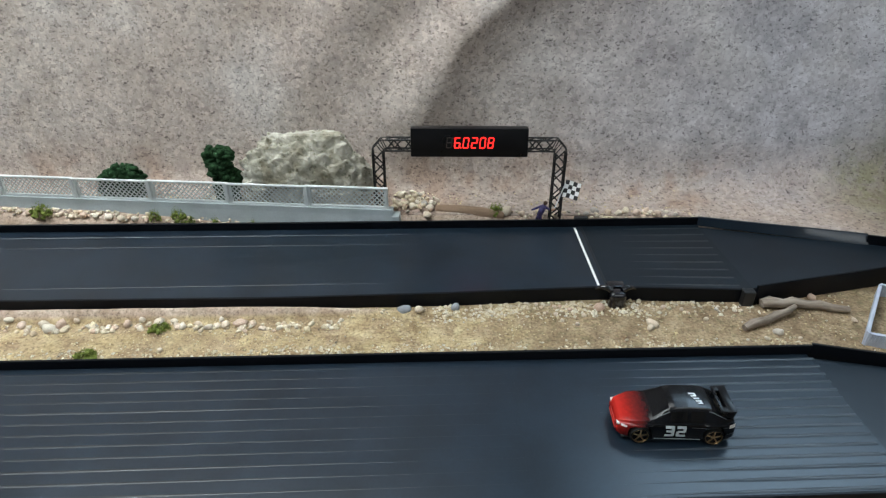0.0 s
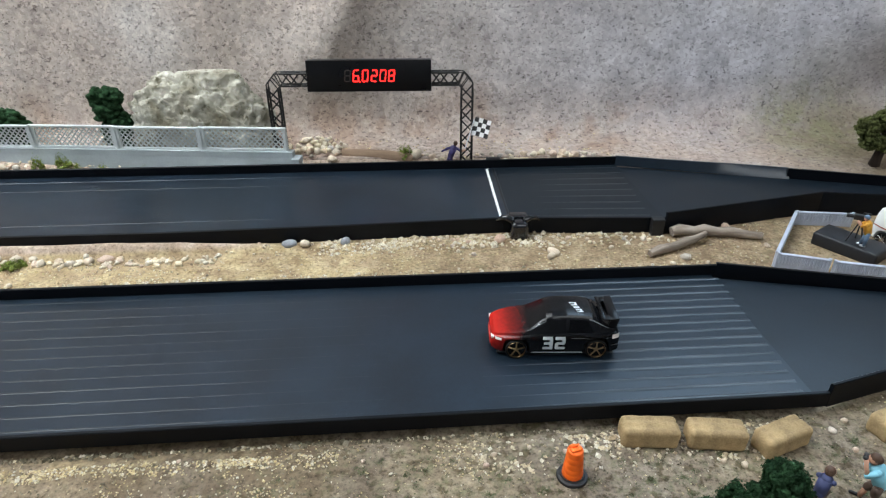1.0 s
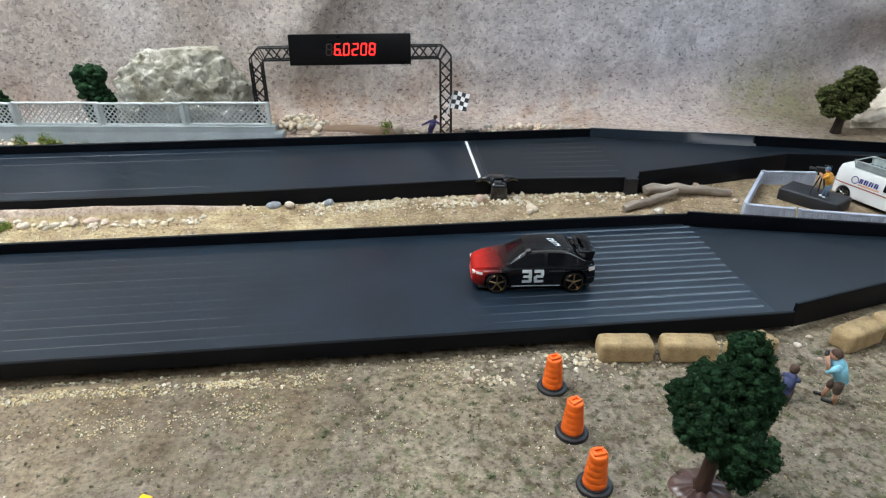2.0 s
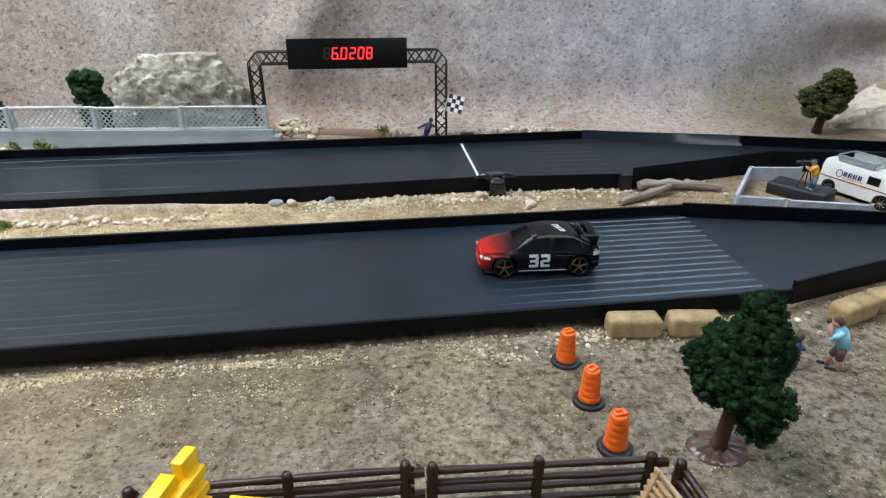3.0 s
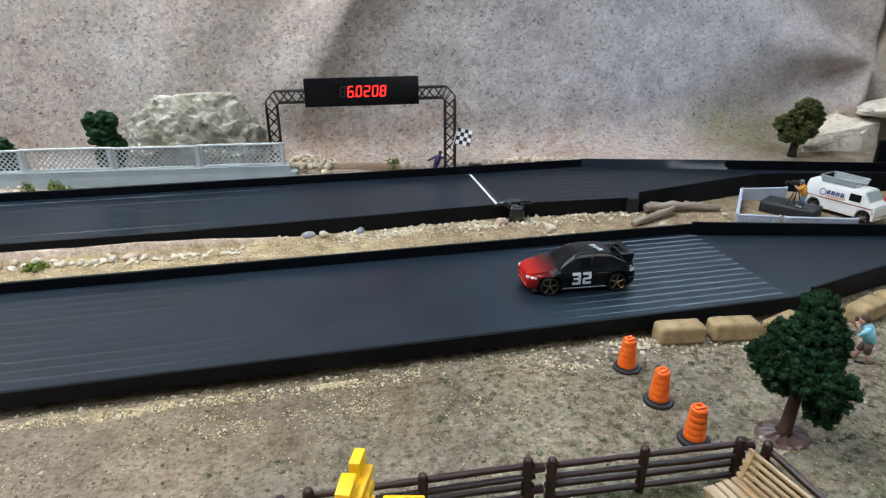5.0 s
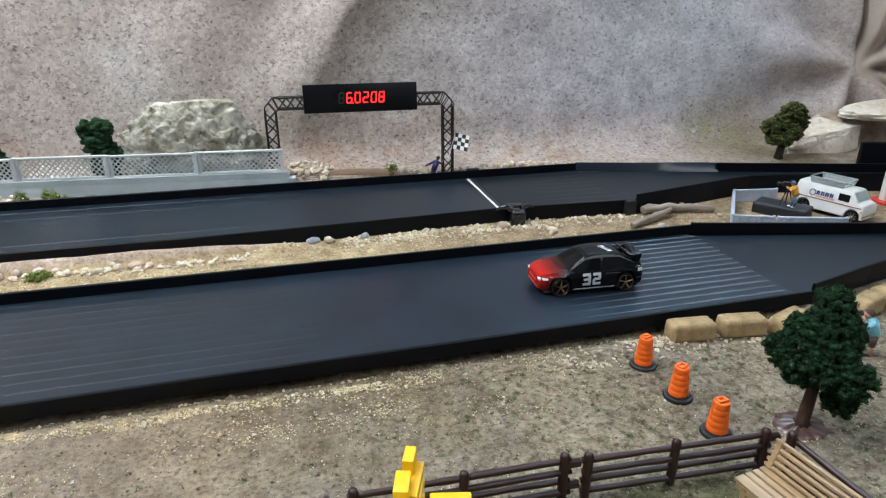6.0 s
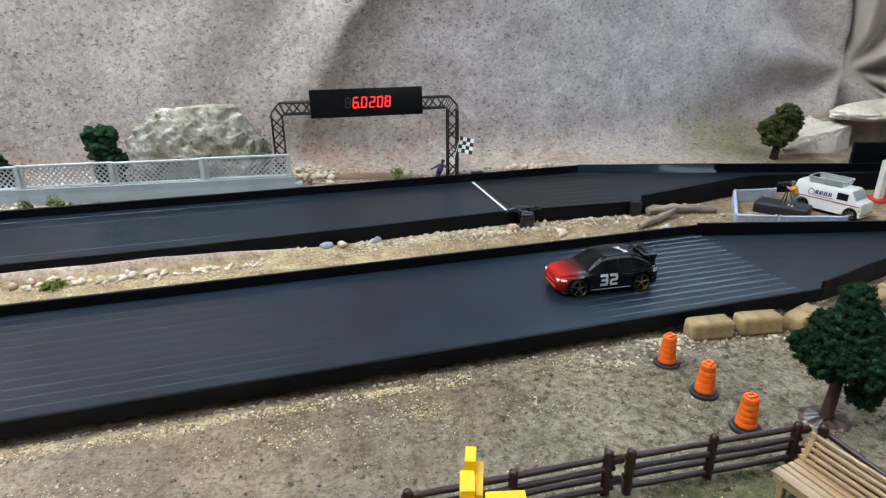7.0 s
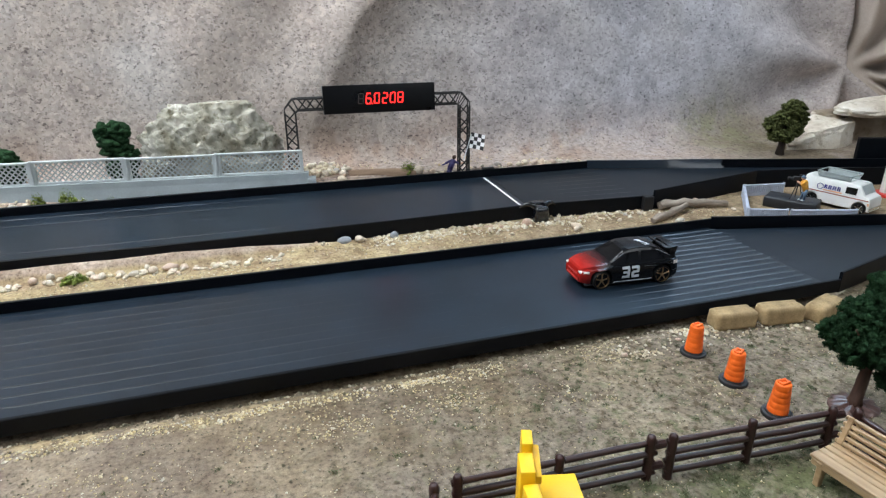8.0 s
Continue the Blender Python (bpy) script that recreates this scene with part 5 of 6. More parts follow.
# ---- rocks, driftwood and pebbles ----
def boulder(name, m, size, seed, material, label, rough=0.3, freq=1.4, fine=0.06, flat=None, sub=5, squash=None, facets=()):
    bm = bmesh.new()
    lump(bm, (0, 0, 0), size, seed, sub, rough, freq, flat, fine)
    for n, reach in facets:  # broken faces
        n = Vector(n).normalized()
        for v in bm.verts:
            over = v.co.dot(n) - reach - 0.0012 * noise.noise(v.co * 120)
            if over > 0:
                v.co -= n * over
    if squash:
        for v in bm.verts:
            for axis, lim in squash:
                v.co[axis] = max(-lim, min(lim, v.co[axis])) + 0.12 * (v.co[axis] - max(-lim, min(lim, v.co[axis])))
    return single(name, bm, material, m, label, "rock", "rocks", smooth=True, sharp=28 if facets else None)


boulder("boulder", pose(-0.1400, 0.5740, 0.0270, 0, 0, 180), (0.0640, 0.0230, 0.0690), 4.2, GREY_ROCK, "big pitted grey-white rock standing behind the lattice fence", 0.2, 1.7, 0.10, sub=6, squash=((2, 0.064), (0, 0.066)))
boulder("boulder", pose(0.5340, 0.5520, 0.0245), (0.066, 0.048, 0.054), 9.3, PALE_ROCK, "pale cream blocky limestone beside the tree", 0.1, 1.2, 0.006, facets=(((-0.22, -0.16, 1), 0.0178), ((0.03, -0.1, 1), 0.0235), ((0.95, -0.4, 0.08), 0.050), ((-0.12, -1, 0.14), 0.0215), ((0.35, -1, 0.05), 0.0295), ((-0.58, 0.52, 0.79), 0.0182), ((-0.58, 0.52, 0), 0.0215), ((-0.55, -0.8, 0.45), 0.0300)))
boulder("boulder", pose(0.6420, 0.5830, 0.0260, 0, 0, 10), (0.085, 0.034, 0.040), 6.1, TAN_ROCK, "tan sandstone rock under a flat pale slab", 0.15, 1.1, 0.03, squash=((2, 0.024),))
boulder("boulder", pose(0.6320, 0.5440, 0.0610, 0, -3, 6), (0.080, 0.030, 0.0105), 2.7, PALE_ROCK, "flat pale slab lying on sandstone", 0.15, 1.5, 0.015)
boulder("boulder", pose(0.5060, 0.5335, 0.0285, 6, -16, -10), (0.017, 0.010, 0.0040), 3.4, PALE_ROCK, "thin cream limestone flake beside the tree", 0.2, 1.4, 0.02, facets=(((0.1, -1, 0.1), 0.008), ((1, -0.3, 0.1), 0.014)))
boulder("boulder", pose(0.5960, 0.5720, 0.0455, 0, 2, 4), (0.043, 0.022, 0.0090), 5.8, TAN_ROCK, "tan limestone cap under the flat slab", 0.2, 1.3, 0.02, facets=(((0, -1, 0.15), 0.018), ((0, 0, 1), 0.0075)))
bm = bmesh.new()
box(bm, (0, 0, 0.0193), (0.075, 0.006, 0.0386), bevel=0.001)
single("tunnel_panel", bm, WALL_BLACK, pose(0.5715, 0.4775, 0.0, 0, 0, -15), "plain black upright panel beside the track", "panel")


def stick(name, path, radii, m, material, label, seed):
    bm = bmesh.new()
    tube(bm, path, radii, 14, wob=0.35, seed=seed)
    return single(name, bm, material, m, label, "log", "driftwood", smooth=True, sharp=60)


stick("driftwood", [(-0.033, -0.001, 0.0045), (-0.026, 0.0008, 0.0058), (-0.016, 0.0002, 0.0052), (-0.008, 0.0016, 0.0058), (0.002, 0.0, 0.0048), (0.012, 0.001, 0.0050), (0.022, -0.001, 0.0040), (0.034, -0.002, 0.0036)], [0.0034, 0.0045, 0.0034, 0.0042, 0.0032, 0.0038, 0.0030, 0.0024], pose(0.2870, 0.4200, 0.0, 0, 0, -4), DRIFT, "weathered grey driftwood stick lying on sand", 1)
stick("driftwood", [(-0.024, 0, 0.0026), (-0.014, 0.0008, 0.0034), (-0.002, -0.0006, 0.0038), (0.008, 0.0008, 0.0040), (0.019, 0, 0.0050), (0.030, 0.001, 0.0062)], [0.0024, 0.0034, 0.0029, 0.0035, 0.0028, 0.0020], pose(0.2510, 0.4020, 0.0, 0, 0, 25), DRIFT, "short weathered driftwood stick leaning on another", 5)
stick("driftwood", [(-0.034, 0, 0.0050), (-0.012, 0.001, 0.0052), (0.012, 0, 0.0048), (0.034, 0, 0.0042)], [0.0052, 0.0056, 0.0052, 0.0044], pose(0.0215, 0.5600, 0.0095, 0, 0, -9), LOGBROWN, "brown log lying behind the track", 9)

stone_meshes = []
for k in range(10):
    bm = bmesh.new()
    lump(bm, (0, 0, 0), (1.0, 0.78, 0.62), 11 + k * 1.7, 2, 0.28, 1.1)
    stone_meshes.append(mesh_of("pebble", bm, PEBBLE, True))
PLACED = [(-0.223, 0.399, 4.2), (-0.305, 0.383, 4.6), (-0.313, 0.389, 4.0), (-0.300, 0.396, 4.0), (-0.248, 0.391, 3.6), (-0.210, 0.361, 2.2), (-0.021, 0.411, 3.6), (0.124, 0.4185, 3.9),
          (0.161, 0.3975, 4.4), (0.1585, 0.3925, 3.1), (-0.171, 0.398, 3.8), (-0.160, 0.400, 4.2), (-0.150, 0.399, 2.6), (-0.183, 0.395, 3.0), (-0.193, 0.399, 2.8), (-0.204, 0.396, 3.2), (-0.213, 0.402, 2.4), (-0.238, 0.402, 2.6),
          (-0.330, 0.388, 3.6), (-0.342, 0.392, 3.2), (-0.322, 0.381, 2.6), (-0.289, 0.400, 2.5), (-0.236, 0.393, 2.6), (-0.176, 0.404, 2.4), (0.302, 0.436, 3.2), (0.254, 0.389, 3.2), (0.243, 0.382, 1.8), (0.268, 0.383, 1.6),
          (-0.021, 0.553, 5.2), (0.0575, 0.557, 6.0), (-0.036, 0.566, 4.6), (-0.046, 0.572, 5.0), (-0.031, 0.575, 4.0), (-0.040, 0.580, 4.2), (-0.024, 0.571, 4.2), (-0.012, 0.578, 3.4),
          (0.145, 0.566, 4.2), (0.158, 0.564, 3.6), (0.168, 0.563, 3.8), (0.176, 0.567, 4.2), (0.186, 0.563, 4.6), (0.196, 0.567, 4.0), (0.206, 0.562, 4.4), (0.216, 0.565, 3.0), (0.136, 0.561, 3.0), (0.151, 0.558, 3.0), (0.192, 0.558, 3.4), (0.224, 0.561, 2.6), (0.128, 0.566, 2.4),
          (-0.338, 0.5490, 4.4), (-0.352, 0.5500, 3.8), (-0.364, 0.5510, 4.2), (-0.376, 0.5500, 4.0), (-0.388, 0.5520, 3.4), (-0.325, 0.5480, 4.8), (-0.312, 0.5480, 3.4), (-0.300, 0.5470, 3.0), (-0.420, 0.5530, 4.4), (-0.432, 0.5540, 3.6), (-0.204, 0.5415, 2.8),
          (0.098, 0.2060, 1.5), (0.1020, 0.2125, 1.5), (0.1190, 0.2165, 1.3), (0.1360, 0.2140, 1.6), (0.1440, 0.2170, 1.3), (0.2660, 0.2240, 2.0), (0.2760, 0.2310, 1.7), (0.2700, 0.2120, 1.6), (0.2060, 0.2060, 1.5), (0.2150, 0.2045, 1.8), (0.0420, 0.2090, 1.2), (0.0550, 0.2020, 1.1), (-0.0430, 0.2110, 1.2),
          (0.320, 0.405, 2.4), (0.205, 0.405, 2.0), (0.190, 0.418, 1.8), (0.176, 0.421, 1.9), (0.218, 0.419, 1.8), (0.232, 0.418, 2.2), (0.100, 0.416, 2.4), (0.110, 0.408, 2.0), (0.088, 0.410, 2.2), (0.092, 0.402, 1.8), (0.103, 0.397, 1.9), (0.140, 0.414, 1.6), (0.430, 0.4300, 2.4), (0.455, 0.4050, 2.2)]
rnd = random.Random(5)
for k, (x, y, mm) in enumerate(PLACED):
    y -= 0.007 if x < -0.14 and 0.392 < y < 0.41 else 0.006 if x > 0.12 and y > 0.55 else 0
    ob = new("pebble", stone_meshes[k % 10])
    s = mm / 1000 * (1.22 if 0.3 < y < 0.45 else 1.08)
    ob.matrix_world = pose(x, y, rest_z(x, y) + s * 0.32, rnd.uniform(-15, 15), rnd.uniform(-15, 15), rnd.uniform(0, 360)) @ Matrix.Diagonal((s, s * rnd.uniform(0.85, 1.1), s * rnd.uniform(0.85, 1.25), 1))
    tagged(ob, "smooth cream pebble lying on the sand" if mm > 2.3 else "small white stone chip on the sand", "pebble", "pebbles")
bm = bmesh.new()
lump(bm, (0, 0, 0), (0.0056, 0.0042, 0.0036), 77, 3, 0.2, 1.0)
grey_stone = single("pebble", bm, BLUE_STONE, pose(-0.033, 0.4115, 0.0025, 0, 0, 20), "smooth blue-grey pebble beside the track", "pebble", "pebbles", smooth=True)
copy_thing(grey_stone, pose(0.008, 0.4165, 0.0018, 0, 0, 70) @ Matrix.Diagonal((0.72, 0.8, 0.9, 1)))


def grit(name, spots, sizes, seed, material, label):
    """Loose chips of stone, each a small rough wedge."""
    rnd = random.Random(seed)
    verts, faces = [], []
    for x, y in spots:
        r = rnd.uniform(*sizes) * (1.7 if rnd.random() < 0.06 else 1)
        z = rest_z(x, y) + r * 0.25
        a = rnd.uniform(0, 6.28)
        b = len(verts)
        for k, (ux, uy, uz) in enumerate(((1, 0, 0), (0, 0.75, 0.1), (-1, 0.1, 0), (0, -0.75, -0.1), (0.1, 0.1, 0.7), (-0.1, 0, -0.6))):
            ux, uy, uz = ux * rnd.uniform(0.6, 1.2), uy * rnd.uniform(0.6, 1.2), uz * rnd.uniform(0.6, 1.2)
            verts.append((x + r * (ux * math.cos(a) - uy * math.sin(a)), y + r * (ux * math.sin(a) + uy * math.cos(a)), z + r * uz))
        for t in ((0, 1, 4), (1, 2, 4), (2, 3, 4), (3, 0, 4), (1, 0, 5), (2, 1, 5), (3, 2, 5), (0, 3, 5)):
            faces.append(tuple(b + i for i in t))
    me = bpy.data.meshes.new(name)
    me.from_pydata(verts, [], faces)
    me.materials.append(material)
    return tagged(new(name, me), label, "gravel", kind="stuff")


def strip_spots(n, seed, xs, lo, hi, power=1.0, clump=0.0):
    """n spots in a strip of the plan; power crowds them to its lower edge, clump gathers them in drifts."""
    rnd = random.Random(seed)
    out = []
    while len(out) < n:
        x = rnd.uniform(*xs)
        a, b = lo(x), hi(x)
        y = a + (b - a) * rnd.random() ** power
        if rnd.random() > clump or noise.noise(Vector((x * 28, y * 28, seed))) > 0.08:
            out.append((x, y))
    return out


CRUMB = tones("soil_crumb", [(0.0, (0.11, 0.092, 0.058)), (0.5, (0.18, 0.155, 0.105)), (1.0, (0.28, 0.245, 0.18))], 0.95, True)
CHIP = tones("cream_chip", [(0.0, (0.7, 0.62, 0.45)), (0.35, (0.58, 0.47, 0.3)), (0.6, (0.78, 0.73, 0.6)), (0.85, (0.46, 0.35, 0.22)), (1.0, (0.74, 0.7, 0.62))], 0.8, True)
between_lo, between_hi = lambda x: on_line(NB, min(x, 0.262)) + 0.003 - max(0, x - 0.262) * 0.2, lambda x: curve_at(FFL, x) - 0.003 if x < 0.25 else 0.424 + 0.25 * (x - 0.25)
front_edge = lambda x: on_line(NF, x) - 0.001 if x < 0.271 else 0.2405 + 0.3 * (x - 0.271)
grit("gravel", strip_spots(2300, 61, (-0.42, 0.33), between_lo, lambda x: between_hi(x) - 0.014 * smooth01(0.04, -0.12, x), 1.0, 0.8), (0.0004, 0.0011), 1, GRIT, "cream and tan grit strewn between the two tracks")
grit("gravel", strip_spots(1500, 62, (-0.42, 0.27), between_lo, lambda x: between_lo(x) + 0.022, 1.3, 0.7), (0.0007, 0.0021), 2, CHIP, "coarse straw-coloured grit along the near track")
grit("gravel", strip_spots(600, 63, (-0.01, 0.26), lambda x: curve_at(FFL, x) - 0.026, lambda x: curve_at(FFL, x) - 0.003, 0.7, 0.85), (0.0009, 0.0024), 3, CHIP, "white stone chips along the far track")
grit("gravel", strip_spots(6500, 64, (-0.36, 0.36), lambda x: 0.03, front_edge, 0.8, 0.7), (0.00022, 0.0006), 4, GRIT, "fine pale grit strewn over the foreground sand")
grit("gravel", strip_spots(1300, 65, (-0.34, 0.10), lambda x: front_edge(x) - 0.064, lambda x: front_edge(x) - 0.010, 0.6, 0.92), (0.0003, 0.0008), 5, GRIT, "drifts of cream grit along the near track's front")
grit("gravel", strip_spots(2300, 71, (-0.30, 0.03), lambda x: front_edge(x) - 0.0190 - 0.004 * noise.noise(Vector((x * 30, 0, 0))), lambda x: front_edge(x) - 0.0115, 0.8, 0.55), (0.0003, 0.0011), 21, GRIT, "drift of cream grit in front of the near track")
grit("gravel", strip_spots(170, 74, (-0.36, 0.14), lambda x: front_edge(x) - 0.0045, lambda x: front_edge(x) - 0.0015, 1.0, 0.4), (0.0005, 0.0016), 24, CHIP, "loose chips lying under the near track's edge")
# these dark crumbs stand in for the ragged shade under the wall
grit("soil_crumbs", strip_spots(900, 75, (-0.40, 0.26), lambda x: front_edge(x) - 0.0062, lambda x: front_edge(x) - 0.0016, 0.55, 0.35), (0.0005, 0.0016), 25, CRUMB, "dark soil crumbs added as the ragged shade edge along the near track")
grit("gravel", strip_spots(260, 72, (-0.10, 0.0), lambda x: front_edge(x) - 0.045, lambda x: front_edge(x) - 0.030, 1.0, 0.8), (0.0004, 0.0009), 22, GRIT, "thin drift of cream grit on the foreground sand")
grit("gravel", strip_spots(330, 66, (0.09, 0.24), lambda x: front_edge(x) - 0.031, lambda x: front_edge(x) - 0.008, 0.8, 0.75), (0.0006, 0.0017), 6, CHIP, "white stone chips beside the straw bales")
grit("gravel", strip_spots(420, 67, (-0.44, 0.24), lambda x: 0.553, lambda x: 0.592, 0.8, 0.6), (0.0006, 0.0015), 7, GRIT, "tan grit behind the far track")


def rubble(name, spots, sizes, seed, label, pile=0.0):
    """Small rounded stones lying close together; pile heaps them up."""
    rnd = random.Random(seed)
    verts, faces = [], []
    for x, y in spots:
        r = rnd.uniform(*sizes)
        sx, sy, sz = r, r * rnd.uniform(0.65, 0.95), r * rnd.uniform(0.5, 0.8)
        a, o = rnd.uniform(0, 6.28), Vector((rnd.uniform(0, 90), 0, 0))
        z = rest_z(x, y) + sz * 0.4 + rnd.random() * pile
        b = len(verts)
        cut_a, cut_b = (Vector((rnd.gauss(0, 1), rnd.gauss(0, 1), rnd.gauss(0, 1))).normalized() for _ in range(2))
        for v in BALLS[1][0]:
            k = (1 + 0.55 * noise.noise(v * 1.3 + o)) * min(1.0, 0.74 / max(abs(v.dot(cut_a)), abs(v.dot(cut_b)), 0.74))
            px, py = v.x * sx * k, v.y * sy * k
            verts.append((x + px * math.cos(a) - py * math.sin(a), y + px * math.sin(a) + py * math.cos(a), z + v.z * sz * k))
        faces += [tuple(b + i for i in f) for f in BALLS[1][1]]
    me = bpy.data.meshes.new(name)
    me.from_pydata(verts, [], faces)
    me.polygons.foreach_set("use_smooth", [True] * len(faces))
    me.materials.append(RUBBLE)
    return tagged(new(name, me), label, "gravel", kind="stuff")


RUBBLE = tones("river_gravel", [(0.0, (0.72, 0.63, 0.49)), (0.22, (0.62, 0.52, 0.38)), (0.42, (0.8, 0.74, 0.62)), (0.6, (0.6, 0.43, 0.32)), (0.78, (0.78, 0.68, 0.48)), (1.0, (0.4, 0.36, 0.31))], 0.75, True)
far_edge = lambda x: curve_at(FFL, x)
rubble("river_gravel", strip_spots(150, 81, (-0.40, -0.08), lambda x: far_edge(x) - 0.029, lambda x: far_edge(x) - 0.018, 1.0, 0.6), (0.0010, 0.0034), 11, "cream river gravel banked under the far track")
rubble("river_gravel", strip_spots(90, 82, (-0.10, 0.25), lambda x: far_edge(x) - 0.020, lambda x: far_edge(x) - 0.004, 0.8, 0.6), (0.0009, 0.0020), 12, "small white stones along the far track")
rubble("river_gravel", strip_spots(50, 83, (-0.056, -0.014), lambda x: 0.553, lambda x: 0.588, 0.8, 0.2), (0.0016, 0.0044), 13, "heap of cream stones at the lattice fence's end", 0.004)
rubble("river_gravel", strip_spots(60, 84, (0.055, 0.245), lambda x: 0.549, lambda x: 0.559, 1.0, 0.3), (0.0014, 0.0034), 14, "cream stones strewn behind the far track")
rubble("river_gravel", strip_spots(150, 85, (-0.46, -0.18), lambda x: 0.5425 + (-0.18 - x) * 0.035, lambda x: 0.5475 + (-0.18 - x) * 0.05, 1.0, 0.2), (0.0014, 0.0030), 15, "white stones along the barrier wall's foot")
rubble("river_gravel", strip_spots(60, 86, (-0.42, 0.25), lambda x: between_lo(x), lambda x: between_lo(x) + 0.012, 1.0, 0.4), (0.0008, 0.0018), 16, "small stones beside the near track")
rubble("river_gravel", strip_spots(240, 87, (-0.40, -0.06), lambda x: 0.560, lambda x: 0.584, 1.0, 0.3), (0.0016, 0.0044), 17, "pale stones behind the lattice fence")
FLOCK = tones("green_flock", [(0.0, (0.075, 0.092, 0.042)), (0.5, (0.11, 0.128, 0.06)), (1.0, (0.165, 0.172, 0.095))], 0.95, True)


def tufts(name, spots, size, seed, material, label):
    """Short flock tufts: each a loose heap of fine blades and crumbs."""
    rnd = random.Random(seed)
    verts, faces = [], []
    for x, y in spots:
        s = rnd.uniform(*size)
        for k in range(int(26 + 9000 * s)):
            a, q = rnd.uniform(0, 6.28), rnd.random() ** 0.7 * s
            px, py = x + q * math.cos(a), y + q * math.sin(a) * 0.8
            h = s * rnd.uniform(0.15, 0.45) * (1.1 - q / s)
            b = len(verts)
            g, dx, dy = s * rnd.uniform(0.06, 0.13), rnd.gauss(0, 0.35) * s, rnd.gauss(0, 0.35) * s
            z = ground_z(px, py)
            verts += [(px - g, py - g * 0.4, z - 0.0002), (px + g, py - g * 0.4, z - 0.0002), (px, py + g, z - 0.0002), (px + dx, py + dy, z + h)]
            faces += [(b, b + 1, b + 3), (b + 1, b + 2, b + 3), (b + 2, b, b + 3)]
    me = bpy.data.meshes.new(name)
    me.from_pydata(verts, [], faces)
    me.materials.append(material)
    return tagged(new(name, me), label, "grass", kind="stuff")


def east_of(spots, west, east, seed):
    """Thins spots out towards the west."""
    rnd = random.Random(seed)
    return [(x, y) for x, y in spots if rnd.random() < smooth01(west, east, x) * 0.85 + 0.15]


grit("soil_crumbs", strip_spots(6500, 73, (-0.36, 0.36), lambda x: 0.03, front_edge, 0.8, 0.5), (0.0003, 0.0009), 23, CRUMB, "dark brown soil crumbs strewn over the foreground sand")
tufts("grass_flock", east_of(strip_spots(1300, 68, (-0.28, 0.40), lambda x: 0.02, lambda x: front_edge(x) - 0.018, 1.0, 0.6), -0.12, 0.12, 1), (0.0010, 0.0030), 8, FLOCK, "sparse dull green flock tufts on the foreground sand")
tufts("grass_flock", strip_spots(780, 69, (-0.03, 0.165), lambda x: 0.0, lambda x: 0.120, 1.0, 0.7), (0.0016, 0.0042), 9, FLOCK, "olive green flock patches inside the ranch fence")

# ---- straw bales, barrels ----
bm = bmesh.new()
box(bm, (0, 0, 0.0056), (0.0264, 0.0122, 0.0112), bevel=0.0024, segs=4)
bmesh.ops.subdivide_edges(bm, edges=[e for e in bm.edges if e.calc_length() > 0.004], cuts=5, use_grid_fill=True)
for v in bm.verts:
    v.co += Vector((noise.noise(v.co * 260), noise.noise(v.co * 260 + Vector((9, 0, 0))), noise.noise(v.co * 260 + Vector((0, 9, 0))))) * 0.0004
    if v.co.z > 0.0095 and 0.0014 < abs(v.co.y) < 0.0030:
        v.co.z -= 0.0005
bale_mesh = mesh_of("straw_bale", bm, STRAW, True)
for x, y, a in ((0.1755, 0.2205, -3), (0.2060, 0.2180, -5), (0.2365, 0.2165, 22), (0.2965, 0.2255, 22), (0.3240, 0.2340, 10)):
    ob = new("straw_bale", bale_mesh)
    ob.matrix_world = pose(x, y, ground_z(x, y) - 0.0003, 0, 0, a)
    tagged(ob, "tan model straw bale with rounded edges, on the sand", "straw bale", "straw bales")

barrel = thing("traffic_barrel", pose(0.1345, 0.1955, 0.0), "orange ribbed traffic barrel on a black rubber foot", "traffic barrel", "traffic barrels")
prof = [(0.0, 0.0174), (0.0030, 0.0174), (0.0034, 0.0170)]
for k in range(5):
    z = 0.0158 - k * 0.0030
    r = 0.0035 + k * 0.00026
    prof += [(r + 0.00004, z + 0.0007), (r + 0.00014, z - 0.0012), (r + 0.00006, z - 0.0016), (r + 0.00008, z - 0.0020)]
prof += [(0.0050, 0.0022), (0.0050, 0.0015), (0.0, 0.0015)]
bm = lathe_bm(prof, 28)
part("drum", bm, ORANGE, barrel, smooth=True, sharp=60)
bm = bmesh.new()
for sy in (-1, 1):
    box(bm, (0, sy * 0.0013, 0.0176), (0.0050, 0.0011, 0.0016), bevel=0.0004)
    box(bm, (sy * 0.0019, 0, 0.0175), (0.0014, 0.0032, 0.0013), bevel=0.0004)
part("handle", bm, ORANGE, barrel)
part("foot", lathe_bm([(0.0, 0.0024), (0.0052, 0.0024), (0.0055, 0.0018), (0.0066, 0.0015), (0.0070, 0.0008), (0.0068, -0.0004), (0.0, -0.0004)], 32), RUBBER, barrel, "black rubber foot", smooth=True, sharp=40)
for x, y, a in ((0.1380, 0.1702, 35), (0.1402, 0.1426, 10)):
    copy_thing(barrel, pose(x, y, ground_z(x, y), 0, 0, a))
barrel.matrix_basis = pose(0.1358, 0.2000, ground_z(0.1358, 0.2000), 0, 0, 20)

# ---- ranch fence, bench, yellow chair ----
FH = 0.0215


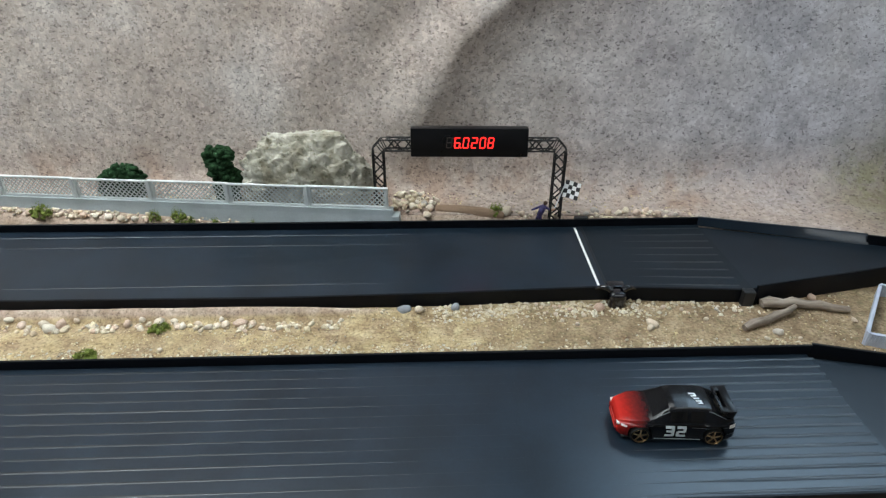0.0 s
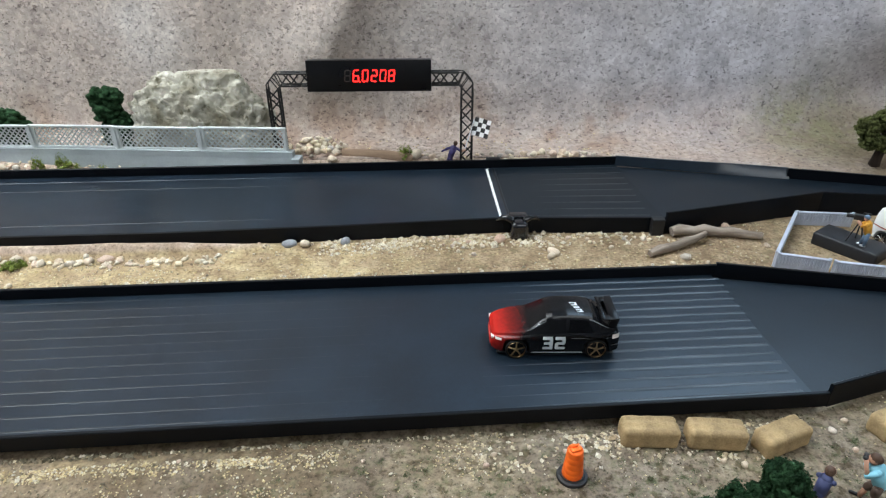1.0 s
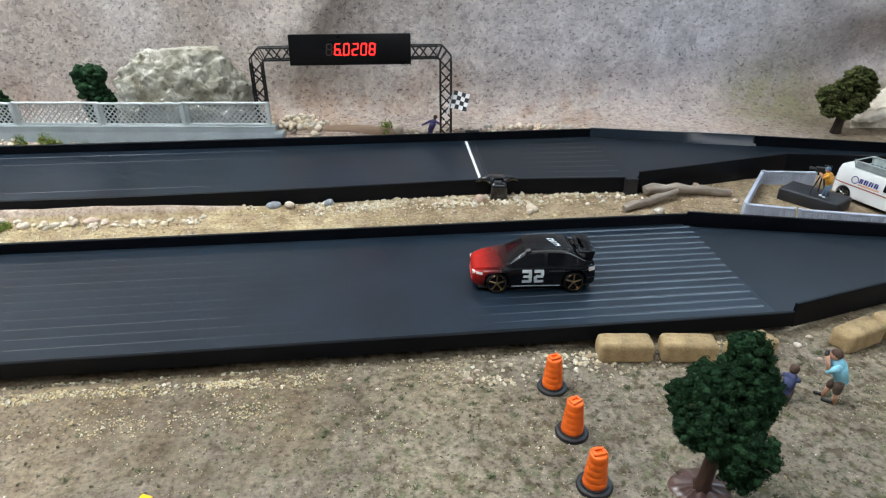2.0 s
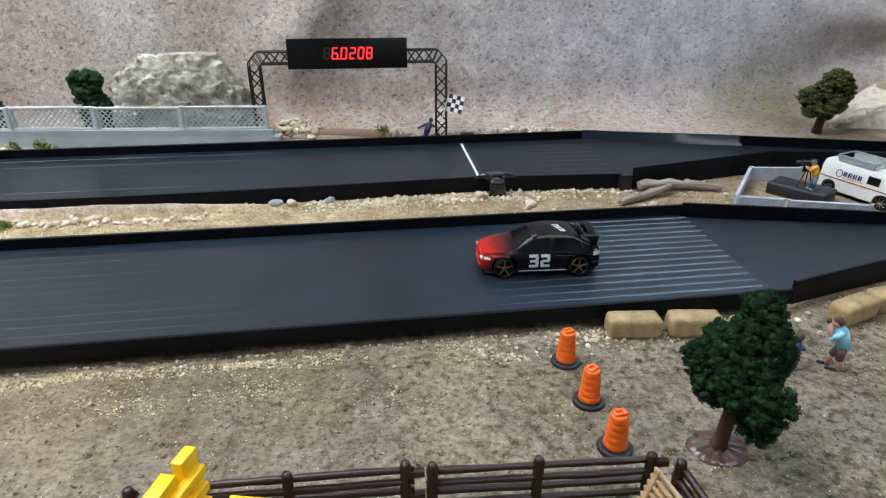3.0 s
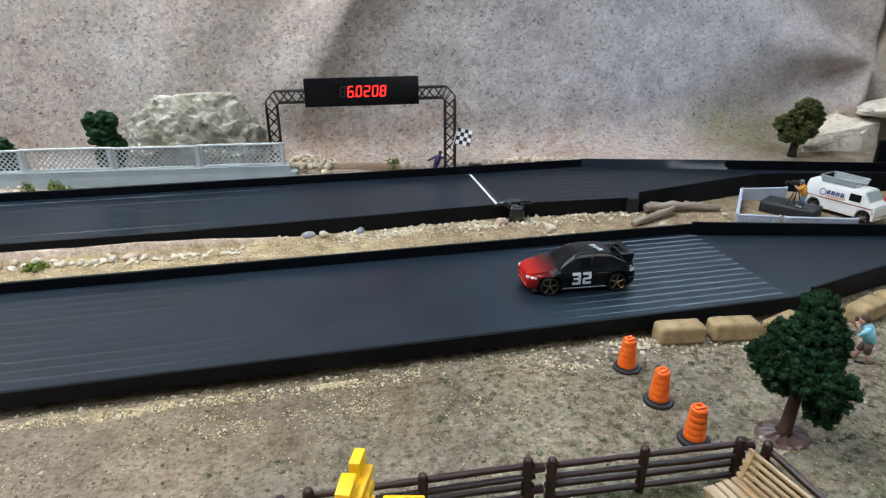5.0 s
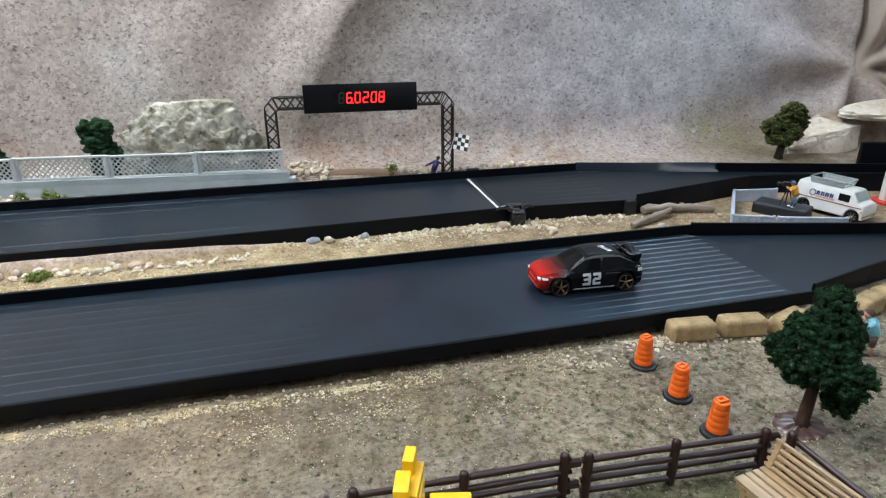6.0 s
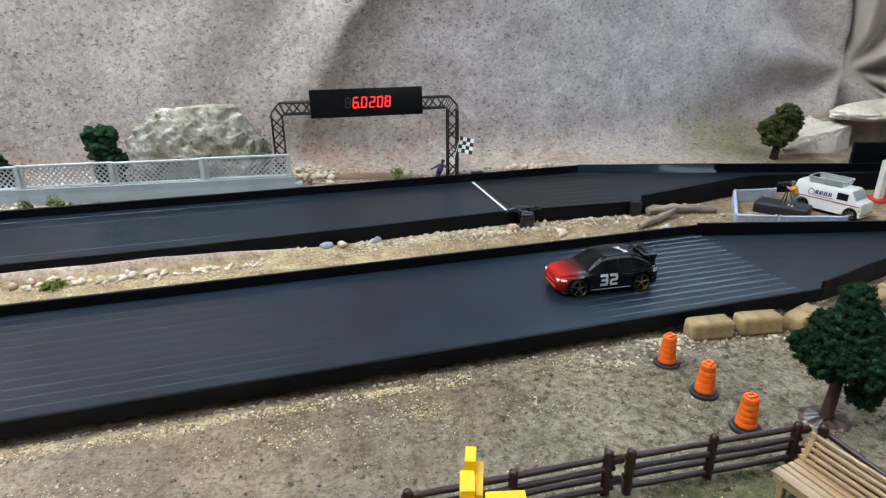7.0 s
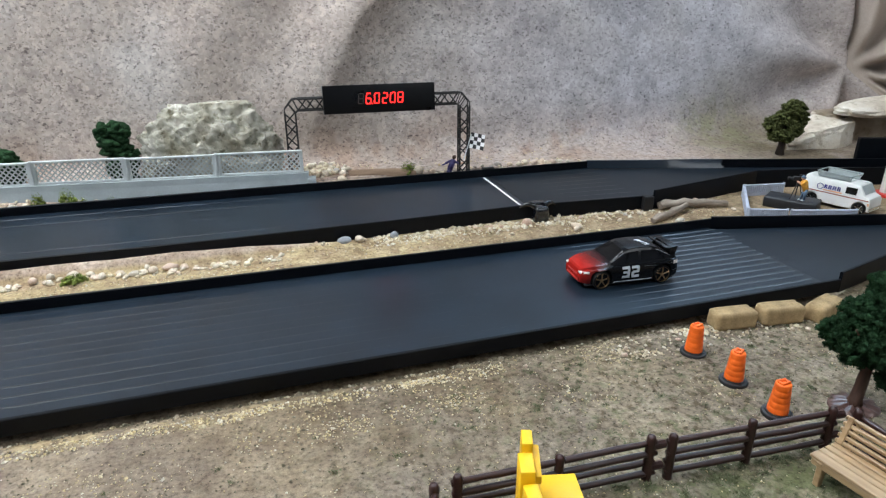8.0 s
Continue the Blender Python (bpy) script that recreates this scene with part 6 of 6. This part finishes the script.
def fence_panel(m, length, posts, seed):
    ob = thing("ranch_fence", m, "dark brown plastic ranch fence panel with four rails", "fence", "ranch fence panels")
    for px in posts:
        bm = bmesh.new()
        h = FH * (1 + 0.02 * math.sin(px * 900))
        tube(bm, [(px, 0, -0.001), (px, 0, h * 0.5), (px + 0.0002, 0, h - 0.0016), (px + 0.0002, 0, h - 0.0004), (px + 0.0002, 0, h)], [0.0020, 0.0019, 0.0019, 0.0015, 0.0007], 9, wob=0.15, seed=px * 100)
        part("post", bm, FENCE_BROWN, ob, smooth=True, sharp=50)
    for k, rz in enumerate((0.0036, 0.0083, 0.0130, 0.0176)):
        bm = bmesh.new()
        n = 14
        tube(bm, [(lerp(-0.002, length + 0.002, i / n), 0.0006 * (1 if k % 2 else -0.4), rz + 0.0003 * noise.noise(Vector((i * 0.35, k * 3 + seed, 0)))) for i in range(n + 1)], [0.00130 + 0.00022 * noise.noise(Vector((i * 0.9, k * 2.3, seed))) for i in range(n + 1)], 8, wob=0.24, seed=k + seed)
        part("rail", bm, FENCE_BROWN, ob, smooth=True)
    bm = bmesh.new()
    for hz in (0.0165, 0.0062):
        rod(bm, (length - 0.001, 0, hz), (length + 0.0055, 0, hz), 0.0017, n=8)
    part("hinge", bm, FENCE_BROWN, ob)
    return ob


fence_panel(pose(-0.0205, 0.1185, 0.0, 0, 0, 1.2), 0.0800, (0.0, 0.040, 0.0790), 1)
fence_panel(pose(0.0675, 0.1190, 0.0, 0, 0, -0.6), 0.0755, (0.0, 0.0360, 0.0750), 2)
fence_panel(pose(0.1510, 0.1140, 0.0, 0, 0, -84), 0.0800, (0.0, 0.040, 0.0790), 3)
fence_panel(pose(-0.0295, 0.1165, 0.0, 0, 0, -114), 0.0800, (0.0, 0.040, 0.0790), 4)

bench = thing("park_bench", pose(0.1327, 0.0835, 0.0, 0, 0, 12), "pale wooden slatted park bench inside the fence", "bench")
for sx, wide in ((-0.0053, 0.0048), (-0.0009, 0.0028), (0.0028, 0.0028), (0.0065, 0.0028)):
    bm = bmesh.new()
    box(bm, (sx, 0, 0.0120), (wide, 0.0470, 0.0014), bevel=0.0003, segs=1)
    part("seat_slat", bm, BENCH_WOOD, bench)
for k in range(5):
    bm = bmesh.new()
    box(bm, (0.0086 + k * 0.0009, 0, 0.0134 + k * 0.0024), (0.0014, 0.0480, 0.0017), bevel=0.0003, segs=1)
    part("back_slat", bm, BENCH_WOOD, bench)
for sy in (-0.0218, 0.0218):
    bm = bmesh.new()
    box(bm, (0, 0, 0), (0.0012, 0.0022, 0.0122), m=pose(0.0100, sy, 0.0184, 0, 20.5, 0), bevel=0.0003, segs=1)
    part("back_end_board", bm, BENCH_WOOD, bench)
bm = bmesh.new()
box(bm, (-0.0068, 0, 0.0098), (0.0012, 0.0455, 0.0028), bevel=0.0003, segs=1)
part("apron", bm, BENCH_WOOD, bench)
for sy in (-0.019, 0.019):
    bm = bmesh.new()
    box(bm, (-0.0005, sy, 0.0107), (0.0150, 0.0022, 0.0016), bevel=0.0003, segs=1)
    part("crossbar", bm, BENCH_WOOD, bench)
    for sx, lab in ((-0.0058, ""), (0.0065, "")):
        bm = bmesh.new()
        box(bm, (sx, sy, 0.0050), (0.0030, 0.0026, 0.0108), bevel=0.0004, segs=1)
        part("leg", bm, BENCH_WOOD, bench)
    bm = bmesh.new()
    rod(bm, (0.0088, sy, 0.0100), (0.0130, sy, 0.0230), 0.0010, n=6)
    part("back_post", bm, BENCH_WOOD, bench)

chair = thing("yellow_chair", pose(0.0, 0.095, 0.0), "bright yellow plastic garden chair with an upright board back", "chair")
for cx, cy, turn, long, thick, high in ((-0.0025, 0.0050, -18, 0.0072, 0.0036, 0.0493), (-0.0062, -0.0045, -14, 0.0090, 0.0046, 0.0478), (-0.0078, -0.0150, -6, 0.0090, 0.0046, 0.0450)):
    bm = bmesh.new()
    box(bm, (0, 0, (high + 0.022) / 2), (thick, long, high - 0.022), m=pose(cx, cy, 0, 0, 0, turn), bevel=0.0004)
    part("back_board", bm, YELLOW, chair, smooth=True, sharp=40)
for lift in (0.0425, 0.0362, 0.0300):
    bm = bmesh.new()
    box(bm, (0.0030, 0.0000, lift), (0.0030, 0.0150, 0.0030), m=pose(-0.0042, 0.0008, 0, 0, 0, -18), bevel=0.0004)
    part("back_rail", bm, YELLOW, chair, smooth=True, sharp=40)
bm = bmesh.new()
box(bm, (0, 0, 0.0240), (0.0140, 0.0260, 0.0024), m=pose(0.0096, -0.0012, 0, 0, 0, -10), bevel=0.0006)
part("seat", bm, YELLOW, chair, smooth=True, sharp=40)
for sx in (0.0010, 0.0150):
    for sy in (-0.009, 0.009):
        bm = bmesh.new()
        box(bm, (sx, sy, 0.0113), (0.0030, 0.0030, 0.0232), bevel=0.0005)
        part("leg", bm, YELLOW, chair)


# ---- figurines: plain painted plastic shapes ----
def figurine(m, limbs, mats, label):
    """limbs: (from, to, radius, radius, colour) in metres."""
    bm = bmesh.new()
    for a, b, r0, r1, mt in limbs:
        rod(bm, a, b, r0, r1, 10, mt)
        ball(bm, a, r0, (1, 1, 1), 2, mt)
        ball(bm, b, r1, (1, 1, 1), 2, mt)
    return single("figurine", bm, mats, m, label, "figurine", "figurines", smooth=True)


figurine(pose(0.2590, 0.1830, ground_z(0.2590, 0.183), 0, 0, 150), [((0.0, 0.0018, 0.0006), (0.0045, 0.0018, 0.0008), 0.0008, 0.0008, 3), ((0.004, -0.0022, 0.0006), (0.0075, -0.0022, 0.0008), 0.0008, 0.0008, 3),
          ((0.0, 0.0018, 0.001), (0.0006, 0.0018, 0.007), 0.0010, 0.0012, 2), ((0.0042, -0.002, 0.001), (0.003, -0.0018, 0.007), 0.0010, 0.0012, 2), ((0.0006, 0.0018, 0.007), (0.0004, 0.0014, 0.0118), 0.0018, 0.0020, 1), ((0.003, -0.0018, 0.007), (0.0006, -0.0014, 0.0118), 0.0018, 0.0020, 1),
          ((0.0002, 0, 0.0125), (0.003, 0, 0.0195), 0.0030, 0.0033, 0), ((0.003, 0.003, 0.0200), (0.0062, 0.0036, 0.0172), 0.0014, 0.0012, 0), ((0.003, -0.003, 0.0200), (0.0062, -0.0034, 0.0172), 0.0014, 0.0012, 0),
          ((0.0062, 0.0036, 0.0172), (0.0084, 0.0012, 0.0238), 0.0009, 0.0009, 2), ((0.0062, -0.0034, 0.0172), (0.0084, -0.0012, 0.0238), 0.0009, 0.0009, 2), ((0.0048, 0, 0.0222), (0.0054, 0, 0.0238), 0.0012, 0.0023, 2), ((0.0050, 0, 0.0248), (0.0044, 0, 0.0244), 0.0023, 0.0022, 4), ((0.0082, -0.0012, 0.0240), (0.0086, 0.0012, 0.0240), 0.0010, 0.0010, 3)],
         [SHIRT_BLUE, SHORTS, FLESH, RUBBER, HAIR], "standing figurine in a light blue shirt and brown shorts")
figurine(pose(0.2365, 0.1845, ground_z(0.2365, 0.1845), 0, 0, 40), [((0.0, 0.0015, 0.001), (0.0036, 0.0016, 0.0050), 0.0010, 0.0012, 1), ((0.0036, 0.0016, 0.0050), (-0.0008, 0.0012, 0.0058), 0.0013, 0.0015, 1), ((0.0, -0.0015, 0.001), (0.0036, -0.0016, 0.0050), 0.0010, 0.0012, 1), ((0.0036, -0.0016, 0.0050), (-0.0008, -0.0012, 0.0058), 0.0013, 0.0015, 1),
          ((-0.0006, 0, 0.0066), (0.0020, 0, 0.0122), 0.0026, 0.0028, 0), ((0.002, 0.0028, 0.0124), (0.0052, 0.0026, 0.0100), 0.0012, 0.0009, 0), ((0.002, -0.0028, 0.0124), (0.0052, -0.0026, 0.0100), 0.0012, 0.0009, 0), ((0.0052, 0.0026, 0.0100), (0.0062, 0.0004, 0.0132), 0.0008, 0.0008, 2), ((0.0036, 0, 0.0150), (0.0042, 0, 0.0160), 0.0016, 0.0021, 2), ((0.0034, 0, 0.0166), (0.0030, 0, 0.0160), 0.0021, 0.0020, 3)],
         [SHIRT_NAVY, SHORTS, FLESH, HAIR], "crouching figurine in a navy shirt")
figurine(pose(0.0868, 0.5490, ground_z(0.0868, 0.549) - 0.0045, 0, 12, 0), [((-0.0030, 0, 0.001), (-0.0012, 0, 0.0075), 0.0010, 0.0013, 0), ((-0.0012, 0, 0.0075), (0.0, 0, 0.0125), 0.0015, 0.0018, 0), ((0.0040, 0, 0.001), (0.0022, 0, 0.0075), 0.0010, 0.0013, 0), ((0.0022, 0, 0.0075), (0.0004, 0, 0.0125), 0.0015, 0.0018, 0),
          ((0.0002, 0, 0.0132), (0.0014, 0, 0.0205), 0.0028, 0.0032, 0), ((-0.0012, 0, 0.0212), (-0.0055, 0, 0.0180), 0.0013, 0.0011, 0), ((-0.0055, 0, 0.0180), (-0.0085, -0.0005, 0.0160), 0.0010, 0.0008, 0), ((0.0040, 0, 0.0212), (0.0085, -0.002, 0.0200), 0.0013, 0.0011, 0), ((0.0085, -0.002, 0.0200), (0.0118, -0.0025, 0.0215), 0.0009, 0.0009, 1), ((0.0020, 0, 0.0240), (0.0022, 0, 0.0258), 0.0012, 0.0021, 2)],
         [PURPLE, FLESH, HAIR], "running figurine in violet-blue overalls beside the gantry")
flag = thing("chequered_flag", pose(0.1030, 0.5440, 0.0290), "black and white chequered flag beside the gantry post", "flag")
bm = bmesh.new()
rod(bm, (0.0, 0, -0.001), (0.0075, -0.001, 0.0255), 0.0005, n=6)
part("pole", bm, INK, flag, "pale thin pole")
bm = bmesh.new()
for i in range(12):
    for j in range(12):
        q = [bm.verts.new((0.0050 + v * 0.0042 + u * 0.0142, -0.0030 + 0.0070 * v + 0.0012 * math.sin(u * 4.5 + v), 0.0120 + v * 0.0142 - u * 0.0035)) for u, v in ((i / 12, j / 12), ((i + 1) / 12, j / 12), ((i + 1) / 12, (j + 1) / 12), (i / 12, (j + 1) / 12))]
        bm.faces.new(q).material_index = (i // 3 + j // 3) % 2
bmesh.ops.remove_doubles(bm, verts=bm.verts[:], dist=1e-6)
fl = part("flag_cloth", bm, [FLAG_WHITE, RUBBER], flag, "black and white squares")
mod = fl.modifiers.new("thickness", "SOLIDIFY")
mod.thickness = 0.0003


# ---- the pen with the camera stand, and the van ----
def pen_panel(a, b, h):
    """A low moulded panel with upright slots, along the plan from a to b."""
    a, b = Vector((*a, 0)), Vector((*b, 0))
    w = (b - a).length
    ob = thing("pen_panel", Matrix.Translation((a.x, a.y, ground_z(a.x, a.y) - 0.0004)) @ Matrix.Rotation(math.atan2(b.y - a.y, b.x - a.x), 4, "Z"), "low pale blue plastic pen panel with upright slots", "fence panel", "pen panels")
    bm = bmesh.new()
    box(bm, (w / 2, 0, h * 0.5), (w - 0.0008, 0.0012, h), bevel=0.0004)
    part("sheet", bm, TRAY, ob)
    bm = bmesh.new()
    n = int(w / 0.0021)
    for k in range(n):
        box(bm, (0.0012 + (k + 0.5) * (w - 0.0024) / n, -0.0009, h * 0.60), (0.0010, 0.0008, h * 0.52), bevel=0.0002, segs=1)
        box(bm, (0.0012 + (k + 0.5) * (w - 0.0024) / n, 0.0009, h * 0.60), (0.0010, 0.0008, h * 0.52), bevel=0.0002, segs=1)
    part("slot_ribs", bm, TRAY, ob)
    bm = bmesh.new()
    box(bm, (w / 2, 0, h - 0.0006), (w - 0.0006, 0.0026, 0.0016), bevel=0.0004)
    part("top_rail", bm, TRAY, ob)
    for ex in (0.0010, w - 0.0010):
        bm = bmesh.new()
        rod(bm, (ex, 0, 0), (ex, 0, h + 0.0008), 0.0012, n=8)
        part("post", bm, TRAY, ob)


for a, b in (((0.3570, 0.4400), (0.3110, 0.3765)), ((0.3570, 0.4400), (0.4000, 0.4355)), ((0.3110, 0.3765), (0.3430, 0.3660)), ((0.3445, 0.3655), (0.4000, 0.3510))):
    pen_panel(a, b, 0.0115)

HEAD = math.atan2(-0.039, 0.028)
bm = bmesh.new()
box(bm, (0, 0, 0.0048), (0.0440, 0.0235, 0.0100), bevel=0.0016, segs=3)
for k in range(3):
    box(bm, (-0.020 + 0.012 * k, -0.0090, 0.0098), (0.0020, 0.0012, 0.0006))
single("camera_platform", bm, BLOCK, Matrix.Translation((0.3765, 0.3985, 0.0)) @ Matrix.Rotation(HEAD, 4, "Z"), "charcoal plastic block used as a camera platform", "platform", smooth=True, sharp=40)
figurine(pose(0.3780, 0.3880, 0.0097, 0, 0, 150) @ Matrix.Scale(0.88, 4), [((0.0, 0.0016, 0.001), (-0.0004, 0.0014, 0.0115), 0.0011, 0.0017, 1), ((0.0022, -0.0018, 0.001), (0.0004, -0.0014, 0.0115), 0.0011, 0.0017, 1), ((-0.0004, 0.0016, 0.0006), (0.0018, 0.0016, 0.0006), 0.0009, 0.0009, 4), ((0.0020, -0.0018, 0.0006), (0.0042, -0.0018, 0.0006), 0.0009, 0.0009, 4),
          ((0.0, 0, 0.0118), (0.0022, 0, 0.0192), 0.0028, 0.0033, 0), ((0.0024, 0.0030, 0.0198), (0.0056, 0.0030, 0.0176), 0.0013, 0.0011, 0), ((0.0024, -0.0030, 0.0198), (0.0056, -0.0030, 0.0176), 0.0013, 0.0011, 0), ((0.0056, 0.0030, 0.0176), (0.0086, 0.0010, 0.0196), 0.0009, 0.0009, 2), ((0.0056, -0.0030, 0.0176), (0.0086, -0.0010, 0.0196), 0.0009, 0.0009, 2), ((0.0036, 0, 0.0222), (0.0040, 0, 0.0238), 0.0012, 0.0021, 2), ((0.0040, 0, 0.0246), (0.0036, 0, 0.0242), 0.0022, 0.0021, 3)],
         [SHIRT_GOLD, DENIM, FLESH, DENIM, INK], "figurine in a mustard shirt standing behind a tripod")
tri = thing("tripod_camera", pose(0.3755, 0.3945, 0.0097, 0, 0, 150), "tiny black film camera on a tripod, on the platform", "camera")
for k in range(3):
    bm = bmesh.new()
    a = 2.09 * k + 0.4
    rod(bm, (0.0058 * math.cos(a), 0.0058 * math.sin(a), 0.0), (0.0006 * math.cos(a), 0.0006 * math.sin(a), 0.0165), 0.0005, n=6)
    part("leg", bm, RUBBER, tri)
bm = bmesh.new()
box(bm, (0.0010, 0, 0.0190), (0.0085, 0.0036, 0.0040), bevel=0.0005)
rod(bm, (0.0050, 0, 0.0190), (0.0095, 0, 0.0190), 0.0013, 0.0017, n=10)
box(bm, (-0.0020, 0, 0.0222), (0.0050, 0.0012, 0.0014), bevel=0.0003)
part("camera_body", bm, RUBBER, tri)

# van: local x ahead, y to its left
VAN_DIR = math.atan2(-0.0405, 0.0150)
van = thing("toy_van", Matrix.Translation((0.4222, 0.3902, ground_z(0.4222, 0.3902))) @ Matrix.Rotation(VAN_DIR, 4, "Z") @ Matrix.Diagonal((0.93, 0.93, 0.95, 1)), "white toy news van with rust stripe and grey roof rack", "toy van")
VTOP = [(-0.0330, 0.0250), (-0.0320, 0.0275), (0.0165, 0.0278), (0.0190, 0.0272), (0.0250, 0.0182), (0.0294, 0.0162), (0.0306, 0.0140)]


def van_section(x):
    zt = curve_at(VTOP, x)
    hw = 0.0133 * (1 - 0.16 * max(0, abs(x) / 0.034) ** 8)
    lo = 0.0036
    for a in (-0.0225, 0.0222):
        if abs(x - a) < 0.0066:
            lo = max(lo, 0.0050 + math.sqrt(0.0066 ** 2 - (x - a) ** 2))
    top_in = 0.0024 if zt > 0.024 else 0.0014
    zb = min(0.0150, zt - 0.0015)
    lo = min(lo, zb - 0.002)
    return [(0, lo), (hw - 0.0012, lo), (hw - 0.0002, lo + 0.0008), (hw, lerp(lo, zb, 0.6)), (hw - 0.0001, zb), (hw - top_in * 0.5, zt - (zt - zb) * 0.2), (hw - top_in, zt - 0.0005), (hw - top_in - 0.0018, zt), (0, zt + 0.0003)]


def van_flank(x, z, lift=0.00025):
    s = van_section(x)[1:8]
    for (y0, z0), (y1, z1) in zip(s, s[1:]):
        if z <= z1:
            return Vector((x, lerp(y0, y1, max(0, (z - z0) / max(1e-6, z1 - z0))) + lift, z))
    return Vector((x, s[-1][0] + lift, z))


bm = bmesh.new()
rings = []
for x in sorted(set([round(v, 5) for v in span(-0.0330, 0.0306, 70)] + [v for v, _ in VTOP] + [a + d * 0.0066 for a in (-0.0225, 0.0222) for d in (-1.001, -0.999, -0.9, 0.9, 0.999, 1.001)])):
    half = van_section(x)
    rings.append([bm.verts.new((x, y, z)) for y, z in half + [(-y, z) for y, z in reversed(half[1:-1])]])
for r0, r1 in zip(rings, rings[1:]):
    for k in range(len(r0)):
        bm.faces.new((r0[k], r0[(k + 1) % len(r0)], r1[(k + 1) % len(r0)], r1[k]))
bm.faces.new(rings[0])
bm.faces.new(rings[-1][::-1])
vbody = part("body", bm, VAN_WHITE, van, smooth=True, sharp=32)
for sy in (1, -1):
    flip = Matrix.Diagonal((1, sy, 1, 1))
    for nm, us, vs, mt, lab in (("side_window", span(0.0078, 0.0178, 6), span(0.0176, 0.0240, 4), GLASS_DARK, ""), ("body_stripe", span(-0.0325, 0.0292, 24), span(0.0139, 0.0148, 1), STRIPE, "rust-red body stripe"),
                                ("station_print", span(-0.0126, 0.0050, 6), span(0.0160, 0.0172, 1), ORANGE_STRIPE, "orange bar of lettering"),
                                ("headlight", span(0.0286, 0.0302, 3), span(0.0098, 0.0122, 2), ORANGE_STRIPE, "")):
        bm = panel_on(lambda u, v: van_flank(u, v), us, vs)
        bm.transform(flip)
        part(nm, bm, mt, vbody, lab, smooth=True)
    bm = bmesh.new()
    for k, (bx, w) in enumerate(((-0.0108, 0.0030), (-0.0068, 0.0034), (-0.0026, 0.0036), (0.0016, 0.0034))):
        for i0 in range(2):
            x0 = bx + (i0 - 0.5) * w * 0.55
            ps = [van_flank(x0 + dx, zz, 0.0004) for dx, zz in ((-0.0008, 0.0180), (0.0006, 0.0180), (0.0013 - 0.0006 * i0, 0.0218), (-0.0002, 0.0218))]
            bm.faces.new([bm.verts.new((p.x, p.y * sy, p.z)) for p in ps])
    part("station_print", bm, NAVY, vbody, "navy bars of lettering")
    bm = bmesh.new()
    ring_v = []
    for k in range(20):
        a = 2 * math.pi * k / 20
        ring_v.append([bm.verts.new((p.x, p.y * sy, p.z)) for p in (van_flank(-0.0158 + q * math.cos(a), 0.0194 + q * math.sin(a), 0.0004) for q in (0.0024, 0.0031))])
    for k in range(20):
        a, b = ring_v[k], ring_v[(k + 1) % 20]
        bm.faces.new((a[0], a[1], b[1], b[0]))
    part("round_emblem", bm, NAVY, vbody, "plain dark ring emblem")
    for a in (-0.0225, 0.0222):
        wheel_parts(van, a, sy * 0.0108, 0.0052, 0.0052, 0.0044, CHROME, sy, 8)
bm = panel_on(lambda u, v: Vector((u, v * 0.0106, curve_at(VTOP, u) + 0.0004)), span(0.0198, 0.0246, 5), span(-1, 1, 6))
part("windscreen", bm, VAN_GREY, vbody, "pale grey windscreen", smooth=True)
bm = bmesh.new()
for zz, hw, xa, xb in ((0.0285, 0.0098, -0.0205, 0.0085), (0.0335, 0.0110, -0.0220, 0.0100)):
    for sy in (-1, 1):
        rod(bm, (xa, sy * hw, zz), (xb, sy * hw, zz), 0.0006, n=6)
    for xx in (xa, xb):
        rod(bm, (xx, -hw, zz), (xx, hw, zz), 0.0006, n=6)
for k in range(9):
    x0, x1 = lerp(-0.0205, 0.0085, k / 8), lerp(-0.0220, 0.0100, k / 8)
    for sy in (-1, 1):
        rod(bm, (x0, sy * 0.0098, 0.0282), (x1, sy * 0.0110, 0.0335), 0.00045, n=6)
    rod(bm, (x0, -0.0098, 0.0285), (x0, 0.0098, 0.0285), 0.00045, n=6)
for sy in (-1, 1):
    box(bm, (-0.0060, sy * 0.0104, 0.0308), (0.0290, 0.0006, 0.0038))
part("roof_rack", bm, VAN_GREY, van, "grey roof rack", smooth=True, sharp=40)
bm = bmesh.new()
box(bm, (-0.0012, 0, 0.0042), (0.0610, 0.0235, 0.0016), bevel=0.0004)
part("underbody", bm, RUBBER, van)
bm = bmesh.new()
box(bm, (0.0308, 0, 0.0062), (0.0014, 0.0240, 0.0022), bevel=0.0005)
part("bumper", bm, CHROME, van)

post = thing("striped_post", pose(0.4930, 0.4080, ground_z(0.493, 0.408)), "white upright post on a red foot, on the sand", "post")
bm = bmesh.new()
box(bm, (0, 0, 0.0200), (0.0060, 0.0060, 0.0400), bevel=0.0006)
part("shaft", bm, VAN_WHITE, post)
bm = bmesh.new()
box(bm, (0.004, 0, 0.0012), (0.0260, 0.0200, 0.0034), bevel=0.0008)
part("foot", bm, RED, post, "red foot")
